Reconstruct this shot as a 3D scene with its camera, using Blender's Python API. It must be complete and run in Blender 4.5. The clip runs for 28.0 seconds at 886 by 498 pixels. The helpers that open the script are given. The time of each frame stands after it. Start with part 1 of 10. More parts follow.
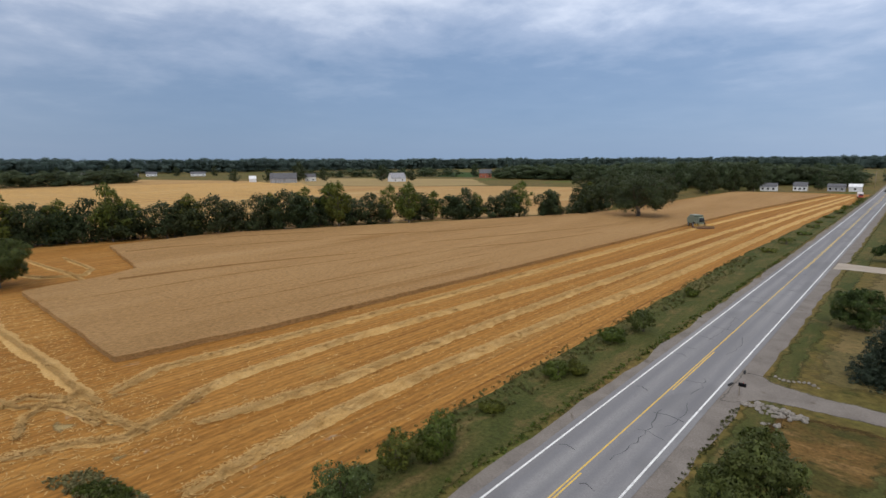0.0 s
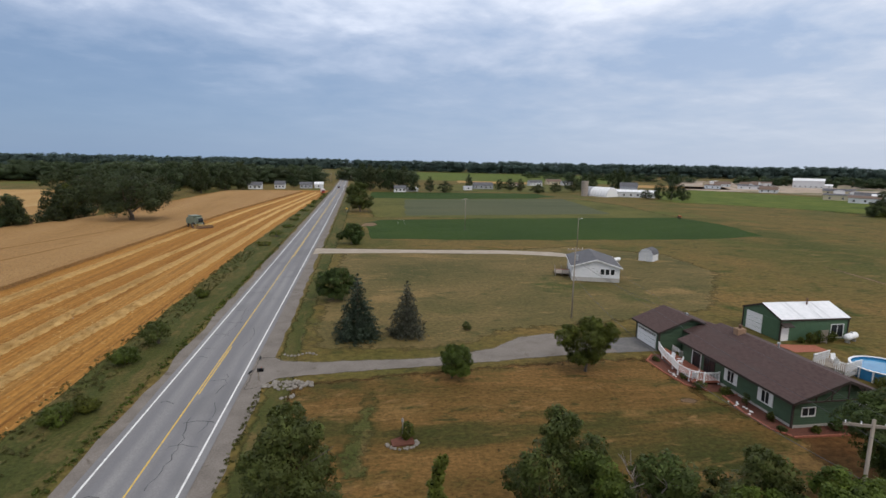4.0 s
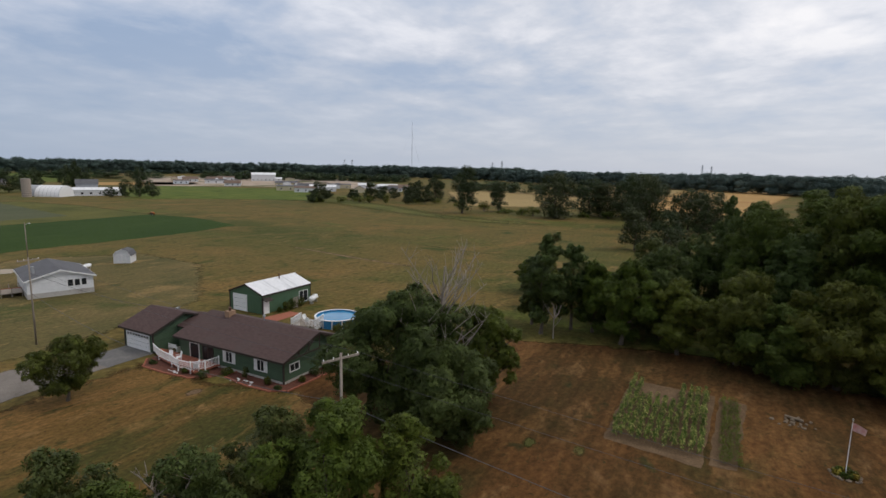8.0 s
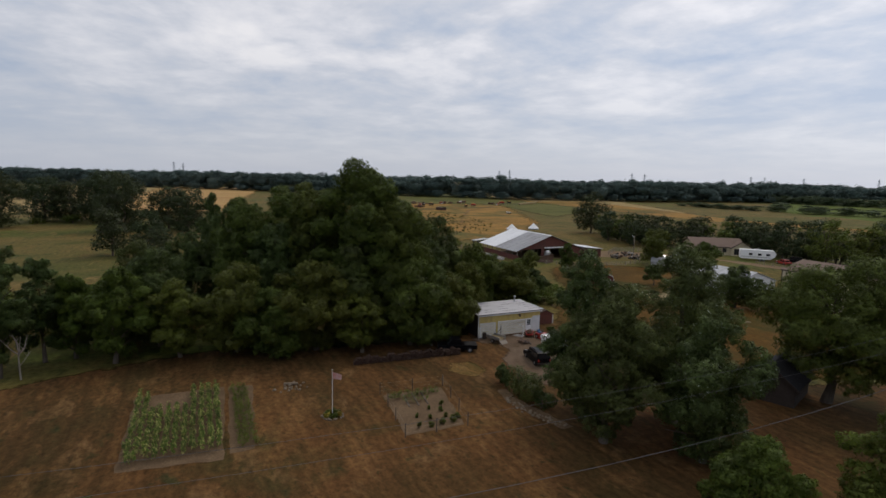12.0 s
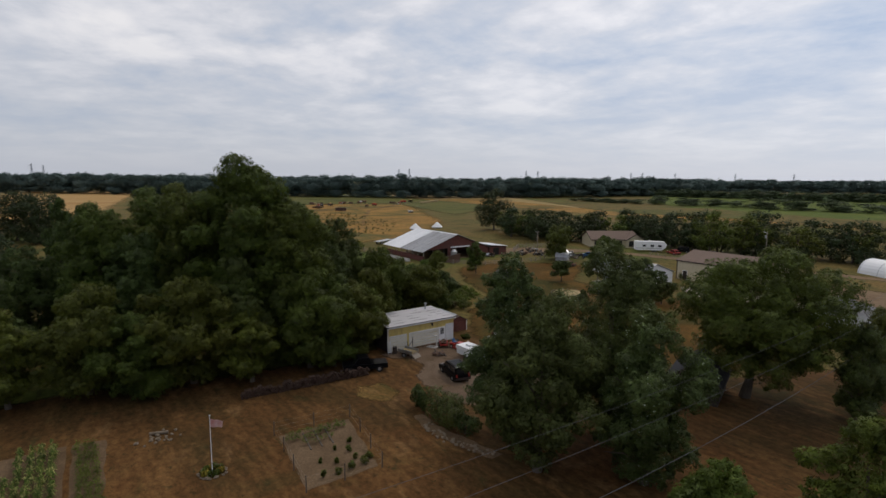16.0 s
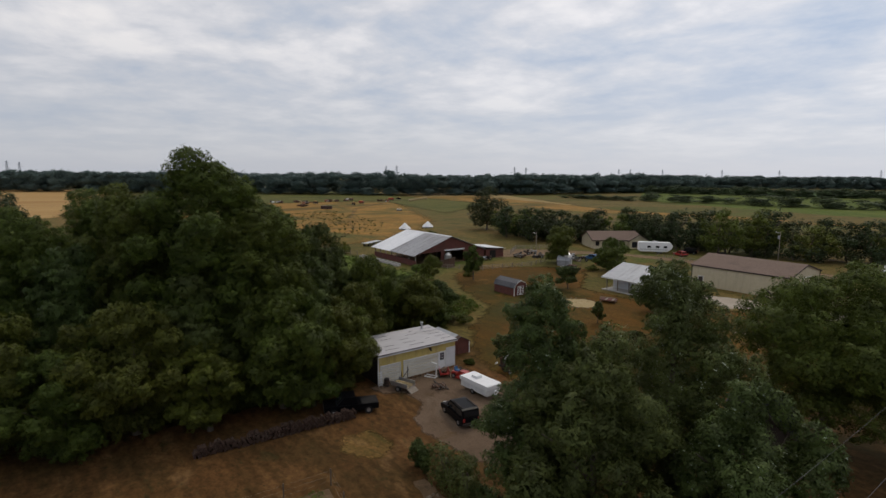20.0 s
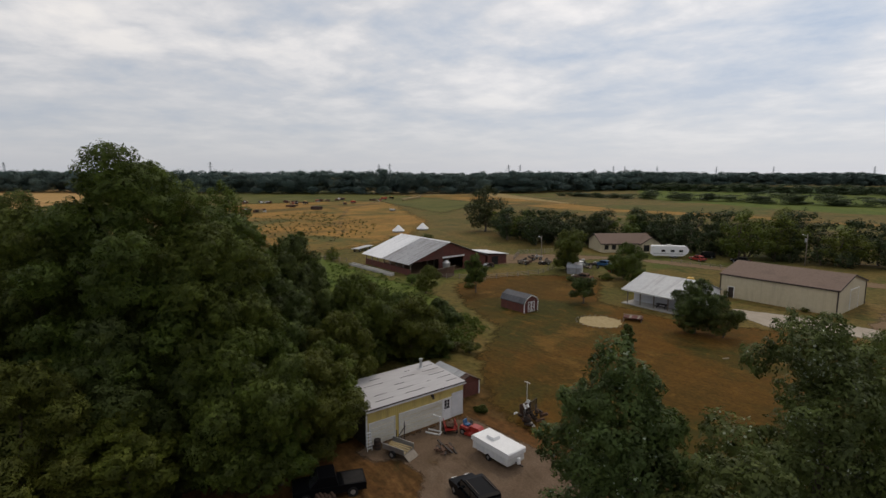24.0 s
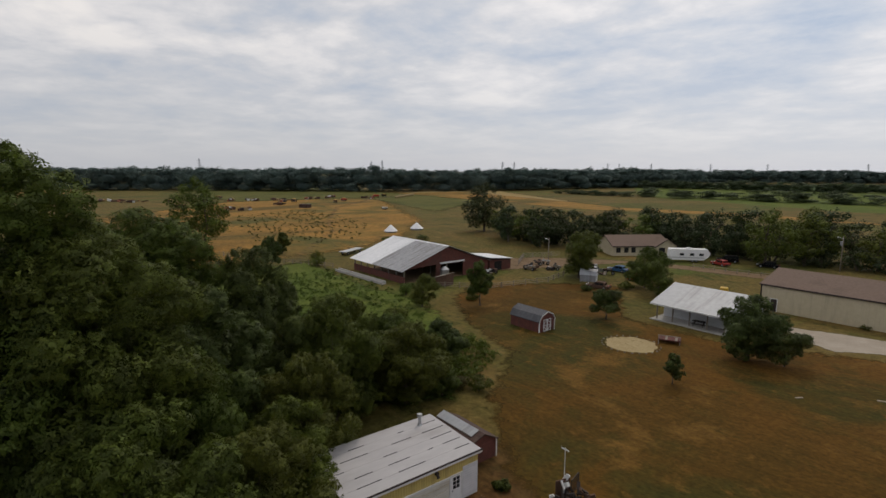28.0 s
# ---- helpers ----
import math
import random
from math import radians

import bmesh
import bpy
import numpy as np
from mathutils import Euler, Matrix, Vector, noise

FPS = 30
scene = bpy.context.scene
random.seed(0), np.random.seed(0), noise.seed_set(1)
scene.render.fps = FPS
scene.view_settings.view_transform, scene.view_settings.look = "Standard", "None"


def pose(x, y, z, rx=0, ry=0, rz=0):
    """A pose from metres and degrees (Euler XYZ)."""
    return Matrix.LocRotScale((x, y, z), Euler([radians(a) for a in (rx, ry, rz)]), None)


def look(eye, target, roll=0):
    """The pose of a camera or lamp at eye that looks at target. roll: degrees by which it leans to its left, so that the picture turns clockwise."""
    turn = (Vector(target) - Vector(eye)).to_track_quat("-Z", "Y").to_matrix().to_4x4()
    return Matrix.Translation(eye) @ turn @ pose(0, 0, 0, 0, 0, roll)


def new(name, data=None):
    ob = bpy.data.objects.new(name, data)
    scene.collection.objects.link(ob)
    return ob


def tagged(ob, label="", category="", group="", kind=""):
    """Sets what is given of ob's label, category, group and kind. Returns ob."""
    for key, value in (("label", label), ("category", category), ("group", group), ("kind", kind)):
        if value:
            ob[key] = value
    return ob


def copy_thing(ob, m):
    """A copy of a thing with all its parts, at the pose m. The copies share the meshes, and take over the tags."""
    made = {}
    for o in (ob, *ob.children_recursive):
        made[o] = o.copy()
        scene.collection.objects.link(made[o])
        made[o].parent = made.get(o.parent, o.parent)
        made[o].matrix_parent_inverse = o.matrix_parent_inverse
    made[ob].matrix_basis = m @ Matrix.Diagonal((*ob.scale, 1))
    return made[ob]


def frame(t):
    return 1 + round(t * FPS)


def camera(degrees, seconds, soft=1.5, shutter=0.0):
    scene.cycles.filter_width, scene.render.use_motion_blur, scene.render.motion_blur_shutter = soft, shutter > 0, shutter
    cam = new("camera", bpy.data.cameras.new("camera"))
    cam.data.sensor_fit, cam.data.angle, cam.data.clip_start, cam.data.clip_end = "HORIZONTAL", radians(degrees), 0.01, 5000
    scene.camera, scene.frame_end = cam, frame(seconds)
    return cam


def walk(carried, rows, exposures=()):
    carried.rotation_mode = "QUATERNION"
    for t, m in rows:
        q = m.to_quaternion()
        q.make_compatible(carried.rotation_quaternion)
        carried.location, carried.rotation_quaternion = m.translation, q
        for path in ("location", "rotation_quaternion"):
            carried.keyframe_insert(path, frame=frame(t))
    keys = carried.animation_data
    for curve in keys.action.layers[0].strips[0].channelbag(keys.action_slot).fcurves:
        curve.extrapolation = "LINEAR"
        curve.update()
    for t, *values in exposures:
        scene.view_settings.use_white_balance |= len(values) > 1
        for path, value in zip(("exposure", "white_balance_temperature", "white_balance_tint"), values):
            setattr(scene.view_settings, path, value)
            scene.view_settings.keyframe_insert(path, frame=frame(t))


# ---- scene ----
cam = camera(79.9, 28.0)
PATH = [
    (0, (0.513, -0.015, 22.623), (-0.81, 1.448, 22.294), -0.3),
    (0.5, (0.548, 0.077, 22.426), (-0.658, 1.638, 22.098), -0.1),
    (1, (0.538, -0.039, 22.473), (-0.489, 1.645, 22.145), 0.1),
    (1.5, (0.486, -0.396, 22.694), (-0.334, 1.399, 22.367), 0.2),
    (2, (0.489, -0.559, 22.901), (-0.128, 1.315, 22.576), 0.3),
    (2.5, (0.462, -0.672, 23.05), (0.072, 1.262, 22.725), 0.6),
    (3, (0.339, -0.705, 23.246), (0.17, 1.261, 22.919), 0.7),
    (3.5, (0.283, -0.93, 23.298), (0.352, 1.043, 22.976), 0.9),
    (5.5, (-0.054, -0.917, 23.407), (0.903, 0.81, 23.089), 1.1),
    (6, (0.047, -0.972, 23.28), (1.188, 0.64, 22.968), 1.0),
    (6.5, (-0.076, -0.858, 23.352), (1.254, 0.602, 23.04), 1.1),
    (7, (-0.227, -0.915, 23.298), (1.261, 0.385, 22.989), 1.2),
    (7.5, (-0.217, -0.834, 23.062), (1.417, 0.279, 22.759), 1.3),
    (8, (-0.154, -0.715, 22.864), (1.593, 0.21, 22.565), 1.2),
    (8.5, (-0.154, -0.6, 22.732), (1.693, 0.109, 22.439), 1.4),
    (9, (-0.382, -0.292, 22.59), (1.535, 0.2, 22.307), 1.5),
    (9.5, (-0.282, -0.437, 22.812), (1.68, -0.169, 22.531), 1.3),
    (10, (-0.394, -0.318, 22.963), (1.586, -0.266, 22.689), 1.1),
    (10.5, (-0.306, -0.161, 23.129), (1.666, -0.348, 22.854), 1.5),
    (11, (-0.249, -0.203, 23.189), (1.692, -0.605, 22.919), 1.2),
    (11.5, (-0.034, -0.005, 23.192), (1.844, -0.637, 22.916), 1.5),
    (12, (0.015, 0.04, 23.028), (1.816, -0.788, 22.759), 1.3),
    (12.5, (0.391, -0.089, 22.771), (2.088, -1.113, 22.506), 1.0),
    (13, (1.035, -0.387, 22.764), (2.658, -1.524, 22.498), 0.9),
    (13.5, (1.673, -0.648, 22.635), (3.297, -1.786, 22.371), 0.8),
    (15.5, (5.639, -2.514, 22.881), (7.26, -3.655, 22.613), 0.6),
    (16, (6.827, -3.134, 22.767), (8.444, -4.28, 22.5), 0.5),
    (16.5, (8.03, -3.787, 22.665), (9.643, -4.939, 22.399), 0.3),
    (17, (9.324, -4.364, 22.811), (10.934, -5.519, 22.541), 0.7),
    (17.5, (10.704, -4.943, 22.663), (12.309, -6.105, 22.394), 0.7),
    (18, (11.957, -5.687, 22.698), (13.561, -6.852, 22.427), 0.6),
    (18.5, (13.271, -6.429, 22.763), (14.872, -7.595, 22.491), 0.5),
    (19, (14.22, -6.788, 22.947), (15.816, -7.961, 22.672), 0.4),
    (19.5, (15.447, -7.596, 22.925), (17.038, -8.775, 22.649), 0.5),
    (20, (16.88, -8.504, 22.946), (18.468, -9.687, 22.667), 0.4),
    (20.5, (18.072, -9.291, 22.981), (19.661, -10.474, 22.702), 0.4),
    (21, (19.434, -10.133, 23.165), (21.021, -11.318, 22.885), 0.3),
    (21.5, (20.756, -10.947, 23.111), (22.342, -12.132, 22.831), 0.3),
    (23.5, (26.346, -14.44, 23.263), (27.922, -15.638, 22.978), 0.2),
    (24, (27.868, -15.426, 23.326), (29.441, -16.628, 23.039), 0.1),
    (24.5, (29.441, -16.327, 23.266), (31.01, -17.533, 22.978), 0.2),
    (25, (31.001, -17.351, 23.144), (32.567, -18.563, 22.858), 0.1),
    (25.5, (32.473, -18.329, 23.113), (34.034, -19.546, 22.825), 0.1),
    (26, (34.067, -19.339, 22.927), (35.629, -20.554, 22.64), 0.1),
    (26.5, (35.559, -20.358, 22.754), (37.122, -21.572, 22.466), 0.0),
    (27, (37.24, -21.425, 22.74), (38.803, -22.638, 22.448), -0.0),
    (27.5, (38.489, -22.242, 22.807), (40.051, -23.457, 22.521), 0.1),
    (28, (39.569, -23.069, 22.846), (41.125, -24.292, 22.549), 0.2),
]
EXPOSURES = [(0.0, 0.42, 6340, 12.5), (3.0, 0.42, 6340, 12.5), (6.0, 0.18, 6540, 12), (8.0, 0.13, 6500, 12.5), (9.0, 0.02, 6480, 12.5), (11.0, -0.06, 6440, 13), (13.0, -0.10, 6460, 13), (20.0, -0.10, 6640, 12.5), (24.0, -0.07, 6850, 12), (28.0, -0.11, 6860, 12.5)]
walk(cam, [(t, look(eye, target, roll)) for t, eye, target, roll in PATH], EXPOSURES)

# overcast daylight: a sky with cloud layers and a weak, wide sun
SUN_EL, SUN_AZ = radians(52), radians(150)
world = bpy.data.worlds.new("world")
scene.world = world
world.use_nodes = True


def build_sky():
    nt = world.node_tree
    nt.nodes.clear()
    N, L = nt.nodes.new, nt.links.new

    def math_node(op, a, b=None, clamp=False):
        n = N("ShaderNodeMath")
        n.operation, n.use_clamp = op, clamp
        for k, v in enumerate((a, b)):
            if v is None:
                continue
            if isinstance(v, (int, float)):
                n.inputs[k].default_value = v
            else:
                L(v, n.inputs[k])
        return n.outputs[0]

    def noise_node(vec, scale, detail, rough, distort=0.0):
        n = N("ShaderNodeTexNoise")
        n.inputs["Scale"].default_value, n.inputs["Detail"].default_value = scale, detail
        n.inputs["Roughness"].default_value, n.inputs["Distortion"].default_value = rough, distort
        L(vec, n.inputs["Vector"])
        return n.outputs["Fac"]

    def ramp(fac, stops):
        n = N("ShaderNodeValToRGB")
        el = n.color_ramp.elements
        while len(el) < len(stops):
            el.new(0.5)
        for e, (p, c) in zip(el, stops):
            e.position, e.color = p, (*c, 1)
        L(fac, n.inputs[0])
        return n.outputs[0]

    def mix(fac, a, b, kind="MIX"):
        n = N("ShaderNodeMix")
        n.data_type, n.blend_type = "RGBA", kind
        for key, v in ((0, fac), (6, a), (7, b)):
            if isinstance(v, (int, float)):
                n.inputs[key].default_value = v
            elif isinstance(v, tuple):
                n.inputs[key].default_value = (*v, 1)
            else:
                L(v, n.inputs[key])
        return n.outputs[2]

    way = N("ShaderNodeTexCoord").outputs["Generated"]
    sep = N("ShaderNodeSeparateXYZ")
    L(way, sep.inputs[0])
    x, y, z = sep.outputs
    up = math_node("MAXIMUM", z, 0.0)
    flat = math_node("ADD", up, 0.15)
    comb = N("ShaderNodeCombineXYZ")
    L(math_node("DIVIDE", x, flat), comb.inputs[0])
    L(math_node("DIVIDE", y, flat), comb.inputs[1])
    layer = comb.outputs[0]
    big = noise_node(layer, 0.55, 4, 0.5, 0.3)
    small = noise_node(layer, 1.5, 7, 0.56, 0.25)
    fine = noise_node(layer, 4.2, 7, 0.58, 0.15)
    lump = math_node("ADD", math_node("MULTIPLY", big, 0.36), math_node("MULTIPLY", small, 0.44))
    lump = math_node("ADD", lump, math_node("MULTIPLY", fine, 0.17))
    # darker towards the rain in the north-west, brighter overhead and to the south-east
    storm = math_node("MULTIPLY_ADD", x, -0.70)
    storm.node.inputs[2].default_value = 0.0
    side = math_node("ADD", storm, math_node("MULTIPLY", y, 0.71))
    side = math_node("MULTIPLY_ADD", side, 0.62)
    side.node.inputs[2].default_value = 0.42
    side.node.use_clamp = True
    bright = ramp(lump, [(0.39, (0.45, 0.55, 0.70)), (0.455, (0.60, 0.665, 0.76)), (0.50, (0.72, 0.755, 0.81)), (0.545, (0.87, 0.885, 0.915)), (0.60, (1.02, 1.015, 1.01))])
    calm = math_node("MULTIPLY_ADD", lump, 0.55)
    L(math_node("MULTIPLY_ADD", up, 0.78), calm.node.inputs[2])
    calm.node.inputs[2].links[0].from_node.inputs[2].default_value = 0.112
    dark = ramp(calm, [(0.38, (0.115, 0.195, 0.325)), (0.48, (0.16, 0.24, 0.37)), (0.56, (0.30, 0.37, 0.49)), (0.64, (0.60, 0.65, 0.73))])
    cloud = mix(side, bright, dark)
    low = ramp(up, [(0.0, (1, 1, 1)), (0.10, (0.55, 0.55, 0.55)), (0.22, (0, 0, 0))])
    haze = mix(side, (0.58, 0.625, 0.70), (0.175, 0.255, 0.375))
    cloud = mix(low, cloud, haze)
    high = ramp(up, [(0.26, (0, 0, 0)), (0.60, (1, 1, 1))])
    cloud = mix(high, cloud, (0.74, 0.76, 0.80))
    # lighter to the north and south than to the east and west
    sweep = math_node("MULTIPLY_ADD", math_node("MULTIPLY", y, y), 0.25)
    sweep.node.inputs[2].default_value = 0.90
    both_ways = N("ShaderNodeCombineColor")
    for k in range(3):
        L(sweep, both_ways.inputs[k])
    cloud = mix(1.0, cloud, both_ways.outputs[0], "MULTIPLY")
    sky = N("ShaderNodeTexSky")
    sky.sky_type, sky.sun_disc = "NISHITA", False
    sky.sun_elevation, sky.sun_rotation = SUN_EL, SUN_AZ
    back1, back2, both, out = N("ShaderNodeBackground"), N("ShaderNodeBackground"), N("ShaderNodeMixShader"), N("ShaderNodeOutputWorld")
    L(sky.outputs[0], back1.inputs[0])
    back1.inputs[1].default_value = 0.08
    L(cloud, back2.inputs[0])
    back2.inputs[1].default_value = 1.0
    both.inputs[0].default_value = 0.9
    L(back1.outputs[0], both.inputs[1])
    L(back2.outputs[0], both.inputs[2])
    L(both.outputs[0], out.inputs[0])


build_sky()
sun = new("sun", bpy.data.lights.new("sun", "SUN"))
sun.data.energy, sun.data.angle, sun.data.color = 0.85, radians(14), (1.0, 0.93, 0.80)
# the sky's sun_rotation turns clockwise from +y
SUN_WAY = Vector((math.sin(SUN_AZ) * math.cos(SUN_EL), math.cos(SUN_AZ) * math.cos(SUN_EL), math.sin(SUN_EL)))
sun.matrix_world = look(SUN_WAY * 100, (0, 0, 0))


# ---- materials ----
def material(name, rough=0.8, metal=0.0, spec=0.3):
    m = bpy.data.materials.new(name)
    m.use_nodes = True
    nt = m.node_tree
    b = nt.nodes["Principled BSDF"]
    b.inputs["Roughness"].default_value, b.inputs["Metallic"].default_value = rough, metal
    b.inputs["Specular IOR Level"].default_value = spec
    return m, nt, b


def ramp_of(nt, fac, stops):
    n = nt.nodes.new("ShaderNodeValToRGB")
    el = n.color_ramp.elements
    while len(el) < len(stops):
        el.new(0.5)
    for e, (p, c) in zip(el, stops):
        e.position, e.color = p, (*c, 1)
    nt.links.new(fac, n.inputs[0])
    return n.outputs[0]


def noise_of(nt, scale, detail=5, rough=0.6, stretch=None, distort=0.0, turn=0.0):
    co = nt.nodes.new("ShaderNodeTexCoord").outputs["Object"]
    if stretch or turn:
        mp = nt.nodes.new("ShaderNodeMapping")
        mp.inputs["Scale"].default_value = stretch or (1, 1, 1)
        mp.inputs["Rotation"].default_value = (0, 0, turn)
        nt.links.new(co, mp.inputs[0])
        co = mp.outputs[0]
    n = nt.nodes.new("ShaderNodeTexNoise")
    n.inputs["Scale"].default_value, n.inputs["Detail"].default_value = scale, detail
    n.inputs["Roughness"].default_value, n.inputs["Distortion"].default_value = rough, distort
    nt.links.new(co, n.inputs["Vector"])
    return n.outputs["Fac"]


def mixed(nt, fac, a, b, kind="MIX"):
    n = nt.nodes.new("ShaderNodeMix")
    n.data_type, n.blend_type = "RGBA", kind
    for key, v in ((0, fac), (6, a), (7, b)):
        if isinstance(v, (int, float)):
            n.inputs[key].default_value = v
        elif isinstance(v, tuple):
            n.inputs[key].default_value = (*v, 1)
        else:
            nt.links.new(v, n.inputs[key])
    return n.outputs[2]


def bump_of(nt, bsdf, height, strength=0.4, distance=0.05):
    n = nt.nodes.new("ShaderNodeBump")
    n.inputs["Strength"].default_value, n.inputs["Distance"].default_value = strength, distance
    nt.links.new(height, n.inputs["Height"])
    nt.links.new(n.outputs[0], bsdf.inputs["Normal"])


def surface(name, c1, c2, scale=2.0, rough=0.8, metal=0.0, spec=0.3, stretch=None, stain=None, stain_scale=0.4, bump=0.2, dist=0.01):
    """A plain surface: fine grain between two colours, and stains at a second, larger scale."""
    m, nt, b = material(name, rough, metal, spec)
    fine = noise_of(nt, scale, 6, 0.65, stretch)
    col = ramp_of(nt, fine, [(0.3, c1), (0.7, c2)])
    if stain:
        far = noise_of(nt, stain_scale, 4, 0.6, stretch)
        fac = ramp_of(nt, far, [(0.5, (0, 0, 0)), (0.72, (0.85, 0.85, 0.85))])
        col = mixed(nt, fac, col, stain)
    nt.links.new(col, b.inputs["Base Color"])
    if bump:
        bump_of(nt, b, fine, bump, dist)
    return m


def land(name, stops, scale, fine, fine_amount=0.45, stretch=None, turn=0.0, patches=(), bump=0.5, dist=0.15, fine_stretch=None, rows=()):
    """Ground cover: broad drifts of colour, patches of a second kind, fine tufts on top, and rows that a machine left (pitch, amount, turn)."""
    m, nt, b = material(name, 0.95, 0.0, 0.1)
    broad = noise_of(nt, scale, 7, 0.62, stretch, 0.3, turn)
    col = ramp_of(nt, broad, stops)
    for p_scale, lo, hi, colour, p_stretch in patches:
        f = ramp_of(nt, noise_of(nt, p_scale, 6, 0.65, p_stretch, 0.5), [(lo, (0, 0, 0)), (hi, (1, 1, 1))])
        col = mixed(nt, f, col, colour)
    tuft = noise_of(nt, fine, 6, 0.75, fine_stretch)
    grey = ramp_of(nt, tuft, [(0.28, (1 - fine_amount,) * 3), (0.72, (1 + fine_amount,) * 3)])
    col = mixed(nt, 1.0, col, grey, "MULTIPLY")
    for pitch, amount, way in rows:
        mp, w = nt.nodes.new("ShaderNodeMapping"), nt.nodes.new("ShaderNodeTexWave")
        mp.inputs["Rotation"].default_value = (0, 0, way)
        nt.links.new(nt.nodes.new("ShaderNodeTexCoord").outputs["Object"], mp.inputs[0])
        nt.links.new(mp.outputs[0], w.inputs["Vector"])
        w.wave_type, w.bands_direction = "BANDS", "X"
        w.inputs["Scale"].default_value, w.inputs["Distortion"].default_value = 0.314 / pitch, 1.6
        w.inputs["Detail"].default_value, w.inputs["Detail Scale"].default_value = 2, 0.6
        col = mixed(nt, 1.0, col, ramp_of(nt, w.outputs["Fac"], [(0.2, (1 - amount,) * 3), (0.8, (1 + amount,) * 3)]), "MULTIPLY")
    nt.links.new(col, b.inputs["Base Color"])
    bump_of(nt, b, tuft, bump, dist)
    # where a cover thins out at its edge, the ground below shows between the tufts
    at = nt.nodes.new("ShaderNodeAttribute")
    at.attribute_name = "bare"
    rag = nt.nodes.new("ShaderNodeMath")
    rag.operation = "MULTIPLY_ADD"
    nt.links.new(noise_of(nt, 0.45, 6, 0.7), rag.inputs[0])
    rag.inputs[1].default_value = 1.5
    rag.inputs[2].default_value = -0.75
    add = nt.nodes.new("ShaderNodeMath")
    nt.links.new(at.outputs["Fac"], add.inputs[0])
    nt.links.new(rag.outputs[0], add.inputs[1])
    both = nt.nodes.new("ShaderNodeMath")
    both.operation = "MULTIPLY"
    nt.links.new(ramp_of(nt, add.outputs[0], [(0.35, (0, 0, 0)), (0.65, (1, 1, 1))]), both.inputs[0])
    nt.links.new(ramp_of(nt, at.outputs["Fac"], [(0.0, (0, 0, 0)), (0.02, (1, 1, 1))]), both.inputs[1])
    edge = nt.nodes.new("ShaderNodeMath")
    edge.operation = "MAXIMUM"
    nt.links.new(both.outputs[0], edge.inputs[0])
    nt.links.new(ramp_of(nt, at.outputs["Fac"], [(0.85, (0, 0, 0)), (1.0, (1, 1, 1))]), edge.inputs[1])
    clear, mixs, out = nt.nodes.new("ShaderNodeBsdfTransparent"), nt.nodes.new("ShaderNodeMixShader"), nt.nodes["Material Output"]
    nt.links.new(edge.outputs[0], mixs.inputs[0])
    nt.links.new(b.outputs[0], mixs.inputs[1])
    nt.links.new(clear.outputs[0], mixs.inputs[2])
    nt.links.new(mixs.outputs[0], out.inputs[0])
    return m


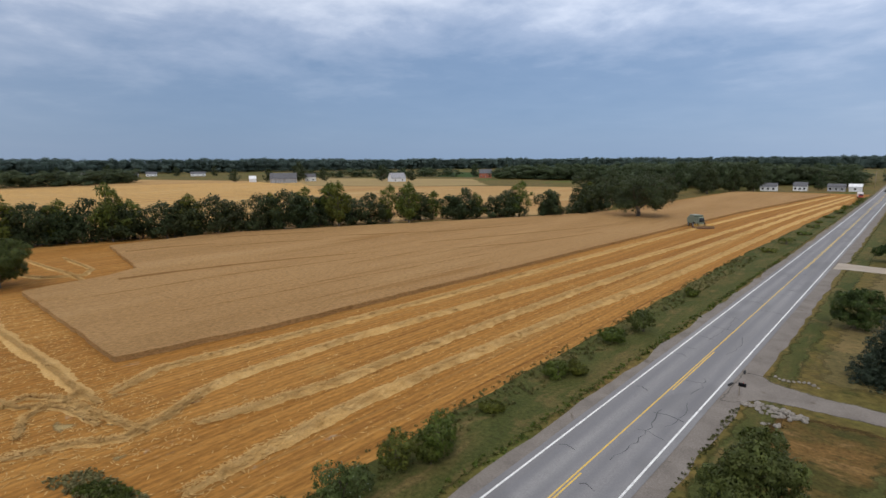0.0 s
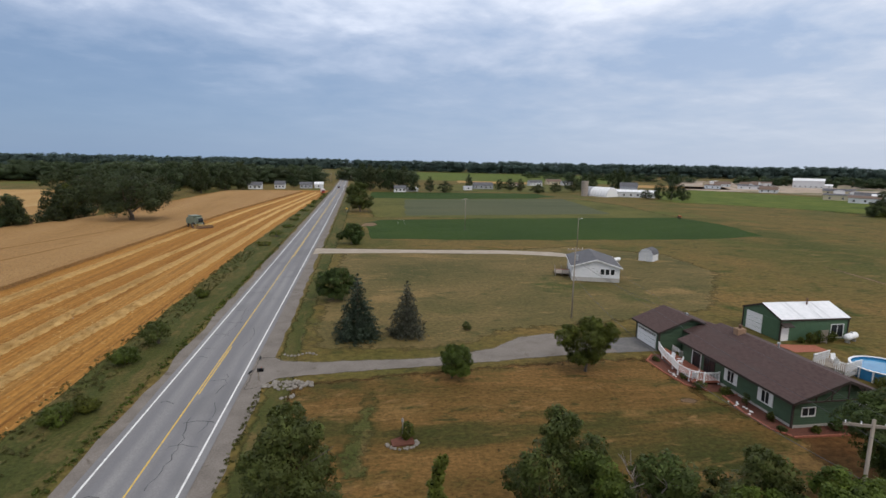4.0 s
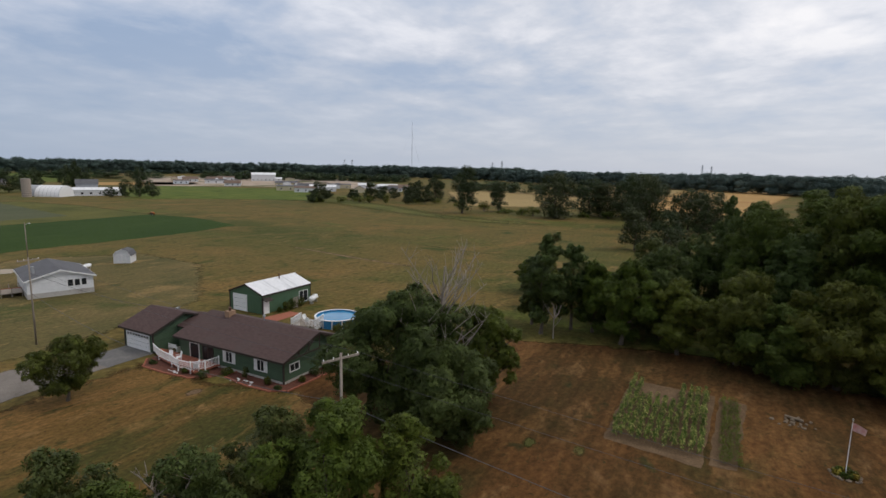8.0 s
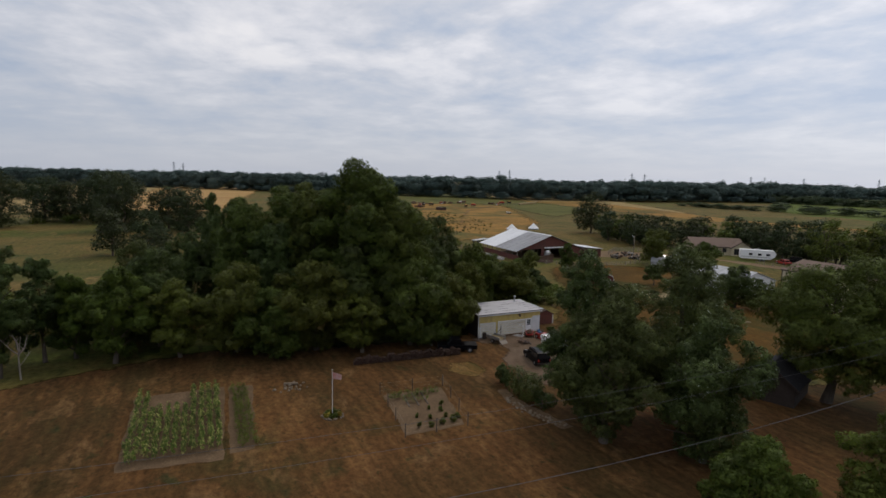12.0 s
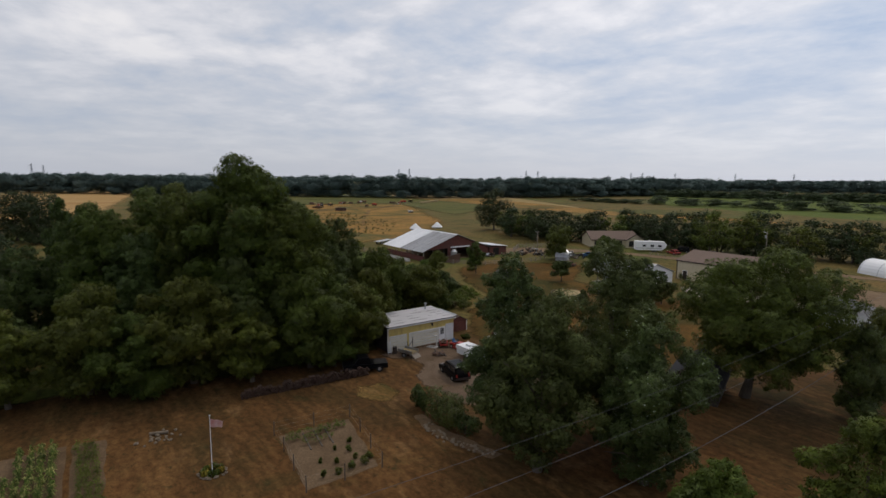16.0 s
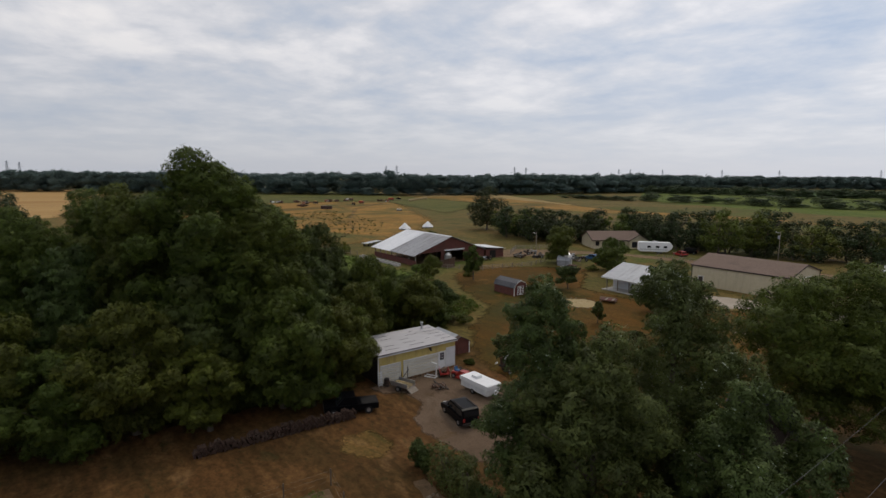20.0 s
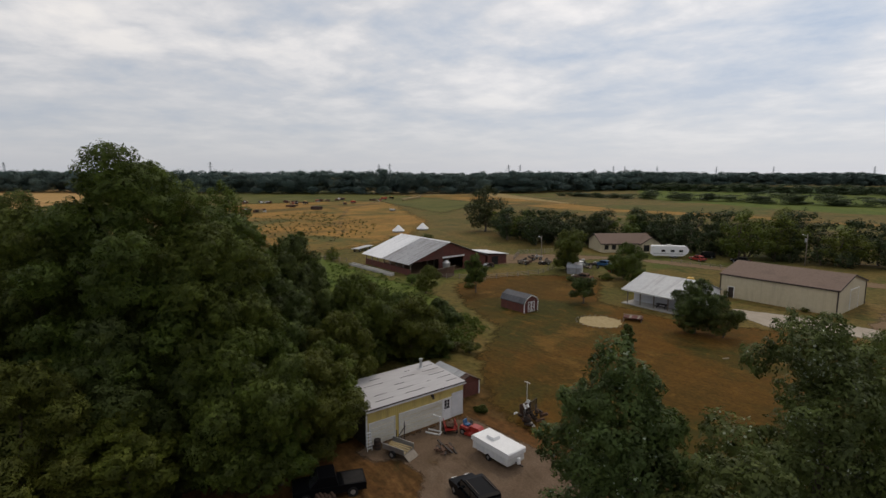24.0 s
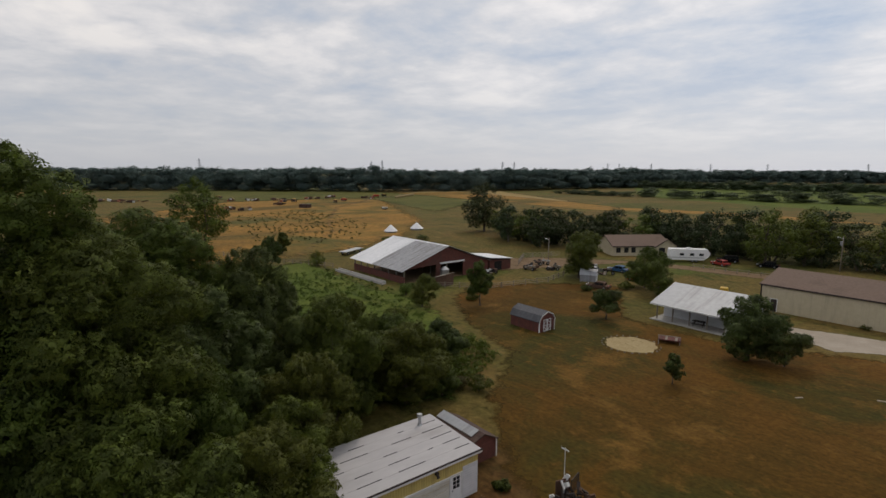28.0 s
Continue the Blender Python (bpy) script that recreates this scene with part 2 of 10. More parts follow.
def leafage(name, dark, mid, light, pale=None, pale_from=0.93, leaf=0.0):
    """Leaves: each leaf and spray has its own tone, each plant its own shift. leaf: the size of single leaves within a spray, with gaps between them."""
    m, nt, b = material(name, 0.62, 0.0, 0.25)
    geo, inf = nt.nodes.new("ShaderNodeNewGeometry"), nt.nodes.new("ShaderNodeObjectInfo")
    stops = [(0.0, dark), (0.55, mid), (0.9, light)]
    if pale:
        stops += [(pale_from, light), (min(0.999, pale_from + 0.02), pale)]
    tone, gaps = geo.outputs["Random Per Island"], None
    if leaf:
        vo = nt.nodes.new("ShaderNodeTexVoronoi")
        vo.inputs["Scale"].default_value = 1 / leaf
        nt.links.new(nt.nodes.new("ShaderNodeTexCoord").outputs["Object"], vo.inputs["Vector"])
        sep = nt.nodes.new("ShaderNodeSeparateColor")
        nt.links.new(vo.outputs["Color"], sep.inputs[0])
        own = nt.nodes.new("ShaderNodeMix")
        own.inputs[0].default_value = 0.5
        nt.links.new(tone, own.inputs[2])
        nt.links.new(sep.outputs[0], own.inputs[3])
        tone = own.outputs[0]
        gaps = nt.nodes.new("ShaderNodeMath")
        gaps.operation = "GREATER_THAN"
        nt.links.new(vo.outputs["Distance"], gaps.inputs[0])
        gaps.inputs[1].default_value = 0.52
    col = ramp_of(nt, tone, stops)
    hue = nt.nodes.new("ShaderNodeHueSaturation")
    shift = nt.nodes.new("ShaderNodeMapRange")
    shift.inputs["To Min"].default_value, shift.inputs["To Max"].default_value = 0.475, 0.52
    nt.links.new(inf.outputs["Random"], shift.inputs[0])
    nt.links.new(shift.outputs[0], hue.inputs["Hue"])
    value = nt.nodes.new("ShaderNodeMapRange")
    value.inputs["To Min"].default_value, value.inputs["To Max"].default_value = 0.62, 1.45
    patch = noise_of(nt, 0.28, 3, 0.5)
    tuft = noise_of(nt, 1.1, 2, 0.5)
    blend = nt.nodes.new("ShaderNodeMath")
    blend.operation = "MULTIPLY_ADD"
    nt.links.new(tuft, blend.inputs[0])
    blend.inputs[1].default_value = 0.6
    half = nt.nodes.new("ShaderNodeMath")
    half.operation = "MULTIPLY"
    nt.links.new(patch, half.inputs[0])
    half.inputs[1].default_value = 0.4
    nt.links.new(half.outputs[0], blend.inputs[2])
    nt.links.new(blend.outputs[0], value.inputs[0])
    value.inputs["From Min"].default_value, value.inputs["From Max"].default_value = 0.36, 0.64
    nt.links.new(value.outputs[0], hue.inputs["Value"])
    nt.links.new(col, hue.inputs["Color"])
    nt.links.new(hue.outputs[0], b.inputs["Base Color"])
    tr, add, out = nt.nodes.new("ShaderNodeBsdfTranslucent"), nt.nodes.new("ShaderNodeMixShader"), nt.nodes["Material Output"]
    nt.links.new(hue.outputs[0], tr.inputs[0])
    add.inputs[0].default_value = 0.3
    nt.links.new(b.outputs[0], add.inputs[1])
    nt.links.new(tr.outputs[0], add.inputs[2])
    last = add.outputs[0]
    if gaps:
        clear, cut = nt.nodes.new("ShaderNodeBsdfTransparent"), nt.nodes.new("ShaderNodeMixShader")
        nt.links.new(gaps.outputs[0], cut.inputs[0])
        nt.links.new(last, cut.inputs[1])
        nt.links.new(clear.outputs[0], cut.inputs[2])
        last = cut.outputs[0]
    nt.links.new(last, out.inputs[0])
    return m


def ribbed(name, c1, c2, axis, pitch, rough=0.5, metal=0.0, stain=None, strength=0.5, dist=0.02):
    """Sheet metal or boards with ribs across one axis of the object."""
    m, nt, b = material(name, rough, metal, 0.4)
    fine = noise_of(nt, 1.6, 5, 0.6)
    col = ramp_of(nt, fine, [(0.3, c1), (0.7, c2)])
    if stain:
        streak = noise_of(nt, 0.9, 5, 0.7, tuple(0.12 if k != axis else 1.6 for k in range(3)))
        col = mixed(nt, ramp_of(nt, streak, [(0.5, (0, 0, 0)), (0.66, (1, 1, 1))]), col, stain)
    nt.links.new(col, b.inputs["Base Color"])
    co = nt.nodes.new("ShaderNodeTexCoord").outputs["Object"]
    w = nt.nodes.new("ShaderNodeTexWave")
    w.wave_type, w.bands_direction = "BANDS", "XYZ"[axis]
    w.inputs["Scale"].default_value = 0.314 / pitch
    nt.links.new(co, w.inputs["Vector"])
    bump_of(nt, b, w.outputs["Fac"], strength, dist)
    return m


MEADOW = land("meadow_grass", [(0.28, (0.044, 0.056, 0.012)), (0.40, (0.082, 0.078, 0.020)), (0.52, (0.132, 0.094, 0.029)), (0.64, (0.076, 0.082, 0.019)), (0.76, (0.158, 0.108, 0.035))],
              0.012, 1.1, 0.58, (1.0, 0.42, 1.0), 0.45, [(0.04, 0.52, 0.66, (0.160, 0.102, 0.033), (0.5, 1, 1)), (0.09, 0.54, 0.70, (0.046, 0.058, 0.013), None), (0.022, 0.56, 0.66, (0.078, 0.100, 0.020), (1, 0.4, 1)), (0.3, 0.58, 0.70, (0.178, 0.122, 0.046), (0.3, 1, 1)), (0.5, 0.57, 0.68, (0.050, 0.052, 0.014), (0.5, 1, 1))])
MOWING = ((1.15, 0.07, 1.55), (3.4, 0.05, 1.55))
LAWN = land("dry_lawn", [(0.30, (0.0331, 0.0283, 0.0089)), (0.44, (0.0644, 0.0367, 0.0126)), (0.56, (0.0975, 0.0467, 0.0160)), (0.70, (0.1174, 0.0546, 0.0188)), (0.85, (0.0694, 0.0404, 0.0143))],
            0.06, 1.9, 0.58, (0.55, 1.0, 1.0), 0.1, [(0.11, 0.54, 0.70, (0.1560, 0.0803, 0.0282), (0.5, 1, 1)), (0.14, 0.62, 0.74, (0.0429, 0.0397, 0.0124), (0.4, 1, 1)), (0.05, 0.56, 0.74, (0.0366, 0.0362, 0.0111), (0.7, 1, 1)), (0.35, 0.56, 0.74, (0.1584, 0.0797, 0.0294), (0.4, 1, 1)), (0.12, 0.58, 0.72, (0.1306, 0.0644, 0.0223), (0.5, 1, 1)), (1.8, 0.60, 0.70, (0.0341, 0.0298, 0.0106), None), (0.24, 0.57, 0.70, (0.1536, 0.0852, 0.0347), (0.6, 1, 1)), (0.5, 0.60, 0.72, (0.0369, 0.0351, 0.0119), (0.6, 1, 1)), (1.1, 0.60, 0.76, (0.0348, 0.0266, 0.0091), (0.5, 1, 1))], 0.4, 0.08, (0.7, 1.0, 1), rows=MOWING)
FRONT_LAWN = land("front_lawn", [(0.38, (0.0387, 0.0440, 0.0106)), (0.45, (0.0660, 0.0546, 0.0150)), (0.50, (0.1188, 0.0704, 0.0211)), (0.56, (0.1672, 0.0933, 0.0299)), (0.63, (0.0660, 0.0581, 0.0158))],
            0.055, 2.6, 0.6, (0.42, 1.0, 1.0), 0.12, [(0.10, 0.55, 0.64, (0.2068, 0.1214, 0.0422), (0.35, 1, 1)), (0.13, 0.57, 0.68, (0.0396, 0.0440, 0.0106), (0.35, 1, 1)), (0.05, 0.56, 0.66, (0.0510, 0.0546, 0.0132), (0.7, 1, 1)), (0.45, 0.57, 0.68, (0.1936, 0.1162, 0.0440), (0.4, 1, 1)), (0.6, 0.58, 0.68, (0.0440, 0.0440, 0.0123), (0.5, 1, 1)), (2.4, 0.60, 0.72, (0.0396, 0.0334, 0.0114), None)], 0.5, 0.08, (0.8, 1.0, 1))
TAN_LAWN = land("tan_lawn", [(0.30, (0.0724, 0.0692, 0.0248)), (0.46, (0.1117, 0.0908, 0.0341)), (0.60, (0.1468, 0.1081, 0.0434)), (0.78, (0.1778, 0.1254, 0.0527))],
            0.05, 1.7, 0.50, (0.6, 1.0, 1.0), 0.1, [(0.035, 0.57, 0.68, (0.0600, 0.0692, 0.0196), None), (0.09, 0.56, 0.66, (0.2068, 0.1405, 0.0569), (0.6, 1, 1)), (0.3, 0.56, 0.67, (0.0682, 0.0670, 0.0238), (0.6, 1, 1)), (0.6, 0.58, 0.68, (0.1965, 0.1351, 0.0569), (0.5, 1, 1)), (1.6, 0.60, 0.70, (0.0517, 0.0486, 0.0186), None)], 0.5, 0.1)
YARD = land("mown_yard", [(0.30, (0.0589, 0.0360, 0.0063)), (0.45, (0.0817, 0.0432, 0.0076)), (0.6, (0.1102, 0.0522, 0.0088)), (0.75, (0.1330, 0.0648, 0.0113))],
            0.045, 2.4, 0.5, (1, 0.5, 1), 0.9, [(0.045, 0.50, 0.62, (0.0456, 0.0414, 0.0084), None), (0.10, 0.55, 0.66, (0.1425, 0.0756, 0.0168), None), (0.28, 0.58, 0.74, (0.1406, 0.0720, 0.0151), (0.8, 1, 1)), (0.22, 0.57, 0.70, (0.0570, 0.0405, 0.0076), (0.7, 1, 1)), (0.5, 0.58, 0.70, (0.1254, 0.0648, 0.0134), (0.8, 1, 1)), (1.4, 0.60, 0.76, (0.0494, 0.0306, 0.0067), None)], 0.4, 0.08, (0.8, 1, 1), rows=((0.9, 0.035, 1.48), (2.7, 0.05, 1.48)))
VERGE = land("rough_verge", [(0.3, (0.042, 0.054, 0.014)), (0.5, (0.068, 0.072, 0.020)), (0.7, (0.112, 0.088, 0.030))], 0.2, 2.6, 0.55, (1.0, 0.3, 1), 0, [(0.5, 0.52, 0.66, (0.135, 0.100, 0.038), (1, 0.4, 1)), (1.4, 0.58, 0.70, (0.040, 0.052, 0.013), None)], 0.8, 0.2)
STUBBLE = land("wheat_stubble", [(0.28, (0.190, 0.082, 0.018)), (0.42, (0.262, 0.118, 0.025)), (0.56, (0.312, 0.150, 0.035)), (0.74, (0.350, 0.185, 0.052))], 0.16, 3.2, 0.42, (1.0, 0.02, 1), -0.02,
               [(0.5, 0.56, 0.72, (0.350, 0.205, 0.068), (1.0, 0.015, 1)), (1.1, 0.57, 0.70, (0.165, 0.072, 0.018), (1.0, 0.012, 1)), (0.10, 0.60, 0.76, (0.335, 0.185, 0.052), None), (0.25, 0.66, 0.74, (0.30, 0.22, 0.14), None)], 0.7, 0.12, (1.0, 0.25, 1),
               [(0.76, 0.09, -0.01), (2.3, 0.06, -0.01)])
WHEAT = land("standing_wheat", [(0.25, (0.255, 0.146, 0.056)), (0.5, (0.320, 0.188, 0.076)), (0.75, (0.375, 0.232, 0.100))], 0.05, 4.4, 0.5, (1.0, 0.16, 1), -0.02,
             [(0.6, 0.60, 0.72, (0.195, 0.098, 0.030), (1.0, 0.03, 1)), (0.09, 0.60, 0.72, (0.235, 0.120, 0.036), (1.0, 0.08, 1)), (0.05, 0.66, 0.78, (0.36, 0.24, 0.11), (1.0, 0.2, 1))], 0.9, 0.25, (1.0, 0.3, 1))
STRAW = land("straw", [(0.25, (0.400, 0.232, 0.076)), (0.5, (0.475, 0.294, 0.106)), (0.75, (0.545, 0.362, 0.150))], 0.6, 6.5, 0.34, None, 0, [(0.9, 0.58, 0.74, (0.37, 0.225, 0.080), None)], 0.7, 0.12)
FAR_STUBBLE = land("far_stubble", [(0.3, (0.298, 0.167, 0.059)), (0.55, (0.372, 0.229, 0.087)), (0.75, (0.422, 0.285, 0.124))], 0.02, 0.35, 0.22, (1.0, 0.12, 1), 0.0,
                   [(0.12, 0.55, 0.70, (0.459, 0.335, 0.161), (1.0, 0.03, 1))])
SOY = land("soybean_rows", [(0.3, (0.0234, 0.0480, 0.0088)), (0.55, (0.0325, 0.0600, 0.0110)), (0.8, (0.0494, 0.0720, 0.0154))], 0.03, 1.4, 0.35, (1.0, 3.0, 1), 0, (), 0.8, 0.3)
PALE_CROP = land("pale_crop", [(0.3, (0.064, 0.076, 0.040)), (0.6, (0.088, 0.094, 0.050)), (0.8, (0.100, 0.096, 0.046))], 0.02, 1.2, 0.3, (0.4, 3.0, 1))
PALE_FIELD = land("pale_field", [(0.3, (0.24, 0.175, 0.075)), (0.6, (0.31, 0.225, 0.098)), (0.8, (0.185, 0.150, 0.06))], 0.012, 0.6, 0.25, (0.5, 1.0, 1))
PASTURE = land("dry_pasture", [(0.38, (0.115, 0.080, 0.023)), (0.46, (0.225, 0.125, 0.032)), (0.54, (0.290, 0.158, 0.040)), (0.64, (0.120, 0.090, 0.024))], 0.022, 0.7, 0.5, (1, 0.4, 1), 0.6, [(0.04, 0.50, 0.66, (0.085, 0.082, 0.022), (0.5, 1, 1)), (0.09, 0.60, 0.72, (0.060, 0.050, 0.018), None)])
GRASS_STRIP = land("green_pasture", [(0.3, (0.058, 0.066, 0.016)), (0.5, (0.095, 0.094, 0.024)), (0.7, (0.125, 0.112, 0.032))], 0.03, 0.9, 0.4, None, 0, [(0.09, 0.54, 0.72, (0.050, 0.062, 0.015), None)])
GRAVEL = land("gravel", [(0.3, (0.150, 0.132, 0.114)), (0.55, (0.195, 0.172, 0.150)), (0.8, (0.232, 0.208, 0.182))], 0.35, 7.0, 0.28, None, 0, [(0.5, 0.62, 0.75, (0.105, 0.084, 0.064), None)], 0.6, 0.03)
YARD_GRAVEL = land("yard_gravel", [(0.3, (0.1010, 0.0684, 0.0435)), (0.55, (0.1360, 0.0927, 0.0615)), (0.8, (0.1690, 0.1197, 0.0820))], 0.35, 7.0, 0.3, None, 0, [(0.5, 0.56, 0.70, (0.0670, 0.0432, 0.0238), None), (0.16, 0.58, 0.70, (0.1760, 0.1296, 0.0918), (0.4, 1, 1)), (0.22, 0.60, 0.70, (0.0990, 0.0585, 0.0213), None)], 0.6, 0.03)
WEEDY = land("weedy_grass", [(0.3, (0.060, 0.092, 0.016)), (0.5, (0.090, 0.118, 0.022)), (0.7, (0.130, 0.142, 0.031))], 0.05, 1.3, 0.5, None, 0, [(0.12, 0.56, 0.72, (0.028, 0.048, 0.010), None), (0.3, 0.60, 0.74, (0.115, 0.100, 0.028), (0.4, 1, 1))], 0.9, 0.3)
GARDEN_SOIL = land("garden_soil", [(0.3, (0.105, 0.068, 0.039)), (0.6, (0.150, 0.100, 0.058)), (0.8, (0.190, 0.132, 0.082))], 0.5, 5.0, 0.35, None, 0, [(0.3, 0.58, 0.74, (0.06, 0.042, 0.02), None)], 0.6, 0.05)
PALE_GRAVEL = land("pale_gravel", [(0.3, (0.300, 0.255, 0.203)), (0.6, (0.375, 0.323, 0.262)), (0.8, (0.420, 0.375, 0.315))], 0.3, 6.0, 0.2, None, 0, (), 0.5, 0.03)
SOIL = land("bare_soil", [(0.3, (0.135, 0.090, 0.052)), (0.6, (0.195, 0.132, 0.080)), (0.8, (0.235, 0.170, 0.110))], 0.5, 5.0, 0.3, None, 0, [(0.3, 0.58, 0.74, (0.11, 0.075, 0.04), None)], 0.6, 0.05)
TOWN_DIRT = land("pale_lots", [(0.3, (0.26, 0.20, 0.15)), (0.5, (0.38, 0.30, 0.23)), (0.7, (0.45, 0.38, 0.31))], 0.02, 0.1, 0.25, None, 0, [(0.012, 0.54, 0.62, (0.10, 0.10, 0.04), None), (0.03, 0.58, 0.66, (0.22, 0.21, 0.20), None)])
LODGED = land("lodged_wheat", [(0.3, (0.1722, 0.0840, 0.0234)), (0.6, (0.2184, 0.1136, 0.0343)), (0.8, (0.2520, 0.1424, 0.0499))], 0.5, 3.0, 0.3, (1, 0.3, 1))
SAND = land("sand", [(0.3, (0.300, 0.225, 0.115)), (0.6, (0.375, 0.295, 0.160)), (0.8, (0.420, 0.340, 0.200))], 0.5, 4.0, 0.25, None, 0, [(0.5, 0.56, 0.68, (0.17, 0.12, 0.05), None)])


def asphalt():
    m, nt, b = material("asphalt", 0.85, 0.0, 0.25)
    drift = noise_of(nt, 0.35, 5, 0.6, (1.0, 0.05, 1.0))
    col = ramp_of(nt, drift, [(0.3, (0.165, 0.160, 0.160)), (0.5, (0.21, 0.205, 0.205)), (0.7, (0.25, 0.245, 0.24))])
    grit = ramp_of(nt, noise_of(nt, 9.0, 4, 0.7), [(0.3, (0.82,) * 3), (0.7, (1.15,) * 3)])
    col = mixed(nt, 1.0, col, grit, "MULTIPLY")
    # darker, polished wheel tracks along both lanes
    sep = nt.nodes.new("ShaderNodeSeparateXYZ")
    nt.links.new(nt.nodes.new("ShaderNodeTexCoord").outputs["Object"], sep.inputs[0])
    across = nt.nodes.new("ShaderNodeMath")
    across.operation = "PINGPONG"
    shift = nt.nodes.new("ShaderNodeMath")
    nt.links.new(sep.outputs[0], shift.inputs[0])
    shift.inputs[1].default_value = 16.0 + 0.85 + 17.5
    nt.links.new(shift.outputs[0], across.inputs[0])
    across.inputs[1].default_value = 0.875
    col = mixed(nt, ramp_of(nt, across.outputs[0], [(0.1, (0.5,) * 3), (0.7, (0, 0, 0))]), col, (0.150, 0.150, 0.160))
    patch = ramp_of(nt, noise_of(nt, 0.12, 2, 0.4, (1.0, 0.6, 1.0)), [(0.58, (0, 0, 0)), (0.62, (0.35,) * 3)])
    col = mixed(nt, patch, col, (0.13, 0.128, 0.13))
    nt.links.new(col, b.inputs["Base Color"])
    return m


ASPHALT = asphalt()
WHITE_PAINT = surface("white_road_paint", (0.62, 0.62, 0.60), (0.80, 0.80, 0.78), 3.0, 0.7, stain=(0.42, 0.41, 0.4), stain_scale=1.5)
YELLOW_PAINT = surface("yellow_road_paint", (0.62, 0.40, 0.06), (0.75, 0.50, 0.09), 3.0, 0.7, stain=(0.42, 0.32, 0.14), stain_scale=1.5)
OLD_ASPHALT = surface("old_asphalt", (0.105, 0.100, 0.096), (0.150, 0.144, 0.138), 3.0, 0.9, stain=(0.19, 0.18, 0.165), stain_scale=0.5)
TAR = surface("tar_seal", (0.035, 0.035, 0.037), (0.06, 0.06, 0.062), 4.0, 0.6)
FAR_LEAF = leafage("far_tree_leaves", (0.0650, 0.0850, 0.0125), (0.0825, 0.1050, 0.0150), (0.1125, 0.1325, 0.0200), leaf=0.5)
LEAF = leafage("tree_leaves", (0.0605, 0.0792, 0.0116), (0.0768, 0.0977, 0.0139), (0.1046, 0.1234, 0.0185), leaf=0.115)
LEAF_WARM = leafage("yellow_green_leaves", (0.0644, 0.0891, 0.0113), (0.0816, 0.1089, 0.0127), (0.1117, 0.1375, 0.0177), leaf=0.115)
LEAF_SILVER = leafage("silver_maple_leaves", (0.0553, 0.0799, 0.0193), (0.0696, 0.0965, 0.0232), (0.0953, 0.1223, 0.0335), (0.2990, 0.3450, 0.2530), 0.905, leaf=0.115)
FAR_DARK = leafage("far_dark_leaves", (0.0310, 0.0440, 0.0162), (0.0396, 0.0554, 0.0198), (0.0525, 0.0695, 0.0252), leaf=0.5)
# lightened and blued: the haze of distance is mixed into this leaf colour
HAZY_WOOD_LEAF = leafage("hazy_far_wood_leaves", (0.0598, 0.0924, 0.0806), (0.0754, 0.1135, 0.0962), (0.0975, 0.1373, 0.1144), leaf=1.1)
LEAF_DARK = leafage("dark_leaves", (0.0507, 0.0733, 0.0175), (0.0634, 0.0887, 0.0205), (0.0845, 0.1098, 0.0255), leaf=0.115)
BELT_LEAF = leafage("tree_belt_leaves", (0.044, 0.064, 0.028), (0.056, 0.080, 0.035), (0.074, 0.099, 0.044), leaf=0.8)
FAR_KIND = {LEAF: FAR_LEAF, LEAF_DARK: FAR_DARK}
NEEDLES = leafage("blue_spruce_needles", (0.030, 0.044, 0.026), (0.046, 0.064, 0.040), (0.075, 0.100, 0.068), leaf=0.11)
NEEDLES_GREY = leafage("grey_spruce_needles", (0.058, 0.062, 0.040), (0.082, 0.086, 0.060), (0.120, 0.124, 0.092), leaf=0.11)
CROP_LEAF = leafage("corn_leaves", (0.055, 0.100, 0.014), (0.105, 0.165, 0.024), (0.34, 0.34, 0.11))
BARK = surface("bark", (0.075, 0.06, 0.048), (0.14, 0.115, 0.09), 6.0, 0.95, stretch=(1, 1, 0.2), bump=0.6, dist=0.03)
DEAD_WOOD = surface("dead_wood", (0.20, 0.17, 0.14), (0.32, 0.28, 0.24), 6.0, 0.95, stretch=(1, 1, 0.2))
POLE_WOOD = surface("weathered_pole", (0.20, 0.165, 0.13), (0.30, 0.26, 0.215), 5.0, 0.9, stretch=(1, 1, 0.1))
GREEN_SIDING = ribbed("green_siding", (0.050, 0.090, 0.052), (0.062, 0.108, 0.064), 2, 0.2, 0.7, 0, (0.042, 0.074, 0.044), 0.6, 0.02)
GREEN_STEEL = ribbed("green_steel", (0.060, 0.115, 0.066), (0.072, 0.132, 0.078), 0, 0.25, 0.5, 0, None, 0.4, 0.02)
BROWN_SHINGLE = surface("brown_shingles", (0.056, 0.034, 0.031), (0.094, 0.059, 0.053), 3.5, 0.9, stretch=(0.6, 0.6, 3), stain=(0.075, 0.055, 0.05), stain_scale=0.35, bump=0.5, dist=0.02)
TAN_SHINGLE = surface("tan_shingles", (0.135, 0.092, 0.070), (0.185, 0.130, 0.102), 3.0, 0.9, stain=(0.12, 0.085, 0.065), stain_scale=0.3, bump=0.5)
GREY_SHINGLE = surface("grey_shingles", (0.085, 0.085, 0.092), (0.135, 0.135, 0.145), 3.0, 0.9, stain=(0.075, 0.075, 0.08), bump=0.5)
WHITE_METAL = ribbed("white_roof_metal", (0.68, 0.69, 0.70), (0.80, 0.80, 0.81), 0, 0.3, 0.45, 0.0, (0.55, 0.56, 0.57), 0.4, 0.02)
OLD_METAL = ribbed("weathered_roof_metal", (0.24, 0.245, 0.255), (0.36, 0.36, 0.375), 0, 0.3, 0.55, 0.1, (0.15, 0.135, 0.125), 0.4, 0.02)
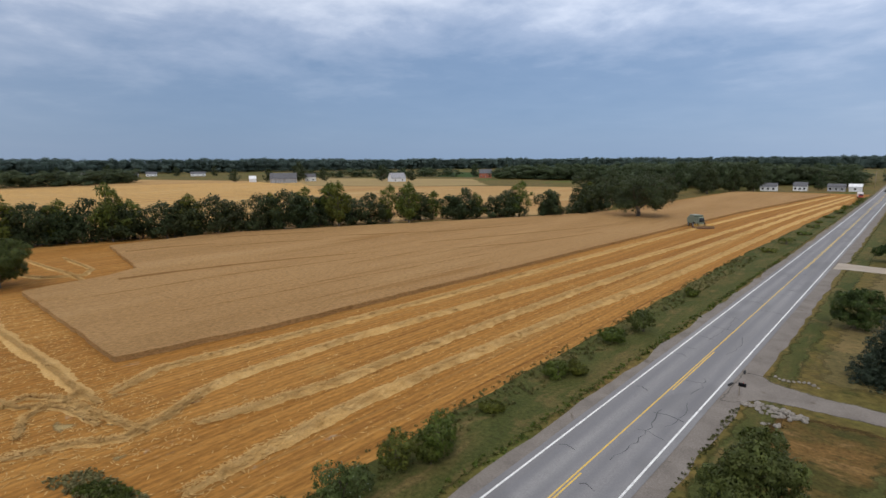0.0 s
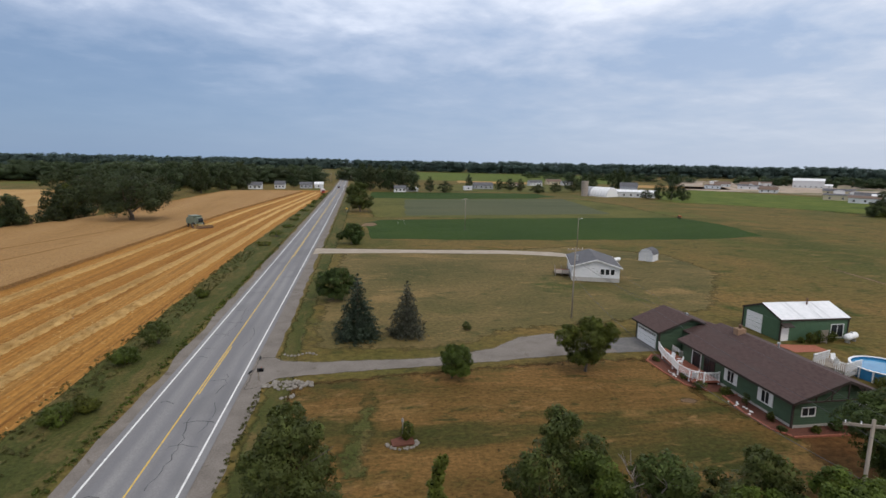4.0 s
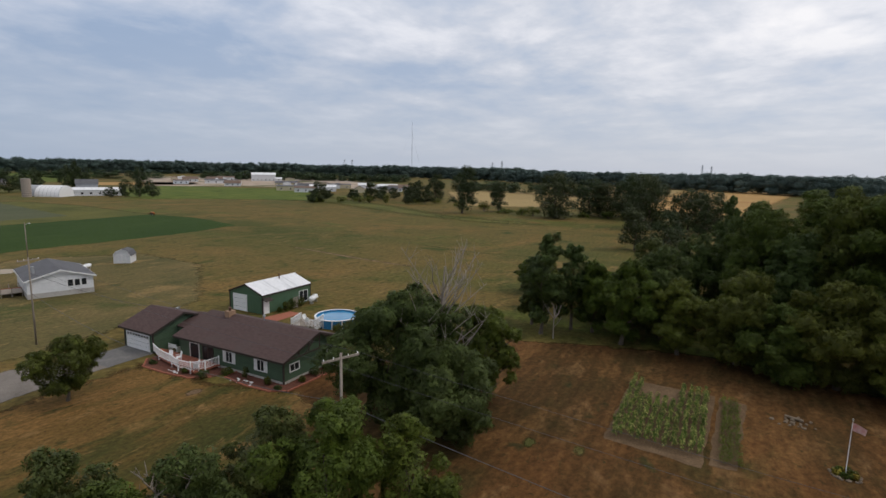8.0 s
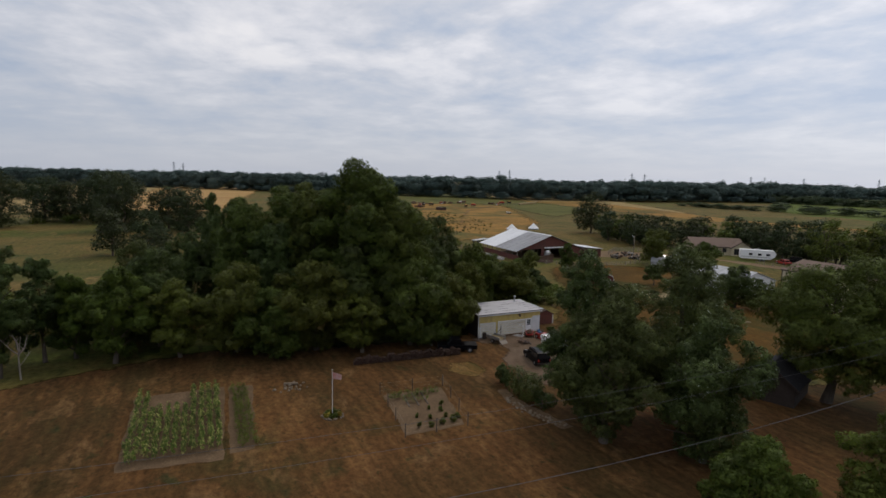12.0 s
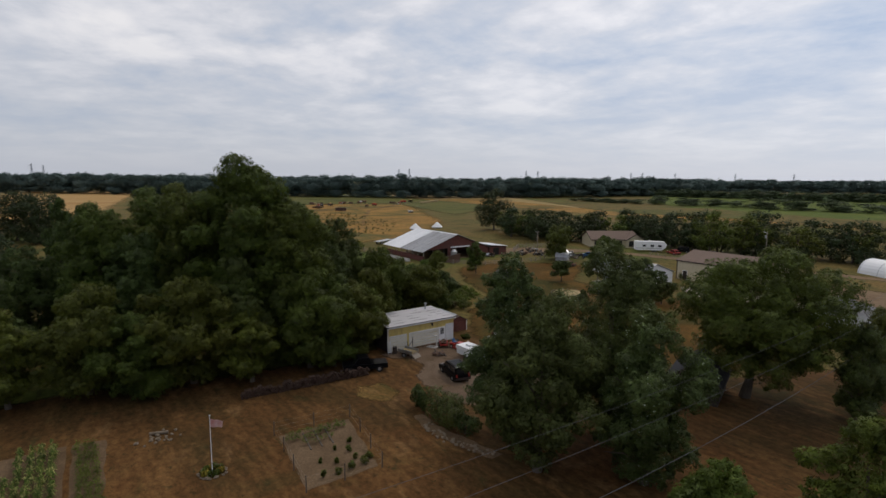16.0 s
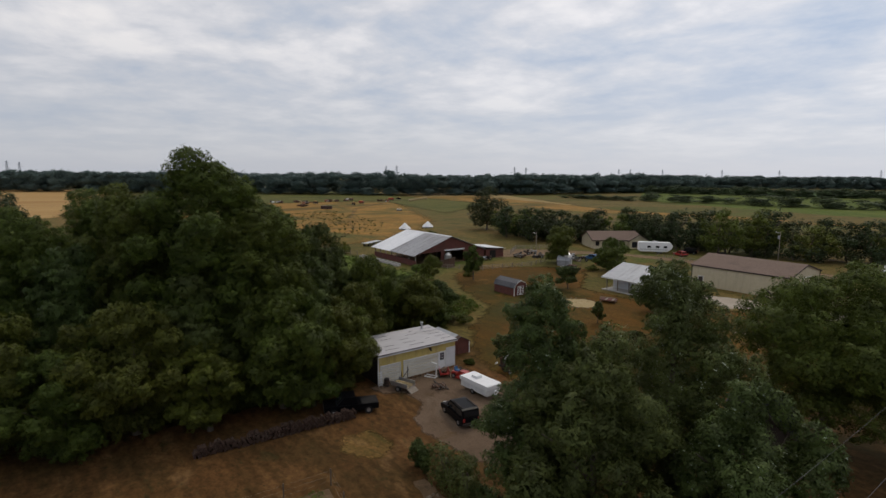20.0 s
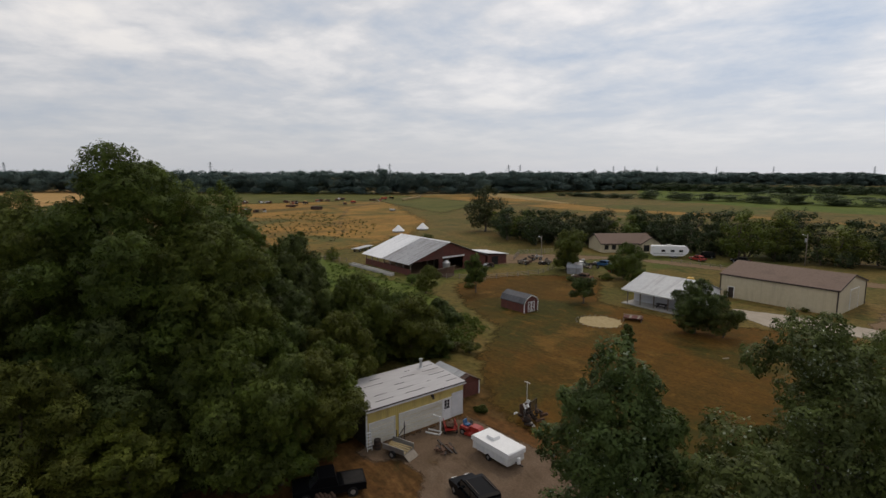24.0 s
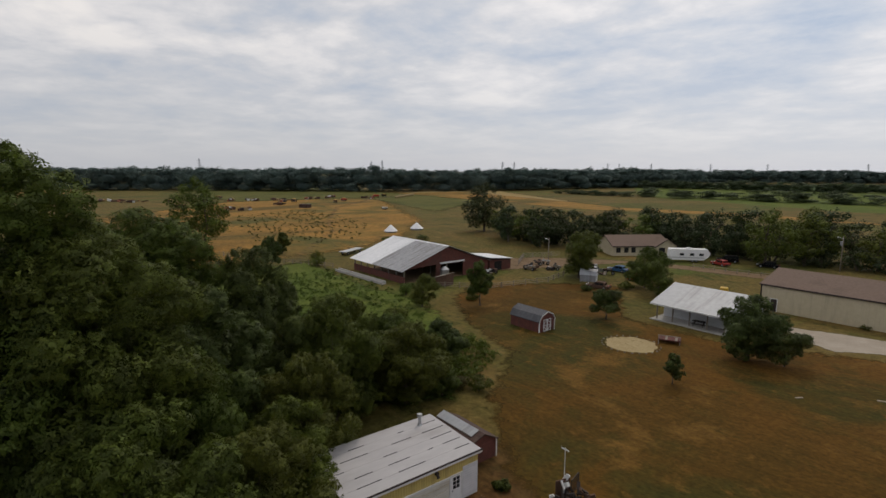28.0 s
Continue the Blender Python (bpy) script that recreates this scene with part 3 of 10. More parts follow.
DULL_WHITE = ribbed("dull_white_roofing", (0.36, 0.355, 0.355), (0.44, 0.43, 0.43), 1, 0.9, 0.6, 0.0, (0.24, 0.225, 0.21), 0.3, 0.02)
GREY_METAL = ribbed("grey_roof_metal", (0.31, 0.325, 0.345), (0.39, 0.40, 0.42), 0, 0.3, 0.5, 0.1, (0.26, 0.265, 0.275), 0.4, 0.02)
WHITE_SIDING = ribbed("white_siding", (0.60, 0.61, 0.62), (0.70, 0.70, 0.71), 2, 0.18, 0.7, 0, (0.52, 0.52, 0.52), 0.5, 0.02)
CREAM_STEEL = ribbed("cream_steel", (0.4840, 0.4180, 0.2862), (0.5500, 0.4785, 0.3339), 0, 0.3, 0.55, 0, (0.4400, 0.3795, 0.2650), 0.4, 0.02)
YELLOW_SIDING = ribbed("yellow_siding", (0.52, 0.40, 0.125), (0.60, 0.47, 0.165), 1, 0.2, 0.7, 0, (0.42, 0.32, 0.12), 0.5, 0.02)
CREAM_DOOR = ribbed("cream_door_panels", (0.60, 0.57, 0.49), (0.70, 0.67, 0.59), 2, 0.13, 0.65, 0, (0.42, 0.37, 0.28), 0.6, 0.02)
FLAT_ROOF = surface("pale_flat_roofing", (0.40, 0.385, 0.39), (0.47, 0.455, 0.455), 1.2, 0.7, stain=(0.33, 0.31, 0.30), stain_scale=0.5, stretch=(1.0, 0.3, 1))
DARK_SHEET = surface("dark_rusty_roofing", (0.050, 0.030, 0.026), (0.085, 0.050, 0.040), 3.0, 0.8, stain=(0.11, 0.075, 0.06), stain_scale=1.0)
RED_BOARDS = ribbed("red_boards", (0.100, 0.034, 0.026), (0.150, 0.050, 0.038), 0, 0.25, 0.85, 0, (0.085, 0.045, 0.036), 0.6, 0.02)
WHITE_TRIM = surface("white_trim", (0.66, 0.66, 0.65), (0.78, 0.78, 0.77), 4.0, 0.55, stain=(0.55, 0.54, 0.52))
WHITE_VINYL = surface("white_vinyl", (0.74, 0.74, 0.74), (0.84, 0.84, 0.84), 4.0, 0.45)
CONCRETE = surface("concrete", (0.36, 0.345, 0.32), (0.46, 0.44, 0.41), 3.0, 0.9, stain=(0.28, 0.265, 0.245))
STONE = surface("pale_stones", (0.17, 0.15, 0.125), (0.31, 0.285, 0.25), 1.5, 0.9, bump=0.5)
BRICK_RED = surface("red_paving", (0.26, 0.085, 0.05), (0.36, 0.135, 0.085), 3.0, 0.9)
SLAB = surface("tan_stone_slabs", (0.15, 0.115, 0.080), (0.24, 0.19, 0.135), 3.0, 0.9, stain=(0.10, 0.075, 0.05), stain_scale=1.5)
TAN_BRICK = surface("tan_brick", (0.26, 0.16, 0.10), (0.36, 0.235, 0.155), 4.0, 0.9)
PALE_WOOD = surface("bleached_wood", (0.30, 0.245, 0.18), (0.42, 0.35, 0.27), 4.0, 0.9, stretch=(1, 0.2, 1))
YELLOW_BLOOM = leafage("yellow_flowers", (0.11, 0.10, 0.015), (0.26, 0.19, 0.022), (0.46, 0.34, 0.05))
MULCH = surface("red_mulch", (0.075, 0.030, 0.020), (0.16, 0.060, 0.038), 7.0, 0.95, bump=0.8, dist=0.04)
RUST = surface("rusty_metal", (0.085, 0.050, 0.036), (0.155, 0.088, 0.058), 4.0, 0.8, 0.2)
FIREWOOD = surface("firewood", (0.0340, 0.0198, 0.0145), (0.0782, 0.0436, 0.0304), 5.0, 0.95, stain=(0.0952, 0.0660, 0.0495), stain_scale=1.6)
CHARCOAL = surface("charcoal_shingles", (0.022, 0.022, 0.025), (0.042, 0.042, 0.046), 3.0, 0.95, spec=0.15, bump=0.4)
DARK = surface("dark_interior", (0.012, 0.011, 0.010), (0.025, 0.022, 0.02), 2.0, 0.9)
BLACK_PAINT = surface("black_car_paint", (0.004, 0.004, 0.005), (0.007, 0.007, 0.008), 1.0, 0.3, 0.0, 0.06, bump=0)
RED_PAINT = surface("red_paint", (0.30, 0.026, 0.020), (0.38, 0.036, 0.026), 2.0, 0.35, 0.0, 0.5, bump=0)
GREEN_PAINT = surface("grey_green_paint", (0.13, 0.165, 0.12), (0.20, 0.235, 0.18), 2.0, 0.5, 0.0, 0.4, stain=(0.26, 0.25, 0.21))
RUBBER = surface("rubber", (0.012, 0.012, 0.012), (0.025, 0.025, 0.024), 5.0, 0.85)
STEEL = surface("galvanised_steel", (0.38, 0.39, 0.40), (0.50, 0.51, 0.52), 5.0, 0.4, 0.8)
GLASS_DARK = surface("dark_window_glass", (0.014, 0.016, 0.018), (0.022, 0.025, 0.028), 0.7, 0.08, 0.0, 0.3, bump=0)
BLUE_LINER = surface("blue_liner", (0.02, 0.16, 0.36), (0.04, 0.22, 0.44), 2.0, 0.5)
WATER = surface("pool_water", (0.030, 0.185, 0.36), (0.05, 0.25, 0.44), 0.8, 0.03, 0.0, 0.5, bump=0.15, dist=0.02)
SILO_TILE = surface("silo_concrete", (0.30, 0.255, 0.215), (0.40, 0.35, 0.30), 2.0, 0.9)
BLUE_PLASTIC = surface("blue_tarp", (0.03, 0.09, 0.20), (0.05, 0.14, 0.28), 3.0, 0.5)
YELLOW_METAL = surface("yellow_machine_paint", (0.50, 0.30, 0.03), (0.60, 0.38, 0.05), 3.0, 0.5, stain=(0.30, 0.18, 0.05))
ORANGE_METAL = surface("faded_orange_paint", (0.34, 0.10, 0.03), (0.44, 0.15, 0.05), 3.0, 0.6, stain=(0.20, 0.10, 0.06))
# skyline steel, with the haze of distance put into its pale blue-grey
HAZE_STEEL = surface("hazy_lattice_steel", (0.34, 0.37, 0.41), (0.40, 0.43, 0.47), 1.0, 0.7)


# ---- building blocks ----
class Shape:
    """Collects vertices and faces of one part."""

    def __init__(self):
        self.v, self.f = [], []

    def add(self, verts, faces):
        n = len(self.v)
        self.v += [tuple(p) for p in verts]
        self.f += [tuple(n + k for k in f) for f in faces]
        return self

    def box(self, x0, x1, y0, y1, z0, z1):
        v = [(x, y, z) for z in (z0, z1) for y in (y0, y1) for x in (x0, x1)]
        return self.add(v, [(0, 2, 3, 1), (4, 5, 7, 6), (0, 1, 5, 4), (2, 6, 7, 3), (0, 4, 6, 2), (1, 3, 7, 5)])

    def turned(self, centre, size, rz=0.0, ry=0.0, rx=0.0):
        m = Matrix.Translation(centre) @ Euler((radians(rx), radians(ry), radians(rz))).to_matrix().to_4x4()
        a, b, c = (s / 2 for s in size)
        v = [m @ Vector((x, y, z)) for z in (-c, c) for y in (-b, b) for x in (-a, a)]
        return self.add(v, [(0, 2, 3, 1), (4, 5, 7, 6), (0, 1, 5, 4), (2, 6, 7, 3), (0, 4, 6, 2), (1, 3, 7, 5)])

    def rod(self, p, q, r0, r1=None, n=8, ends=True):
        p, q = Vector(p), Vector(q)
        r1 = r0 if r1 is None else r1
        w = (q - p).normalized()
        a = w.orthogonal().normalized()
        b = w.cross(a)
        ring = [(math.cos(math.tau * k / n), math.sin(math.tau * k / n)) for k in range(n)]
        v = [p + (a * c + b * s) * r0 for c, s in ring] + [q + (a * c + b * s) * r1 for c, s in ring]
        f = [(k, (k + 1) % n, n + (k + 1) % n, n + k) for k in range(n)]
        if ends:
            f += [tuple(range(n - 1, -1, -1)), tuple(range(n, 2 * n))]
        return self.add(v, f)

    def slab(self, outline, axis, lo, hi):
        """An outline of (u, v) drawn out along an axis: 0 draws (y, z), 1 draws (x, z), 2 draws (x, y)."""
        n = len(outline)
        place = {0: lambda u, v, w: (w, u, v), 1: lambda u, v, w: (u, w, v), 2: lambda u, v, w: (u, v, w)}[axis]
        v = [place(*p, lo) for p in outline] + [place(*p, hi) for p in outline]
        f = [(k, (k + 1) % n, n + (k + 1) % n, n + k) for k in range(n)] + [tuple(range(n - 1, -1, -1)), tuple(range(n, 2 * n))]
        return self.add(v, f)

    def lump(self, centre, size, seed=0, rings=5, around=8, rough=0.25):
        rnd = random.Random(seed)
        cx, cy, cz = centre
        v, f = [], []
        for i in range(rings + 1):
            a = math.pi * i / rings
            for k in range(around):
                b = math.tau * k / around
                s = 1 + rnd.uniform(-rough, rough)
                v.append((cx + size[0] * s * math.sin(a) * math.cos(b), cy + size[1] * s * math.sin(a) * math.sin(b), cz + size[2] * s * math.cos(a)))
        for i in range(rings):
            for k in range(around):
                f.append((i * around + k, (i + 1) * around + k, (i + 1) * around + (k + 1) % around, i * around + (k + 1) % around))
        return self.add(v, f)

    def mesh(self, name, mat, smooth=False):
        me = bpy.data.meshes.new(name)
        me.from_pydata(self.v, [], self.f)
        bm = bmesh.new()
        bm.from_mesh(me)
        bmesh.ops.recalc_face_normals(bm, faces=bm.faces)
        bm.to_mesh(me)
        bm.free()
        me.materials.append(mat)
        if smooth:
            for p in me.polygons:
                p.use_smooth = True
        return me


def part(name, shape, mat, parent=None, label="", smooth=False):
    ob = new(name, shape.mesh(name, mat, smooth))
    ob.parent = parent
    return tagged(ob, label)


def thing(name, x, y, z=0.0, rz=0.0, label="", category="", group="", kind=""):
    ob = new(name)
    ob.matrix_world = pose(x, y, z, 0, 0, rz)
    ob.empty_display_size = 0.2
    return tagged(ob, label, category, group, kind)


def alone(name, shape, mat, x=0, y=0, z=0, rz=0, label="", category="", group="", kind="", smooth=False):
    ob = new(name, shape.mesh(name, mat, smooth))
    ob.matrix_world = pose(x, y, z, 0, 0, rz)
    return tagged(ob, label, category, group, kind)


def wavy(points, step, amount, seed=0, closed=True):
    """The outline with extra points, each moved a little off the line."""
    rnd, out = random.Random(seed), []
    pairs = list(zip(points, points[1:] + points[:1])) if closed else list(zip(points, points[1:]))
    for (ax, ay), (bx, by) in pairs:
        d = math.hypot(bx - ax, by - ay)
        n = max(1, min(120, int(d / step)))
        for k in range(n):
            t = k / n
            o = 0 if k == 0 else rnd.uniform(-amount, amount)
            out.append((ax + (bx - ax) * t - (by - ay) / d * o, ay + (by - ay) * t + (bx - ax) / d * o))
    return out if closed else out + [points[-1]]


def patch(name, points, z, mat, label, category="field", step=3.0, amount=0.4, seed=1):
    pts = wavy(points, step, amount, seed)
    sh = Shape().add([(x, y, z) for x, y in pts], [tuple(range(len(pts)))])
    me = bpy.data.meshes.new(name)
    me.from_pydata(sh.v, [], sh.f)
    me.materials.append(mat)
    ob = new(name, me)
    if me.polygons[0].normal.z < 0:
        me.flip_normals()
    return tagged(ob, label, category, kind="structure")


def around(bearing, distance):
    a = radians(bearing)
    return (distance * math.sin(a), distance * math.cos(a))


def soft_patch(name, points, z, mat, label, category="field", cell=2.0, fade=4.0):
    """A cover whose edge thins out into its surroundings: a grid with the share of bare ground at each corner."""
    P = np.array(points, float)
    Q = np.roll(P, -1, 0)
    lo, hi = P.min(0) - cell, P.max(0) + cell
    xs, ys = np.arange(lo[0], hi[0] + cell, cell), np.arange(lo[1], hi[1] + cell, cell)
    X, Y = np.meshgrid(xs, ys)
    G = np.stack([X.ravel(), Y.ravel()], 1)
    best, inside = np.full(len(G), 1e9), np.zeros(len(G), bool)
    for a, b in zip(P, Q):
        e = b - a
        t = np.clip(((G - a) @ e) / max(e @ e, 1e-9), 0, 1)
        best = np.minimum(best, np.hypot(*(G - a - t[:, None] * e).T))
        cross = (a[1] > G[:, 1]) != (b[1] > G[:, 1])
        with np.errstate(divide="ignore", invalid="ignore"):
            inside ^= cross & (G[:, 0] < (b[0] - a[0]) * (G[:, 1] - a[1]) / (b[1] - a[1]) + a[0])
    bare = np.where(inside, 1 - np.clip(best / fade, 0, 1), 1.0)
    w, hgt = len(xs), len(ys)
    idx = np.arange(w * hgt).reshape(hgt, w)
    quads = np.stack([idx[:-1, :-1], idx[:-1, 1:], idx[1:, 1:], idx[1:, :-1]], -1).reshape(-1, 4)
    quads = quads[(bare[quads] < 1).any(1)]
    used, back = np.unique(quads, return_inverse=True)
    me = bpy.data.meshes.new(name)
    me.from_pydata([(x, y, z) for x, y in G[used]], [], [tuple(q) for q in back.reshape(-1, 4)])
    me.attributes.new("bare", "FLOAT", "POINT").data.foreach_set("value", bare[used].astype(np.float32))
    me.materials.append(mat)
    return tagged(new(name, me), label, category, kind="structure")


def strip(points, half):
    """A band round a line of points."""
    left, right = [], []
    for k, (x, y) in enumerate(points):
        ax, ay = points[max(0, k - 1)]
        bx, by = points[min(len(points) - 1, k + 1)]
        d = math.hypot(bx - ax, by - ay)
        nx, ny = -(by - ay) / d, (bx - ax) / d
        h = half[k] if isinstance(half, (list, tuple)) else half
        left.append((x + nx * h, y + ny * h))
        right.append((x - nx * h, y - ny * h))
    return left + right[::-1]


# ---- ground, road, fields ----
ground = Shape()
edges = [-4600, -2200, -1000, -400, -150, 0, 150, 400, 1000, 2200, 4600]
ground.add([(x, y, 0) for y in edges for x in edges], [(j * 11 + i, j * 11 + i + 1, j * 11 + i + 12, j * 11 + i + 11) for j in range(10) for i in range(10)])
alone("ground", ground, MEADOW, label="flat farmland of dry olive-brown meadow grass", category="ground", kind="structure")

ROAD_X = -16.0
ROAD_END = [(-16, -160), (-16, 200), (-16.6, 420), (-19, 650), (-25, 1000), (-33, 1500)]
patch("road_shoulder", strip([(x + 0.35, y) for x, y in ROAD_END], 5.7), 0.02, GRAVEL, "pale grey gravel shoulder beside the country road", "shoulder", 2.0, 0.35)
patch("road", strip(ROAD_END, 4.1), 0.05, ASPHALT, "worn grey asphalt of a straight two-lane country road", "road", 4.0, 0.04)


def painted_line(offset, half, z, mat, name, label):
    pts = [(x + offset, y) for x, y in ROAD_END]
    return patch(name, strip(pts, half), z, mat, label, "road marking", 1000, 0)


painted_line(-3.5, 0.085, 0.056, WHITE_PAINT, "edge_line", "solid white edge line on the asphalt road")
painted_line(3.5, 0.085, 0.056, WHITE_PAINT, "edge_line", "solid white edge line on the asphalt road")
painted_line(-0.1, 0.06, 0.056, YELLOW_PAINT, "centre_line", "yellow centre line on the asphalt road")
for y0, y1 in ((-160, 33), (52, 66), (130, 420)):
    pts = [(ROAD_X + 0.17, y0), (ROAD_X + 0.17, y1)]
    patch("centre_line", strip(pts, 0.06), 0.056, YELLOW_PAINT, "second yellow centre line on the asphalt road", "road marking", 1000, 0)

FIELD_EDGE = [(-29, -150), (-28, 10), (-29.2, 34), (-29.3, 80), (-30, 137), (-28, 253), (-25.5, 330), (-23.5, 430)]
soft_patch("verge", [(-29.6, -150)] + [(x - 0.8, y) for x, y in FIELD_EDGE[1:]] + [(-21.2, 430), (-21.2, -150)], 0.012, VERGE, "rough green grass verge between field and road", "verge", cell=1, fade=1.6)
soft_patch("verge", [(-10.2, -150), (-10.2, 420), (-2, 420), (-5.5, 150), (-6.5, 72), (-6.2, 40), (-5, -150)], 0.012, VERGE, "mown green grass verge beside the road", "verge", cell=1, fade=1.6)
patch("stubble_field", FIELD_EDGE + [(-60, 430), (-100, 420), (-103, 228), (-110, 200), (-123, 168), (-142, 130), (-158, 96), (-172, 76), (-182, 54), (-182, 20), (-150, 8), (-128, 6), (-88, 2.5), (-60, 2), (-45, -150)],
      0.016, STUBBLE, "orange-gold stubble of a harvested wheat field")
patch("far_stubble_field", [(-186, -100), (-186, 55), (-176, 80), (-160, 99), (-144, 134), (-126, 172), (-113, 202), (-106, 232), (-150, 330), (-205, 410), (-280, 390), (-350, 330), (-440, 280), (-600, 320), (-810, 240), (-770, 100), (-700, -100)],
      0.016, FAR_STUBBLE, "golden harvested wheat field beyond the tree row", step=12, amount=1.5)
patch("pale_far_field", [(-300, 395), (-355, 335), (-445, 285), (-590, 325), (-640, 420), (-420, 520)], 0.02, PALE_FIELD, "pale fallow field in front of the farmstead", step=12, amount=2)
patch("far_crop_field", [(-330, 640), (-520, 560), (-700, 800), (-450, 980)], 0.02, SOY, "distant green crop field before the woods", step=12, amount=2)

# standing wheat: a block with its own height
WHEAT_LINE = [(-66, 17.5), (-63.4, 37), (-62.2, 72), (-61, 111), (-58.6, 184), (-56, 250), (-50, 320), (-42, 410), (-96, 410), (-98, 232), (-105, 202), (-118, 170), (-136, 131),
              (-152, 97), (-162, 74), (-160, 44), (-121, 38), (-117, 31), (-113.7, 17.2)]


def wheat_block():
    pts = wavy(WHEAT_LINE, 1.2, 0.22, 4)
    n = len(pts)
    sh = Shape().add([(x, y, 0.0) for x, y in pts] + [(x, y, 0.72) for x, y in pts], [(k, (k + 1) % n, n + (k + 1) % n, n + k) for k in range(n)] + [tuple(range(n, 2 * n))])
    alone("wheat_field", sh, WHEAT, label="standing ripe tan wheat, not yet harvested", category="wheat", kind="structure")


wheat_block()


# lodged streaks where the ripe wheat lies flat
for k, (line, half) in enumerate([([(-111.4, 31.5), (-110.6, 40.4), (-108, 53.6), (-103.9, 67.8), (-97.3, 84.6)], [0.9, 0.9, 0.8, 0.5, 0.2]), ([(-145.5, 43.5), (-144.7, 53.4), (-141.1, 64)], [0.5, 0.9, 0.3]), ([(-128, 96), (-122.3, 103.3), (-109.6, 126.1)], [0.3, 0.8, 0.4]),
                                  ([(-113.8, 110), (-107.6, 132.7), (-100.2, 155.3)], [0.3, 0.7, 0.3]), ([(-99, 101.4), (-88.9, 132), (-74.7, 179.8)], [0.25, 0.6, 0.25]), ([(-86.3, 99.6), (-77.5, 119.7), (-71.3, 153.2)], [0.2, 0.5, 0.2]),
                                  ([(-100, 24), (-99, 50), (-94, 78)], [0.15, 0.3, 0.15]), ([(-80, 26), (-78.5, 60), (-75, 100)], [0.12, 0.22, 0.12]), ([(-136, 60), (-131, 76), (-124, 90)], [0.3, 0.6, 0.2]), ([(-152, 70), (-146, 84), (-139, 98)], [0.4, 0.7, 0.3])]):
    patch("lodged_wheat", strip(line, half), 0.726, LODGED, "flattened darker streak in the ripe wheat", "wheat", 1.6, 0.16, 80 + k)

STRAW_LINES = []


def windrow(points, width, height, seed, step=0.55, name="windrow"):
    """A lumpy ridge of straw along a line."""
    rnd, rows = random.Random(seed), []
    line = []
    for (ax, ay), (bx, by) in zip(points, points[1:]):
        n = max(2, int(math.hypot(bx - ax, by - ay) / step))
        line += [(ax + (bx - ax) * k / n, ay + (by - ay) * k / n) for k in range(n)]
    line.append(points[-1])
    sh, m = Shape(), 9
    for k, (x, y) in enumerate(line):
        ax, ay = line[max(0, k - 1)]
        bx, by = line[min(len(line) - 1, k + 1)]
        d = math.hypot(bx - ax, by - ay) or 1
        nx, ny = -(by - ay) / d, (bx - ax) / d
        sway = 0.3 * noise.noise((x * 0.12, y * 0.12, seed)) + 0.25 * noise.noise((x * 0.7, y * 0.7, seed))
        w = width * (1.06 + 0.3 * noise.noise((x * 0.3, y * 0.3, seed + 5)) + rnd.uniform(-0.09, 0.11))
        taper = min(1.0, (k + 1) / 16, (len(line) - k) / 16) if step < 1 else 1.0
        w *= 0.35 + 0.65 * taper
        for j in range(m):
            u = j / (m - 1) * 2 - 1
            z = height * taper * (1 - u * u) * (0.86 + rnd.uniform(-0.17, 0.17)) * (0.9 + 0.5 * noise.noise((x * 0.45, y * 0.45, seed + 9))) if 0 < j < m - 1 else 0.0
            o = u * w / 2 + sway + rnd.uniform(-0.13, 0.13)
            sh.v.append((x + nx * o, y + ny * o, z + 0.017))
    for k in range(len(line) - 1):
        for j in range(m - 1):
            sh.f.append((k * m + j, k * m + j + 1, (k + 1) * m + j + 1, (k + 1) * m + j))
    STRAW_LINES.append((line, width))
    alone(name, sh, STRAW, label="long ridge of pale threshed straw on the stubble", category="windrow", group="windrows", kind="stuff", smooth=True)


windrow([(-57, 14.5), (-61, 17.5), (-64.0, 30), (-64.2, 48), (-62.6, 73)][0:1] + [(-60.2, 20), (-58.8, 40), (-57.6, 73), (-56.5, 111), (-54.2, 180), (-51, 250), (-45, 330), (-39, 405)], 1.9, 0.34, 11)
windrow([(-47.5, 16.0), (-50.5, 20), (-52, 25), (-52.4, 39), (-51, 59), (-48.9, 89), (-45.6, 140), (-43, 210), (-40, 272), (-36, 340), (-32, 410)], 1.9, 0.42, 12)
windrow([(-44.4, 17.5), (-42.6, 31), (-42.8, 49), (-42.6, 80), (-40.6, 128), (-38.6, 190), (-36.8, 253), (-32.5, 330), (-29, 400)], 2.0, 0.36, 13)
windrow([(-35.0, 12.5), (-36.0, 19), (-37.0, 27), (-37.2, 43), (-36.4, 68), (-34.2, 106), (-33.2, 160), (-32.4, 215), (-30.6, 262), (-28.2, 320)], 2.0, 0.4, 14)
windrow([(-130, 9.5), (-112, 10.5), (-90, 10.6), (-72, 12.0), (-62, 12.4), (-55.5, 13)], 2.0, 0.26, 15)
windrow([(-150, 20.5), (-135, 19.5), (-127, 23), (-124, 29), (-130, 32), (-150, 31.5)], 1.3, 0.2, 16)
windrow([(-118, 27.5), (-128, 27.5), (-140, 26), (-158, 24.5)], 1.3, 0.2, 17)
windrow([(-75, 6.5), (-66, 5.5), (-60, 7.5), (-58, 10.5), (-60, 12.5)], 0.9, 0.12, 18)
windrow([(-53.0, 6.2), (-57.2, 7.6), (-58.4, 9.6), (-55.6, 10.9), (-50.7, 11.6)], 0.8, 0.1, 19)
windrow([(-60.4, 5.4), (-62.4, 8.6), (-59.6, 10.8), (-52.8, 12.4), (-46.6, 13.8)], 0.9, 0.12, 20)
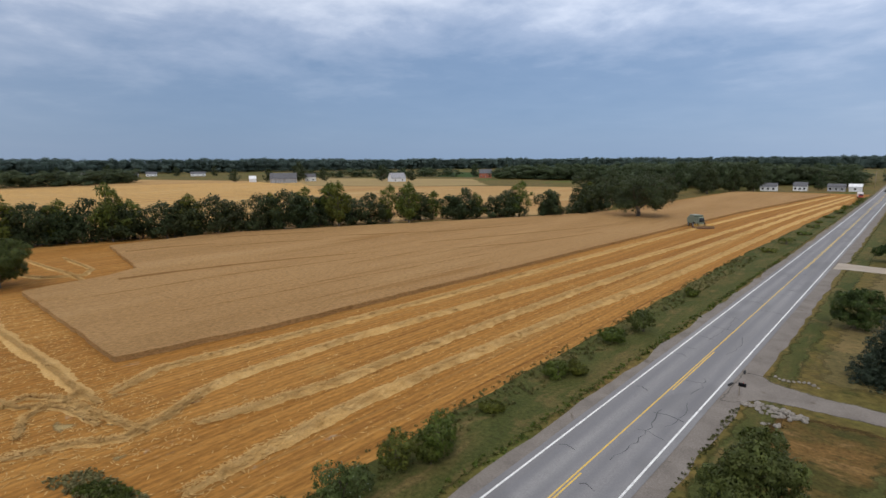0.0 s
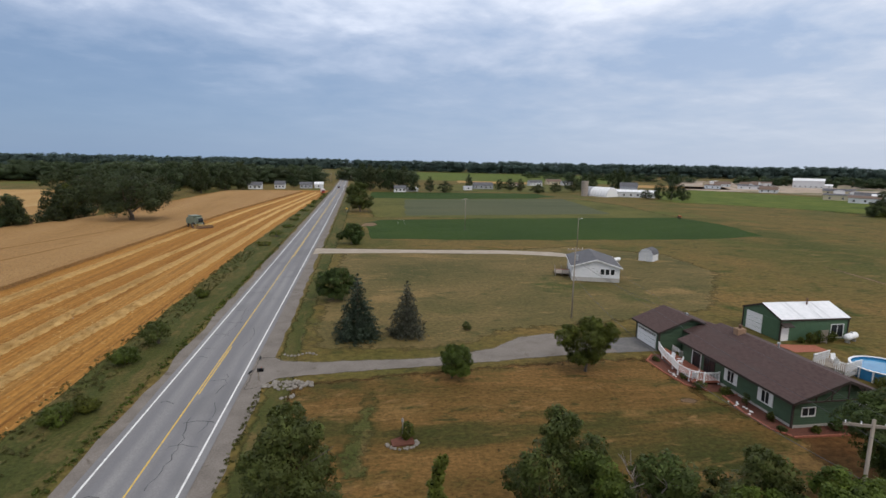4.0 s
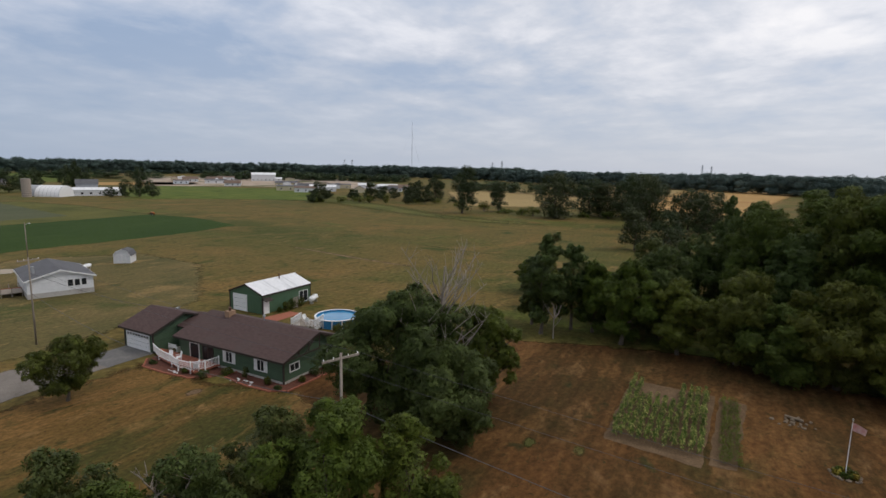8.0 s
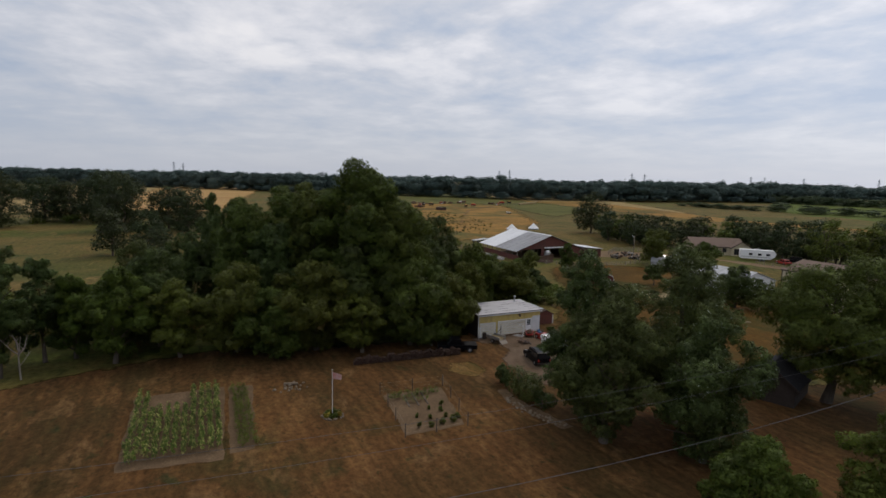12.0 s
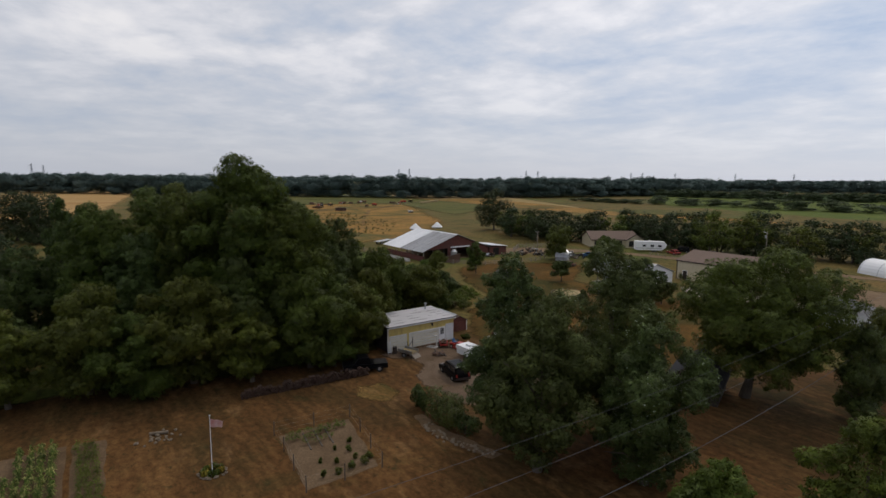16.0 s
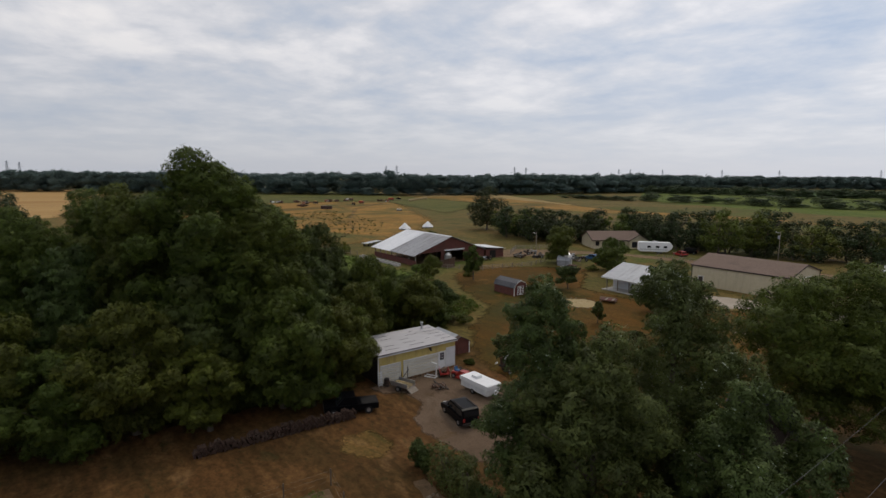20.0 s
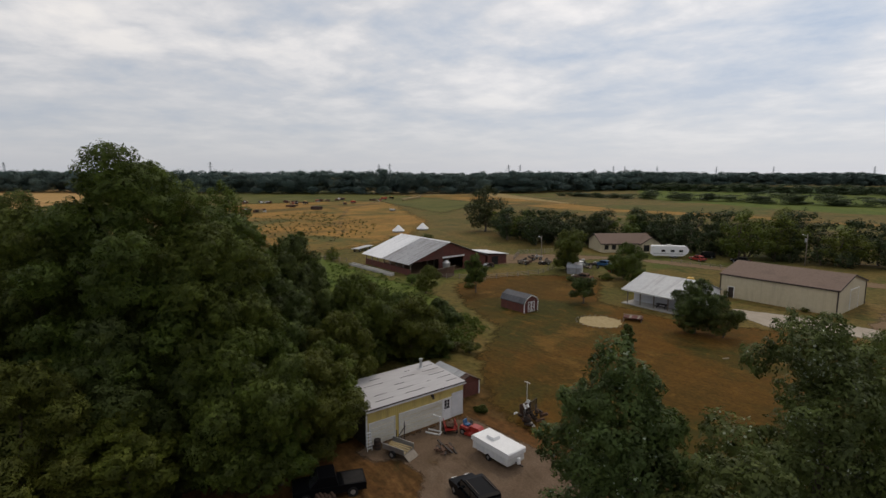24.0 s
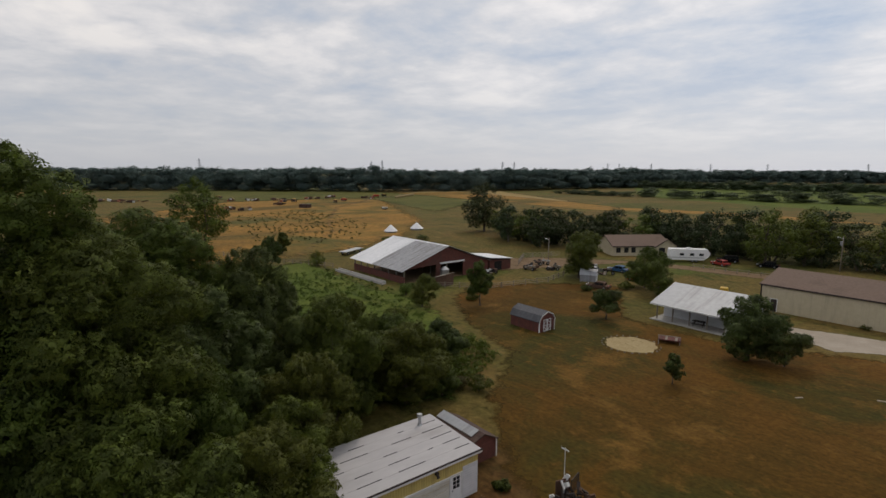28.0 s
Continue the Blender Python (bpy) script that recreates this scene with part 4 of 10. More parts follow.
windrow([(-49.9, 20.0), (-47.8, 15.5), (-46.5, 12.2), (-48.6, 9.3), (-50.2, 4.6)], 1.3, 0.16, 21)
FAR_FROM = len(STRAW_LINES)
for k in range(22):
    windrow([(-196 - 17 * k, 20), (-198 - 18 * k, 90 + 6 * k), (-184 - 15.5 * k, 160 + 8 * k)], 2.4, 0.45, 30 + k, 5.0)



def loose_straw():
    """Straw on and beside the ridges: small sprays heaped along each windrow and scattered over the stubble."""
    rs, spots = np.random.RandomState(5), []
    for line, width in STRAW_LINES[:FAR_FROM]:
        for x, y in line:
            if y > 190:
                continue
            for j in range(26 if y < 110 else 12):
                o = rs.normal() * 0.30
                spots.append((x + o * width, y + rs.uniform(-0.3, 0.3), 0.06 + 0.36 * max(0.0, 1 - (o / 0.55) ** 2) * rs.uniform(0.6, 1.15)))
    for j in range(2200):
        spots.append((rs.uniform(-62, -30), rs.uniform(8, 110), 0.05))
    for j in range(3000):
        spots.append((rs.uniform(-110, -42), rs.uniform(3, 17), 0.05))
    c = np.array(spots)
    m = len(c)
    a, ln, wd = rs.uniform(0, math.pi, m), rs.uniform(0.14, 0.42, m), rs.uniform(0.02, 0.07, m)
    t = np.stack([np.cos(a) * ln, np.sin(a) * ln, rs.uniform(-0.05, 0.06, m)], 1)
    b = np.stack([-np.sin(a) * wd, np.cos(a) * wd, rs.uniform(-0.02, 0.03, m)], 1)
    v = np.stack([c - t, c - b, c + t, c + b], 1).reshape(-1, 3)
    v[:, 2] = np.maximum(v[:, 2], 0.03)
    me = bpy.data.meshes.new("loose_straw")
    me.from_pydata(v.tolist(), [], np.arange(4 * m).reshape(-1, 4).tolist())
    me.polygons.foreach_set("use_smooth", np.ones(m, dtype=bool))
    tilt = rs.normal(size=(m, 3)) * 0.25 + np.array([0, 0, 1.0])
    me.normals_split_custom_set_from_vertices(np.repeat(tilt / np.linalg.norm(tilt, axis=1)[:, None], 4, 0).astype(np.float32))
    me.materials.append(STRAW)
    tagged(new("loose_straw", me), "loose pale straw scattered on the stubble", "straw", kind="stuff")


loose_straw()

for k, (x, y, r) in enumerate([(-56.5, 14.6, 1.6), (-50.0, 12.4, 1.5), (-46.5, 14.2, 1.3), (-43.6, 11.2, 1.2), (-52.5, 9.6, 1.8), (-62.5, 6.6, 1.6), (-38.6, 9.0, 1.5)]):
    soft_patch("chaff", [(x + r * (1 + 0.4 * math.sin(3 * a + k)) * math.cos(a), y + 0.7 * r * (1 + 0.3 * math.cos(2 * a + k)) * math.sin(a)) for a in [math.tau * j / 12 for j in range(12)]], 0.02 + 0.001 * k, PALE_FIELD, "pale grey chaff where the harvester turned", "chaff", cell=0.35, fade=1.3)
# driveways
soft_patch("driveway", [(-12, 62), (-9.6, 62), (-8.6, 60.6), (-5, 60.0), (8, 59.8), (17, 62.4), (21.4, 66.4), (26.5, 67.4), (31, 64.8), (38.0, 64.4), (38.2, 58.6), (35, 58.6), (23.4, 58.2), (15.7, 57.2), (8.2, 56.6), (-2.6, 55.8),
                   (-8.5, 55.0), (-9.8, 53.0), (-12, 52.2)], 0.03, GRAVEL, "grey gravel driveway from the road to the green house", "driveway", cell=0.5, fade=0.7)
patch("concrete_apron", [(32.0, 64.3), (38.0, 64.3), (38.0, 58.8), (32.5, 58.9)], 0.036, OLD_ASPHALT, "dark grey apron before the garage door", "driveway", 50, 0)
soft_patch("driveway", [(-12, 143.5), (-9.5, 143), (12, 140.2), (40, 137.6), (52, 134), (56, 130), (52, 126), (45.9, 129), (38.3, 131.4), (11.7, 134.2), (-9.4, 134.5), (-12, 133)], 0.03, PALE_GRAVEL, "pale gravel driveway to the white house", "driveway", cell=0.5, fade=0.7)
soft_patch("farm_track", strip([(160, -70), (220, -112), (260, -130), (330, -170), (400, -235), (470, -330)], [2, 2, 2, 2.4, 2.6, 3]), 0.034, SOIL, "worn dirt track across the pasture", "lane", cell=2.5, fade=3)
soft_patch("lawn", [(-8.4, 40), (-8.2, 54.6), (8, 56.3), (24, 57.9), (36.5, 57.9), (36.5, 45), (52, 34), (62, 30), (66, 24), (69, 18), (72, 8.5), (74, -1), (72, -9), (70, -16), (69, -22), (69, -34), (71, -58), (52, -60), (38, -60), (34, -72), (24, -92), (-6, -92), (-8, -40), (-8, 20)],
      0.008, LAWN, "dry brown mown lawn with greener patches", "lawn", cell=1.6, fade=2.2)
soft_patch("front_lawn", [(-8.6, 26), (-8.4, 40), (-8.2, 54.6), (8, 56.3), (24, 57.9), (36.5, 57.9), (36.5, 45), (40, 36), (36, 29), (22, 24), (6, 22)], 0.011, FRONT_LAWN, "patchy front lawn of dry tan and green grass", "lawn", cell=1.2, fade=3)
soft_patch("green_lawn_strip", [(-3.4, 34), (1.6, 34), (2.6, 42), (3.4, 48), (2.2, 52.5), (-0.6, 52.5), (-1.6, 46)], 0.014, VERGE, "lush dark green strip in the front lawn", "lawn", cell=0.8, fade=3.2)
soft_patch("bare_patch", [(31.6, 44.6), (33.2, 44.0), (34.4, 44.8), (33.6, 45.9), (32.2, 45.8)], 0.014, GARDEN_SOIL, "worn bare patch in the lawn", "lawn", cell=0.4, fade=0.6)
soft_patch("lawn", [(-8.2, 62), (8, 60.4), (17, 63), (21, 67), (30, 68), (42, 70), (60, 75), (82, 104), (84, 130), (62, 146), (40, 141), (10, 143), (-6, 146), (-8.4, 75)], 0.006, TAN_LAWN, "dry tan lawn between the two houses", "lawn", cell=2, fade=5)
patch("soybean_field", [(3.5, 161), (37, 157), (108, 156), (140, 163), (150, 200), (146, 226), (60, 221), (8, 214), (2, 205)], 0.02, SOY, "dark green soybean field", step=5, amount=0.6)
patch("crop_field", [(20, 232), (122, 243), (140, 352), (28, 334)], 0.02, PALE_CROP, "grey-green young crop field", step=5, amount=0.6)
patch("soybean_field", [(6, 348), (47, 340), (118, 353), (143, 372), (140, 413), (59, 416), (9, 416)], 0.024, SOY, "strip of dark green crop field", step=6, amount=1)
soft_patch("field_margin", [(4, 222), (24, 224), (85, 210), (148, 216), (158, 300), (152, 352), (118, 356), (47, 344), (6, 352), (2, 300)], 0.012, GRASS_STRIP, "grassy green margin round the crop field", cell=3, fade=4)
soft_patch("house_ground", [(60, 428), (150, 424), (240, 440), (260, 560), (170, 620), (60, 560)], 0.012, GRASS_STRIP, "green yards round the far houses", "yard", cell=6, fade=12)
soft_patch("bare_patch", [(-1, 193), (5, 192), (7.5, 198), (6, 206), (1.5, 204)], 0.026, SOIL, "bare sandy patch at the field corner", "ground", cell=0.8, fade=1.6)
patch("green_crop_field", [(60, 720), (330, 650), (600, 1050), (240, 1300), (90, 1250)], 0.014, WEEDY, "broad green field before the far woods", step=10, amount=3)
patch("far_wheat_field", [(120, 640), (215, 610), (235, 668), (130, 705)], 0.02, FAR_STUBBLE, "narrow tan field behind the far houses", step=8, amount=2)
patch("far_wheat_field", [(290, 560), (400, 520), (440, 590), (320, 640)], 0.02, FAR_STUBBLE, "narrow tan field beside the distant town", step=8, amount=2)
soft_patch("green_meadow", [(346, 490), (351, 314), (278, 165), (244, 117), (233, 61), (207, 53), (200, 95), (216, 150), (255, 231), (246, 348)], 0.014, GRASS_STRIP, "lush green meadow strip before the tree row", cell=4, fade=26)
soft_patch("meadow_ditch", strip([(112, 110), (110.5, 100.7), (107, 82.6), (105, 67), (104.5, 58)], [0.6, 0.8, 0.9, 0.8, 0.5]), 0.02, SOIL, "shallow reddish ditch across the meadow", "ditch", cell=0.6, fade=0.8)
soft_patch("meadow_ditch", strip([(137, 80), (134.6, 68.6), (133, 58.3), (134, 48.5), (136, 40)], [0.8, 1.0, 1.2, 1.2, 0.8]), 0.02, VERGE, "shallow dark weedy ditch across the meadow", "ditch", cell=0.6, fade=0.8)
soft_patch("green_meadow", [(205, 330), (250, 275), (278, 238), (345, 290), (400, 380), (350, 520), (230, 430)], 0.016, WEEDY, "bright green meadow strip", cell=5, fade=10)
soft_patch("far_wheat_field", [(290, 150), (340, 60), (900, -60), (900, 160), (480, 260)], 0.016, PALE_FIELD, "pale golden field behind the tree row", cell=12, fade=18)
soft_patch("far_wheat_field", [(330, -18), (560, -52), (900, -100), (900, 60), (350, 60)], 0.018, FAR_STUBBLE, "tan harvested field in front of the woods", cell=12, fade=18)
soft_patch("dry_pasture", [(160, -45), (330, -40), (430, -130), (420, -260), (230, -170), (185, -130), (168, -100)], 0.02, PASTURE, "dry tan cattle pasture behind the barn", cell=5, fade=16)
soft_patch("green_pasture", [(420, -130), (640, -130), (700, -330), (330, -300), (250, -185), (410, -230)], 0.024, GRASS_STRIP, "green pasture with a worn track", cell=6, fade=16)
soft_patch("far_wheat_field", [(330, -300), (640, -330), (520, -470), (250, -330)], 0.028, PALE_FIELD, "pale mown field behind the farm trees", cell=12, fade=18)
soft_patch("golden_strip", strip([(470, -345), (342, -322), (225, -296), (163, -318), (112, -314), (40, -325)], [40, 30, 18, 13, 10, 9]), 0.03, PASTURE, "narrow golden mown field behind the tree belt", cell=4, fade=5)
patch("green_crop_field", [(300, -450), (440, -660), (200, -800), (40, -700), (50, -420), (130, -385)], 0.02, WEEDY, "light green field between hedges", step=8, amount=2)
patch("green_crop_field", [(300, -690), (520, -840), (260, -1200), (80, -820)], 0.02, SOY, "distant green crop field", step=8, amount=2)
soft_patch("weedy_meadow", [(82, -45), (100, -30), (160, -45), (168, -80), (126, -78), (112, -80), (100, -75), (90, -70), (80, -62), (75, -54), (78, -48)], 0.012, WEEDY, "lush weedy green meadow beside the barn", "meadow", cell=2, fade=7)
soft_patch("mown_yard", [(66, -48), (78, -57), (86, -68), (98, -72), (112, -80), (120, -92), (108, -110), (98, -116), (84, -97), (70, -97), (50, -108), (36, -100), (33, -70), (40, -52), (56, -47)], 0.010, YARD, "mown dry brown yard grass", "yard", cell=1.6, fade=4)
soft_patch("gravel_yard", [(66.2, -34.0), (65.6, -47.2), (60, -47.8), (53, -48), (44, -46), (38, -46), (37, -42), (43, -37), (47, -33.8), (53.8, -33.4), (57.1, -34.4), (59.0, -36.6), (61.5, -36.8), (62.5, -34.6)], 0.03, YARD_GRAVEL, "grey-brown gravel yard before the yellow garage", "yard", cell=0.8, fade=1.4)
soft_patch("town_ground", [around(b, d) for b, d in ((32, 600), (45, 590), (56, 560), (58, 640), (52, 980), (44, 1080), (31, 1050))], 0.02, TOWN_DIRT, "pale lots and streets of the distant town", "ground", cell=14, fade=30)
soft_patch("gravel_pad", [(69.4, -109.6), (61.9, -112.2), (54.9, -114.0), (40, -114.6), (39, -107.6), (48.9, -107.0), (55.5, -105.4), (59.6, -102.0), (64.8, -104.2)], 0.03, PALE_GRAVEL, "pale gravel pad beside the long building", "driveway", cell=0.6, fade=1.0)
soft_patch("dirt_yard", [(52, -110), (54, -140), (40, -142), (20, -120), (22, -96), (38, -100)], 0.014, SOIL, "bare tan soil beyond the long building", "yard", cell=1.6, fade=4)
soft_patch("farm_lane", [(126, -104), (120, -120), (112, -140), (100, -141), (60, -149), (30, -160), (30, -165), (66, -156), (104, -148), (120, -140), (134, -128), (140, -112), (130, -104)], 0.02, SOIL, "gravel farm lane past the barn", "lane", cell=1.2, fade=2)
patch("sand_pit", [(77.2 + 3.3 * math.cos(a), -84.4 + 3.3 * math.sin(a)) for a in [math.tau * k / 20 for k in range(20)]], 0.03, SAND, "round pale sand patch in the grass", "sand pit", 0.5, 0.3)


soft_patch("dry_grass", [(58.2, -27.4), (57.6, -31.2), (53.6, -31.6), (50.8, -30.0), (51.6, -27.6), (54.6, -25.2)], 0.014, FRONT_LAWN, "straw-coloured dry grass beside the gravel yard", "lawn", cell=0.6, fade=1.8)
for x, y in ((40.6, 12.2), (41.4, 8.1)):
    soft_patch("green_lawn_spot", [(x + 1.5 * math.cos(a), y + 1.0 * math.sin(a)) for a in (0, 1, 2, 3, 4, 5)], 0.014, VERGE, "small green spot in the dry lawn", "lawn", cell=0.4, fade=0.9)


# ---- trees ----
def ball_points(level):
    """Corners and faces of a ball of even triangles, to be crumpled."""
    bm = bmesh.new()
    bmesh.ops.create_icosphere(bm, subdivisions=level, radius=1.0)
    v = np.array([p.co[:] for p in bm.verts])
    f = np.array([[p.index for p in q.verts] for q in bm.faces])
    bm.free()
    return v, f


BALLS = {k: ball_points(k) for k in (1, 2, 3)}


def buried(points, own, lobes, depth, z_min=0.0):
    """Which points lie inside another lobe than their own."""
    out = points[:, 2] < z_min
    for k, lobe in enumerate(lobes):
        near = ((((points - lobe[:3]) / (lobe[3:] * depth)) ** 2).sum(1) < 1) & (own != k)
        out |= near
    return out


def leaf_cloud(name, lobes, count, size, mat, seed, up=0.45, inner=0.08, tufts=18, core=0.0, level=1, cull=True):
    """A crown of many small leaf sprays. They bunch into tufts on the skin of the lobes, round crumpled inner masses of foliage."""
    rs = np.random.RandomState(seed)
    lobes = np.array(lobes, float)
    area = (lobes[:, 3] * lobes[:, 4] + lobes[:, 4] * lobes[:, 5] + lobes[:, 3] * lobes[:, 5])
    n = len(lobes)
    want = count
    if core and cull:
        count = int(count * 2.0)
    # tufts on each lobe
    td = rs.normal(size=(n, tufts, 3))
    td[:, :, 2] += 0.25
    td /= np.linalg.norm(td, axis=2)[:, :, None]
    tc = lobes[:, None, :3] + td * lobes[:, None, 3:] * rs.uniform(0.80, 1.10, (n, tufts, 1))
    tr = lobes[:, None, 3:] * rs.uniform(0.16, 0.34, (n, tufts, 1))
    pick = rs.choice(n, count, p=area / area.sum())
    tuft = rs.randint(0, tufts, count)
    way = rs.normal(size=(count, 3))
    way[:, 2] += 0.3
    way /= np.linalg.norm(way, axis=1)[:, None]
    c = tc[pick, tuft] + way * tr[pick, tuft] * rs.uniform(0.55, 1.08, count)[:, None]
    # the rest lies thinly over the whole skin of the lobe
    thin = rs.rand(count) < (0.3 if core else inner)
    reach = rs.uniform(0.84, 1.06, thin.sum()) if core else rs.uniform(0.3, 0.85, thin.sum())
    c[thin] = lobes[pick[thin], :3] + way[thin] * lobes[pick[thin], 3:] * reach[:, None]
    if core and cull:
        keep = np.nonzero(~buried(c, pick, lobes, 0.86))[0][:want]
        pick, tuft, way, c = pick[keep], tuft[keep], way[keep], c[keep]
        count = len(keep)
    nrm = way + td[pick, tuft] * 0.5 + rs.normal(size=(count, 3)) * 0.5 + np.array([0, 0, up])
    nrm /= np.linalg.norm(nrm, axis=1)[:, None]
    t = np.cross(nrm, rs.normal(size=(count, 3)))
    t /= np.linalg.norm(t, axis=1)[:, None] + 1e-9
    b = np.cross(nrm, t)
    s = size * rs.uniform(0.5, 1.4, count)[:, None]
    bend = nrm * s * rs.uniform(-0.3, 0.3, count)[:, None]
    v = np.stack([c - t * s * 0.55 - b * s * 0.36, c + t * s * 0.55 - b * s * 0.30 + bend, c + b * s * 0.62], 1).reshape(-1, 3)
    v[:, 2] = np.maximum(v[:, 2], 0.03)
    f = np.arange(len(v)).reshape(-1, 3)
    # a spray of many small leaves catches light as the tuft it sits on does
    lift = c - lobes[pick, :3]
    lift /= np.linalg.norm(lift, axis=1)[:, None] + 1e-9
    soft = way * 0.7 + lift * 0.55 + nrm * 0.35
    soft /= np.linalg.norm(soft, axis=1)[:, None] + 1e-9
    soft = np.repeat(soft, 3, 0)
    if core:
        bv, bf = BALLS[level]
        m = len(bv)
        rough = rs.uniform(0.72, 1.22, (n, m, 1)) * core
        hv = (lobes[:, None, :3] + bv[None] * lobes[:, None, 3:] * rough).reshape(-1, 3)
        hf = (bf[None] + (np.arange(n) * m)[:, None, None]).reshape(-1, 3)
        hn = np.broadcast_to(bv[None], (n, m, 3)).reshape(-1, 3) + rs.normal(size=(n * m, 3)) * 0.3
        if cull:
            own = np.repeat(np.arange(n), len(bf))
            hf = hf[~buried(hv[hf].mean(1), own, lobes, core * 0.84)]
        hv[:, 2] = np.maximum(hv[:, 2], 0.02)
        used, back = np.unique(hf, return_inverse=True)
        f = np.concatenate([f, back.reshape(-1, 3) + len(v)])
        v = np.concatenate([v, hv[used]])
        soft = np.concatenate([soft, hn[used] / np.linalg.norm(hn[used], axis=1)[:, None]])
    me = bpy.data.meshes.new(name)
    me.vertices.add(len(v))
    me.vertices.foreach_set("co", v.astype(np.float32).ravel())
    me.loops.add(f.size)
    me.loops.foreach_set("vertex_index", f.astype(np.int32).ravel())
    me.polygons.add(len(f))
    me.polygons.foreach_set("loop_start", np.arange(0, f.size, 3, dtype=np.int32))
    me.update(calc_edges=True)
    me.polygons.foreach_set("use_smooth", np.ones(len(f), dtype=bool))
    me.normals_split_custom_set_from_vertices(soft.astype(np.float32))
    me.materials.append(mat)
    return me


def crown_lobes(seed, height, radius, base, count, shape="round"):
    rnd, out = random.Random(seed), []
    mid = (height + base) / 2
    half = (height - base) / 2
    lean = (rnd.uniform(-0.12, 0.12) * radius, rnd.uniform(-0.12, 0.12) * radius)
    for k in range(int(count * 1.25)):
        u = rnd.uniform(-0.96, 0.92)
        wide = math.sqrt(max(0.06, 1 - u * u))
        if shape == "broad":
            wide = math.sqrt(max(0.08, 1 - max(u, 0) ** 2)) * (0.7 + 0.3 * (u > -0.5))
        if shape == "cone":
            wide = min(1.0, 0.95 - 0.42 * max(u, -0.6)) * (0.75 if u < -0.75 else 1)
        if shape == "tall":
            wide = 0.38 + 0.5 * math.sqrt(max(0.05, 1 - u * u)) - 0.16 * max(u, 0)
        a = rnd.uniform(0, math.tau)
        d = radius * wide * rnd.uniform(0.42, 0.95)
        r = radius * rnd.uniform(0.17, 0.36) * (1 if u < 0.5 else 0.8)
        out.append((d * math.cos(a) + lean[0] * (u + 1), d * math.sin(a) + lean[1] * (u + 1), mid + u * half * 0.84, r, r * rnd.uniform(0.8, 1.1), r * rnd.uniform(0.6, 0.95)))
    out.append((0, 0, mid, radius * 0.5, radius * 0.5, half * 0.7))
    for k in range(4):
        a, d = rnd.uniform(0, math.tau), radius * rnd.uniform(0.05, 0.35)
        r = radius * rnd.uniform(0.14, 0.24)
        out.append((d * math.cos(a) + lean[0] * 2, d * math.sin(a) + lean[1] * 2, height - r - rnd.uniform(0, 0.12) * half, r, r, r * 1.2))
    return out


def trunk_shape(seed, height, radius, thick, base, limbs):
    rnd, sh = random.Random(seed), Shape()
    p, r = Vector((0, 0, -0.1)), thick
    top = height * 0.72
    for k in range(5):
        q = Vector((rnd.uniform(-0.12, 0.12) * radius * 0.5, rnd.uniform(-0.12, 0.12) * radius * 0.5, top * (k + 1) / 5))
        sh.rod(p, q, r * (1.25 if k == 0 else 1), r * 0.8, 8, False)
        p, r = q, r * 0.8
    for k in range(limbs):
        z = base + (height - base) * rnd.uniform(0.05, 0.6)
        a = rnd.uniform(0, math.tau)
        d = radius * rnd.uniform(0.5, 0.85)
        m = Vector((d * 0.5 * math.cos(a), d * 0.5 * math.sin(a), z + radius * 0.22))
        q = Vector((d * math.cos(a + 0.2), d * math.sin(a + 0.2), z + radius * rnd.uniform(0.3, 0.6)))
        sh.rod((0, 0, z * 0.85), m, thick * 0.36, thick * 0.24, 6, False).rod(m, q, thick * 0.24, thick * 0.07, 6, False)
    return sh


def tree(x, y, height, radius, seed, mat=None, count=6000, size=0.42, base=None, shape="round", lobes=16, thick=None, limbs=7, label="", name="tree", group="", rz=0):
    base = height * 0.22 if base is None else base
    ob = thing(name, x, y, 0, rz, label or "full green deciduous tree standing in the grass", "tree", group)
    part("trunk", trunk_shape(seed, height, radius, thick or height * 0.022, base, limbs), BARK, ob, smooth=True)
    crown = new("crown", leaf_cloud("crown", crown_lobes(seed, height, radius, base, lobes, shape), int(count * 1.25), size * (0.95 if size < 0.6 else 0.6), (mat or LEAF) if size < 0.6 else FAR_KIND[mat or LEAF], seed, core=0.76, level=2 if size < 0.6 else 1))
    crown.parent = ob
    return ob


def copies(first, spots, seed, lo=0.85, hi=1.2, tall=(0.9, 1.15)):
    rnd = random.Random(seed)
    for x, y in spots:
        s = rnd.uniform(lo, hi)
        m = Matrix.LocRotScale((x, y, 0), Euler((0, 0, rnd.uniform(0, math.tau))), (s, s, s * rnd.uniform(*tall)))
        copy_thing(first, m)


def stand(first, size, spots):
    """Copies of a tree of that height and radius at (x, y, height, radius)."""
    turn = random.Random(len(spots))
    for x, y, h, r in spots:
        copy_thing(first, Matrix.LocRotScale((x, y, 0), Euler((0, 0, turn.uniform(0, math.tau))), (r / size[1], r / size[1], h / size[0])))


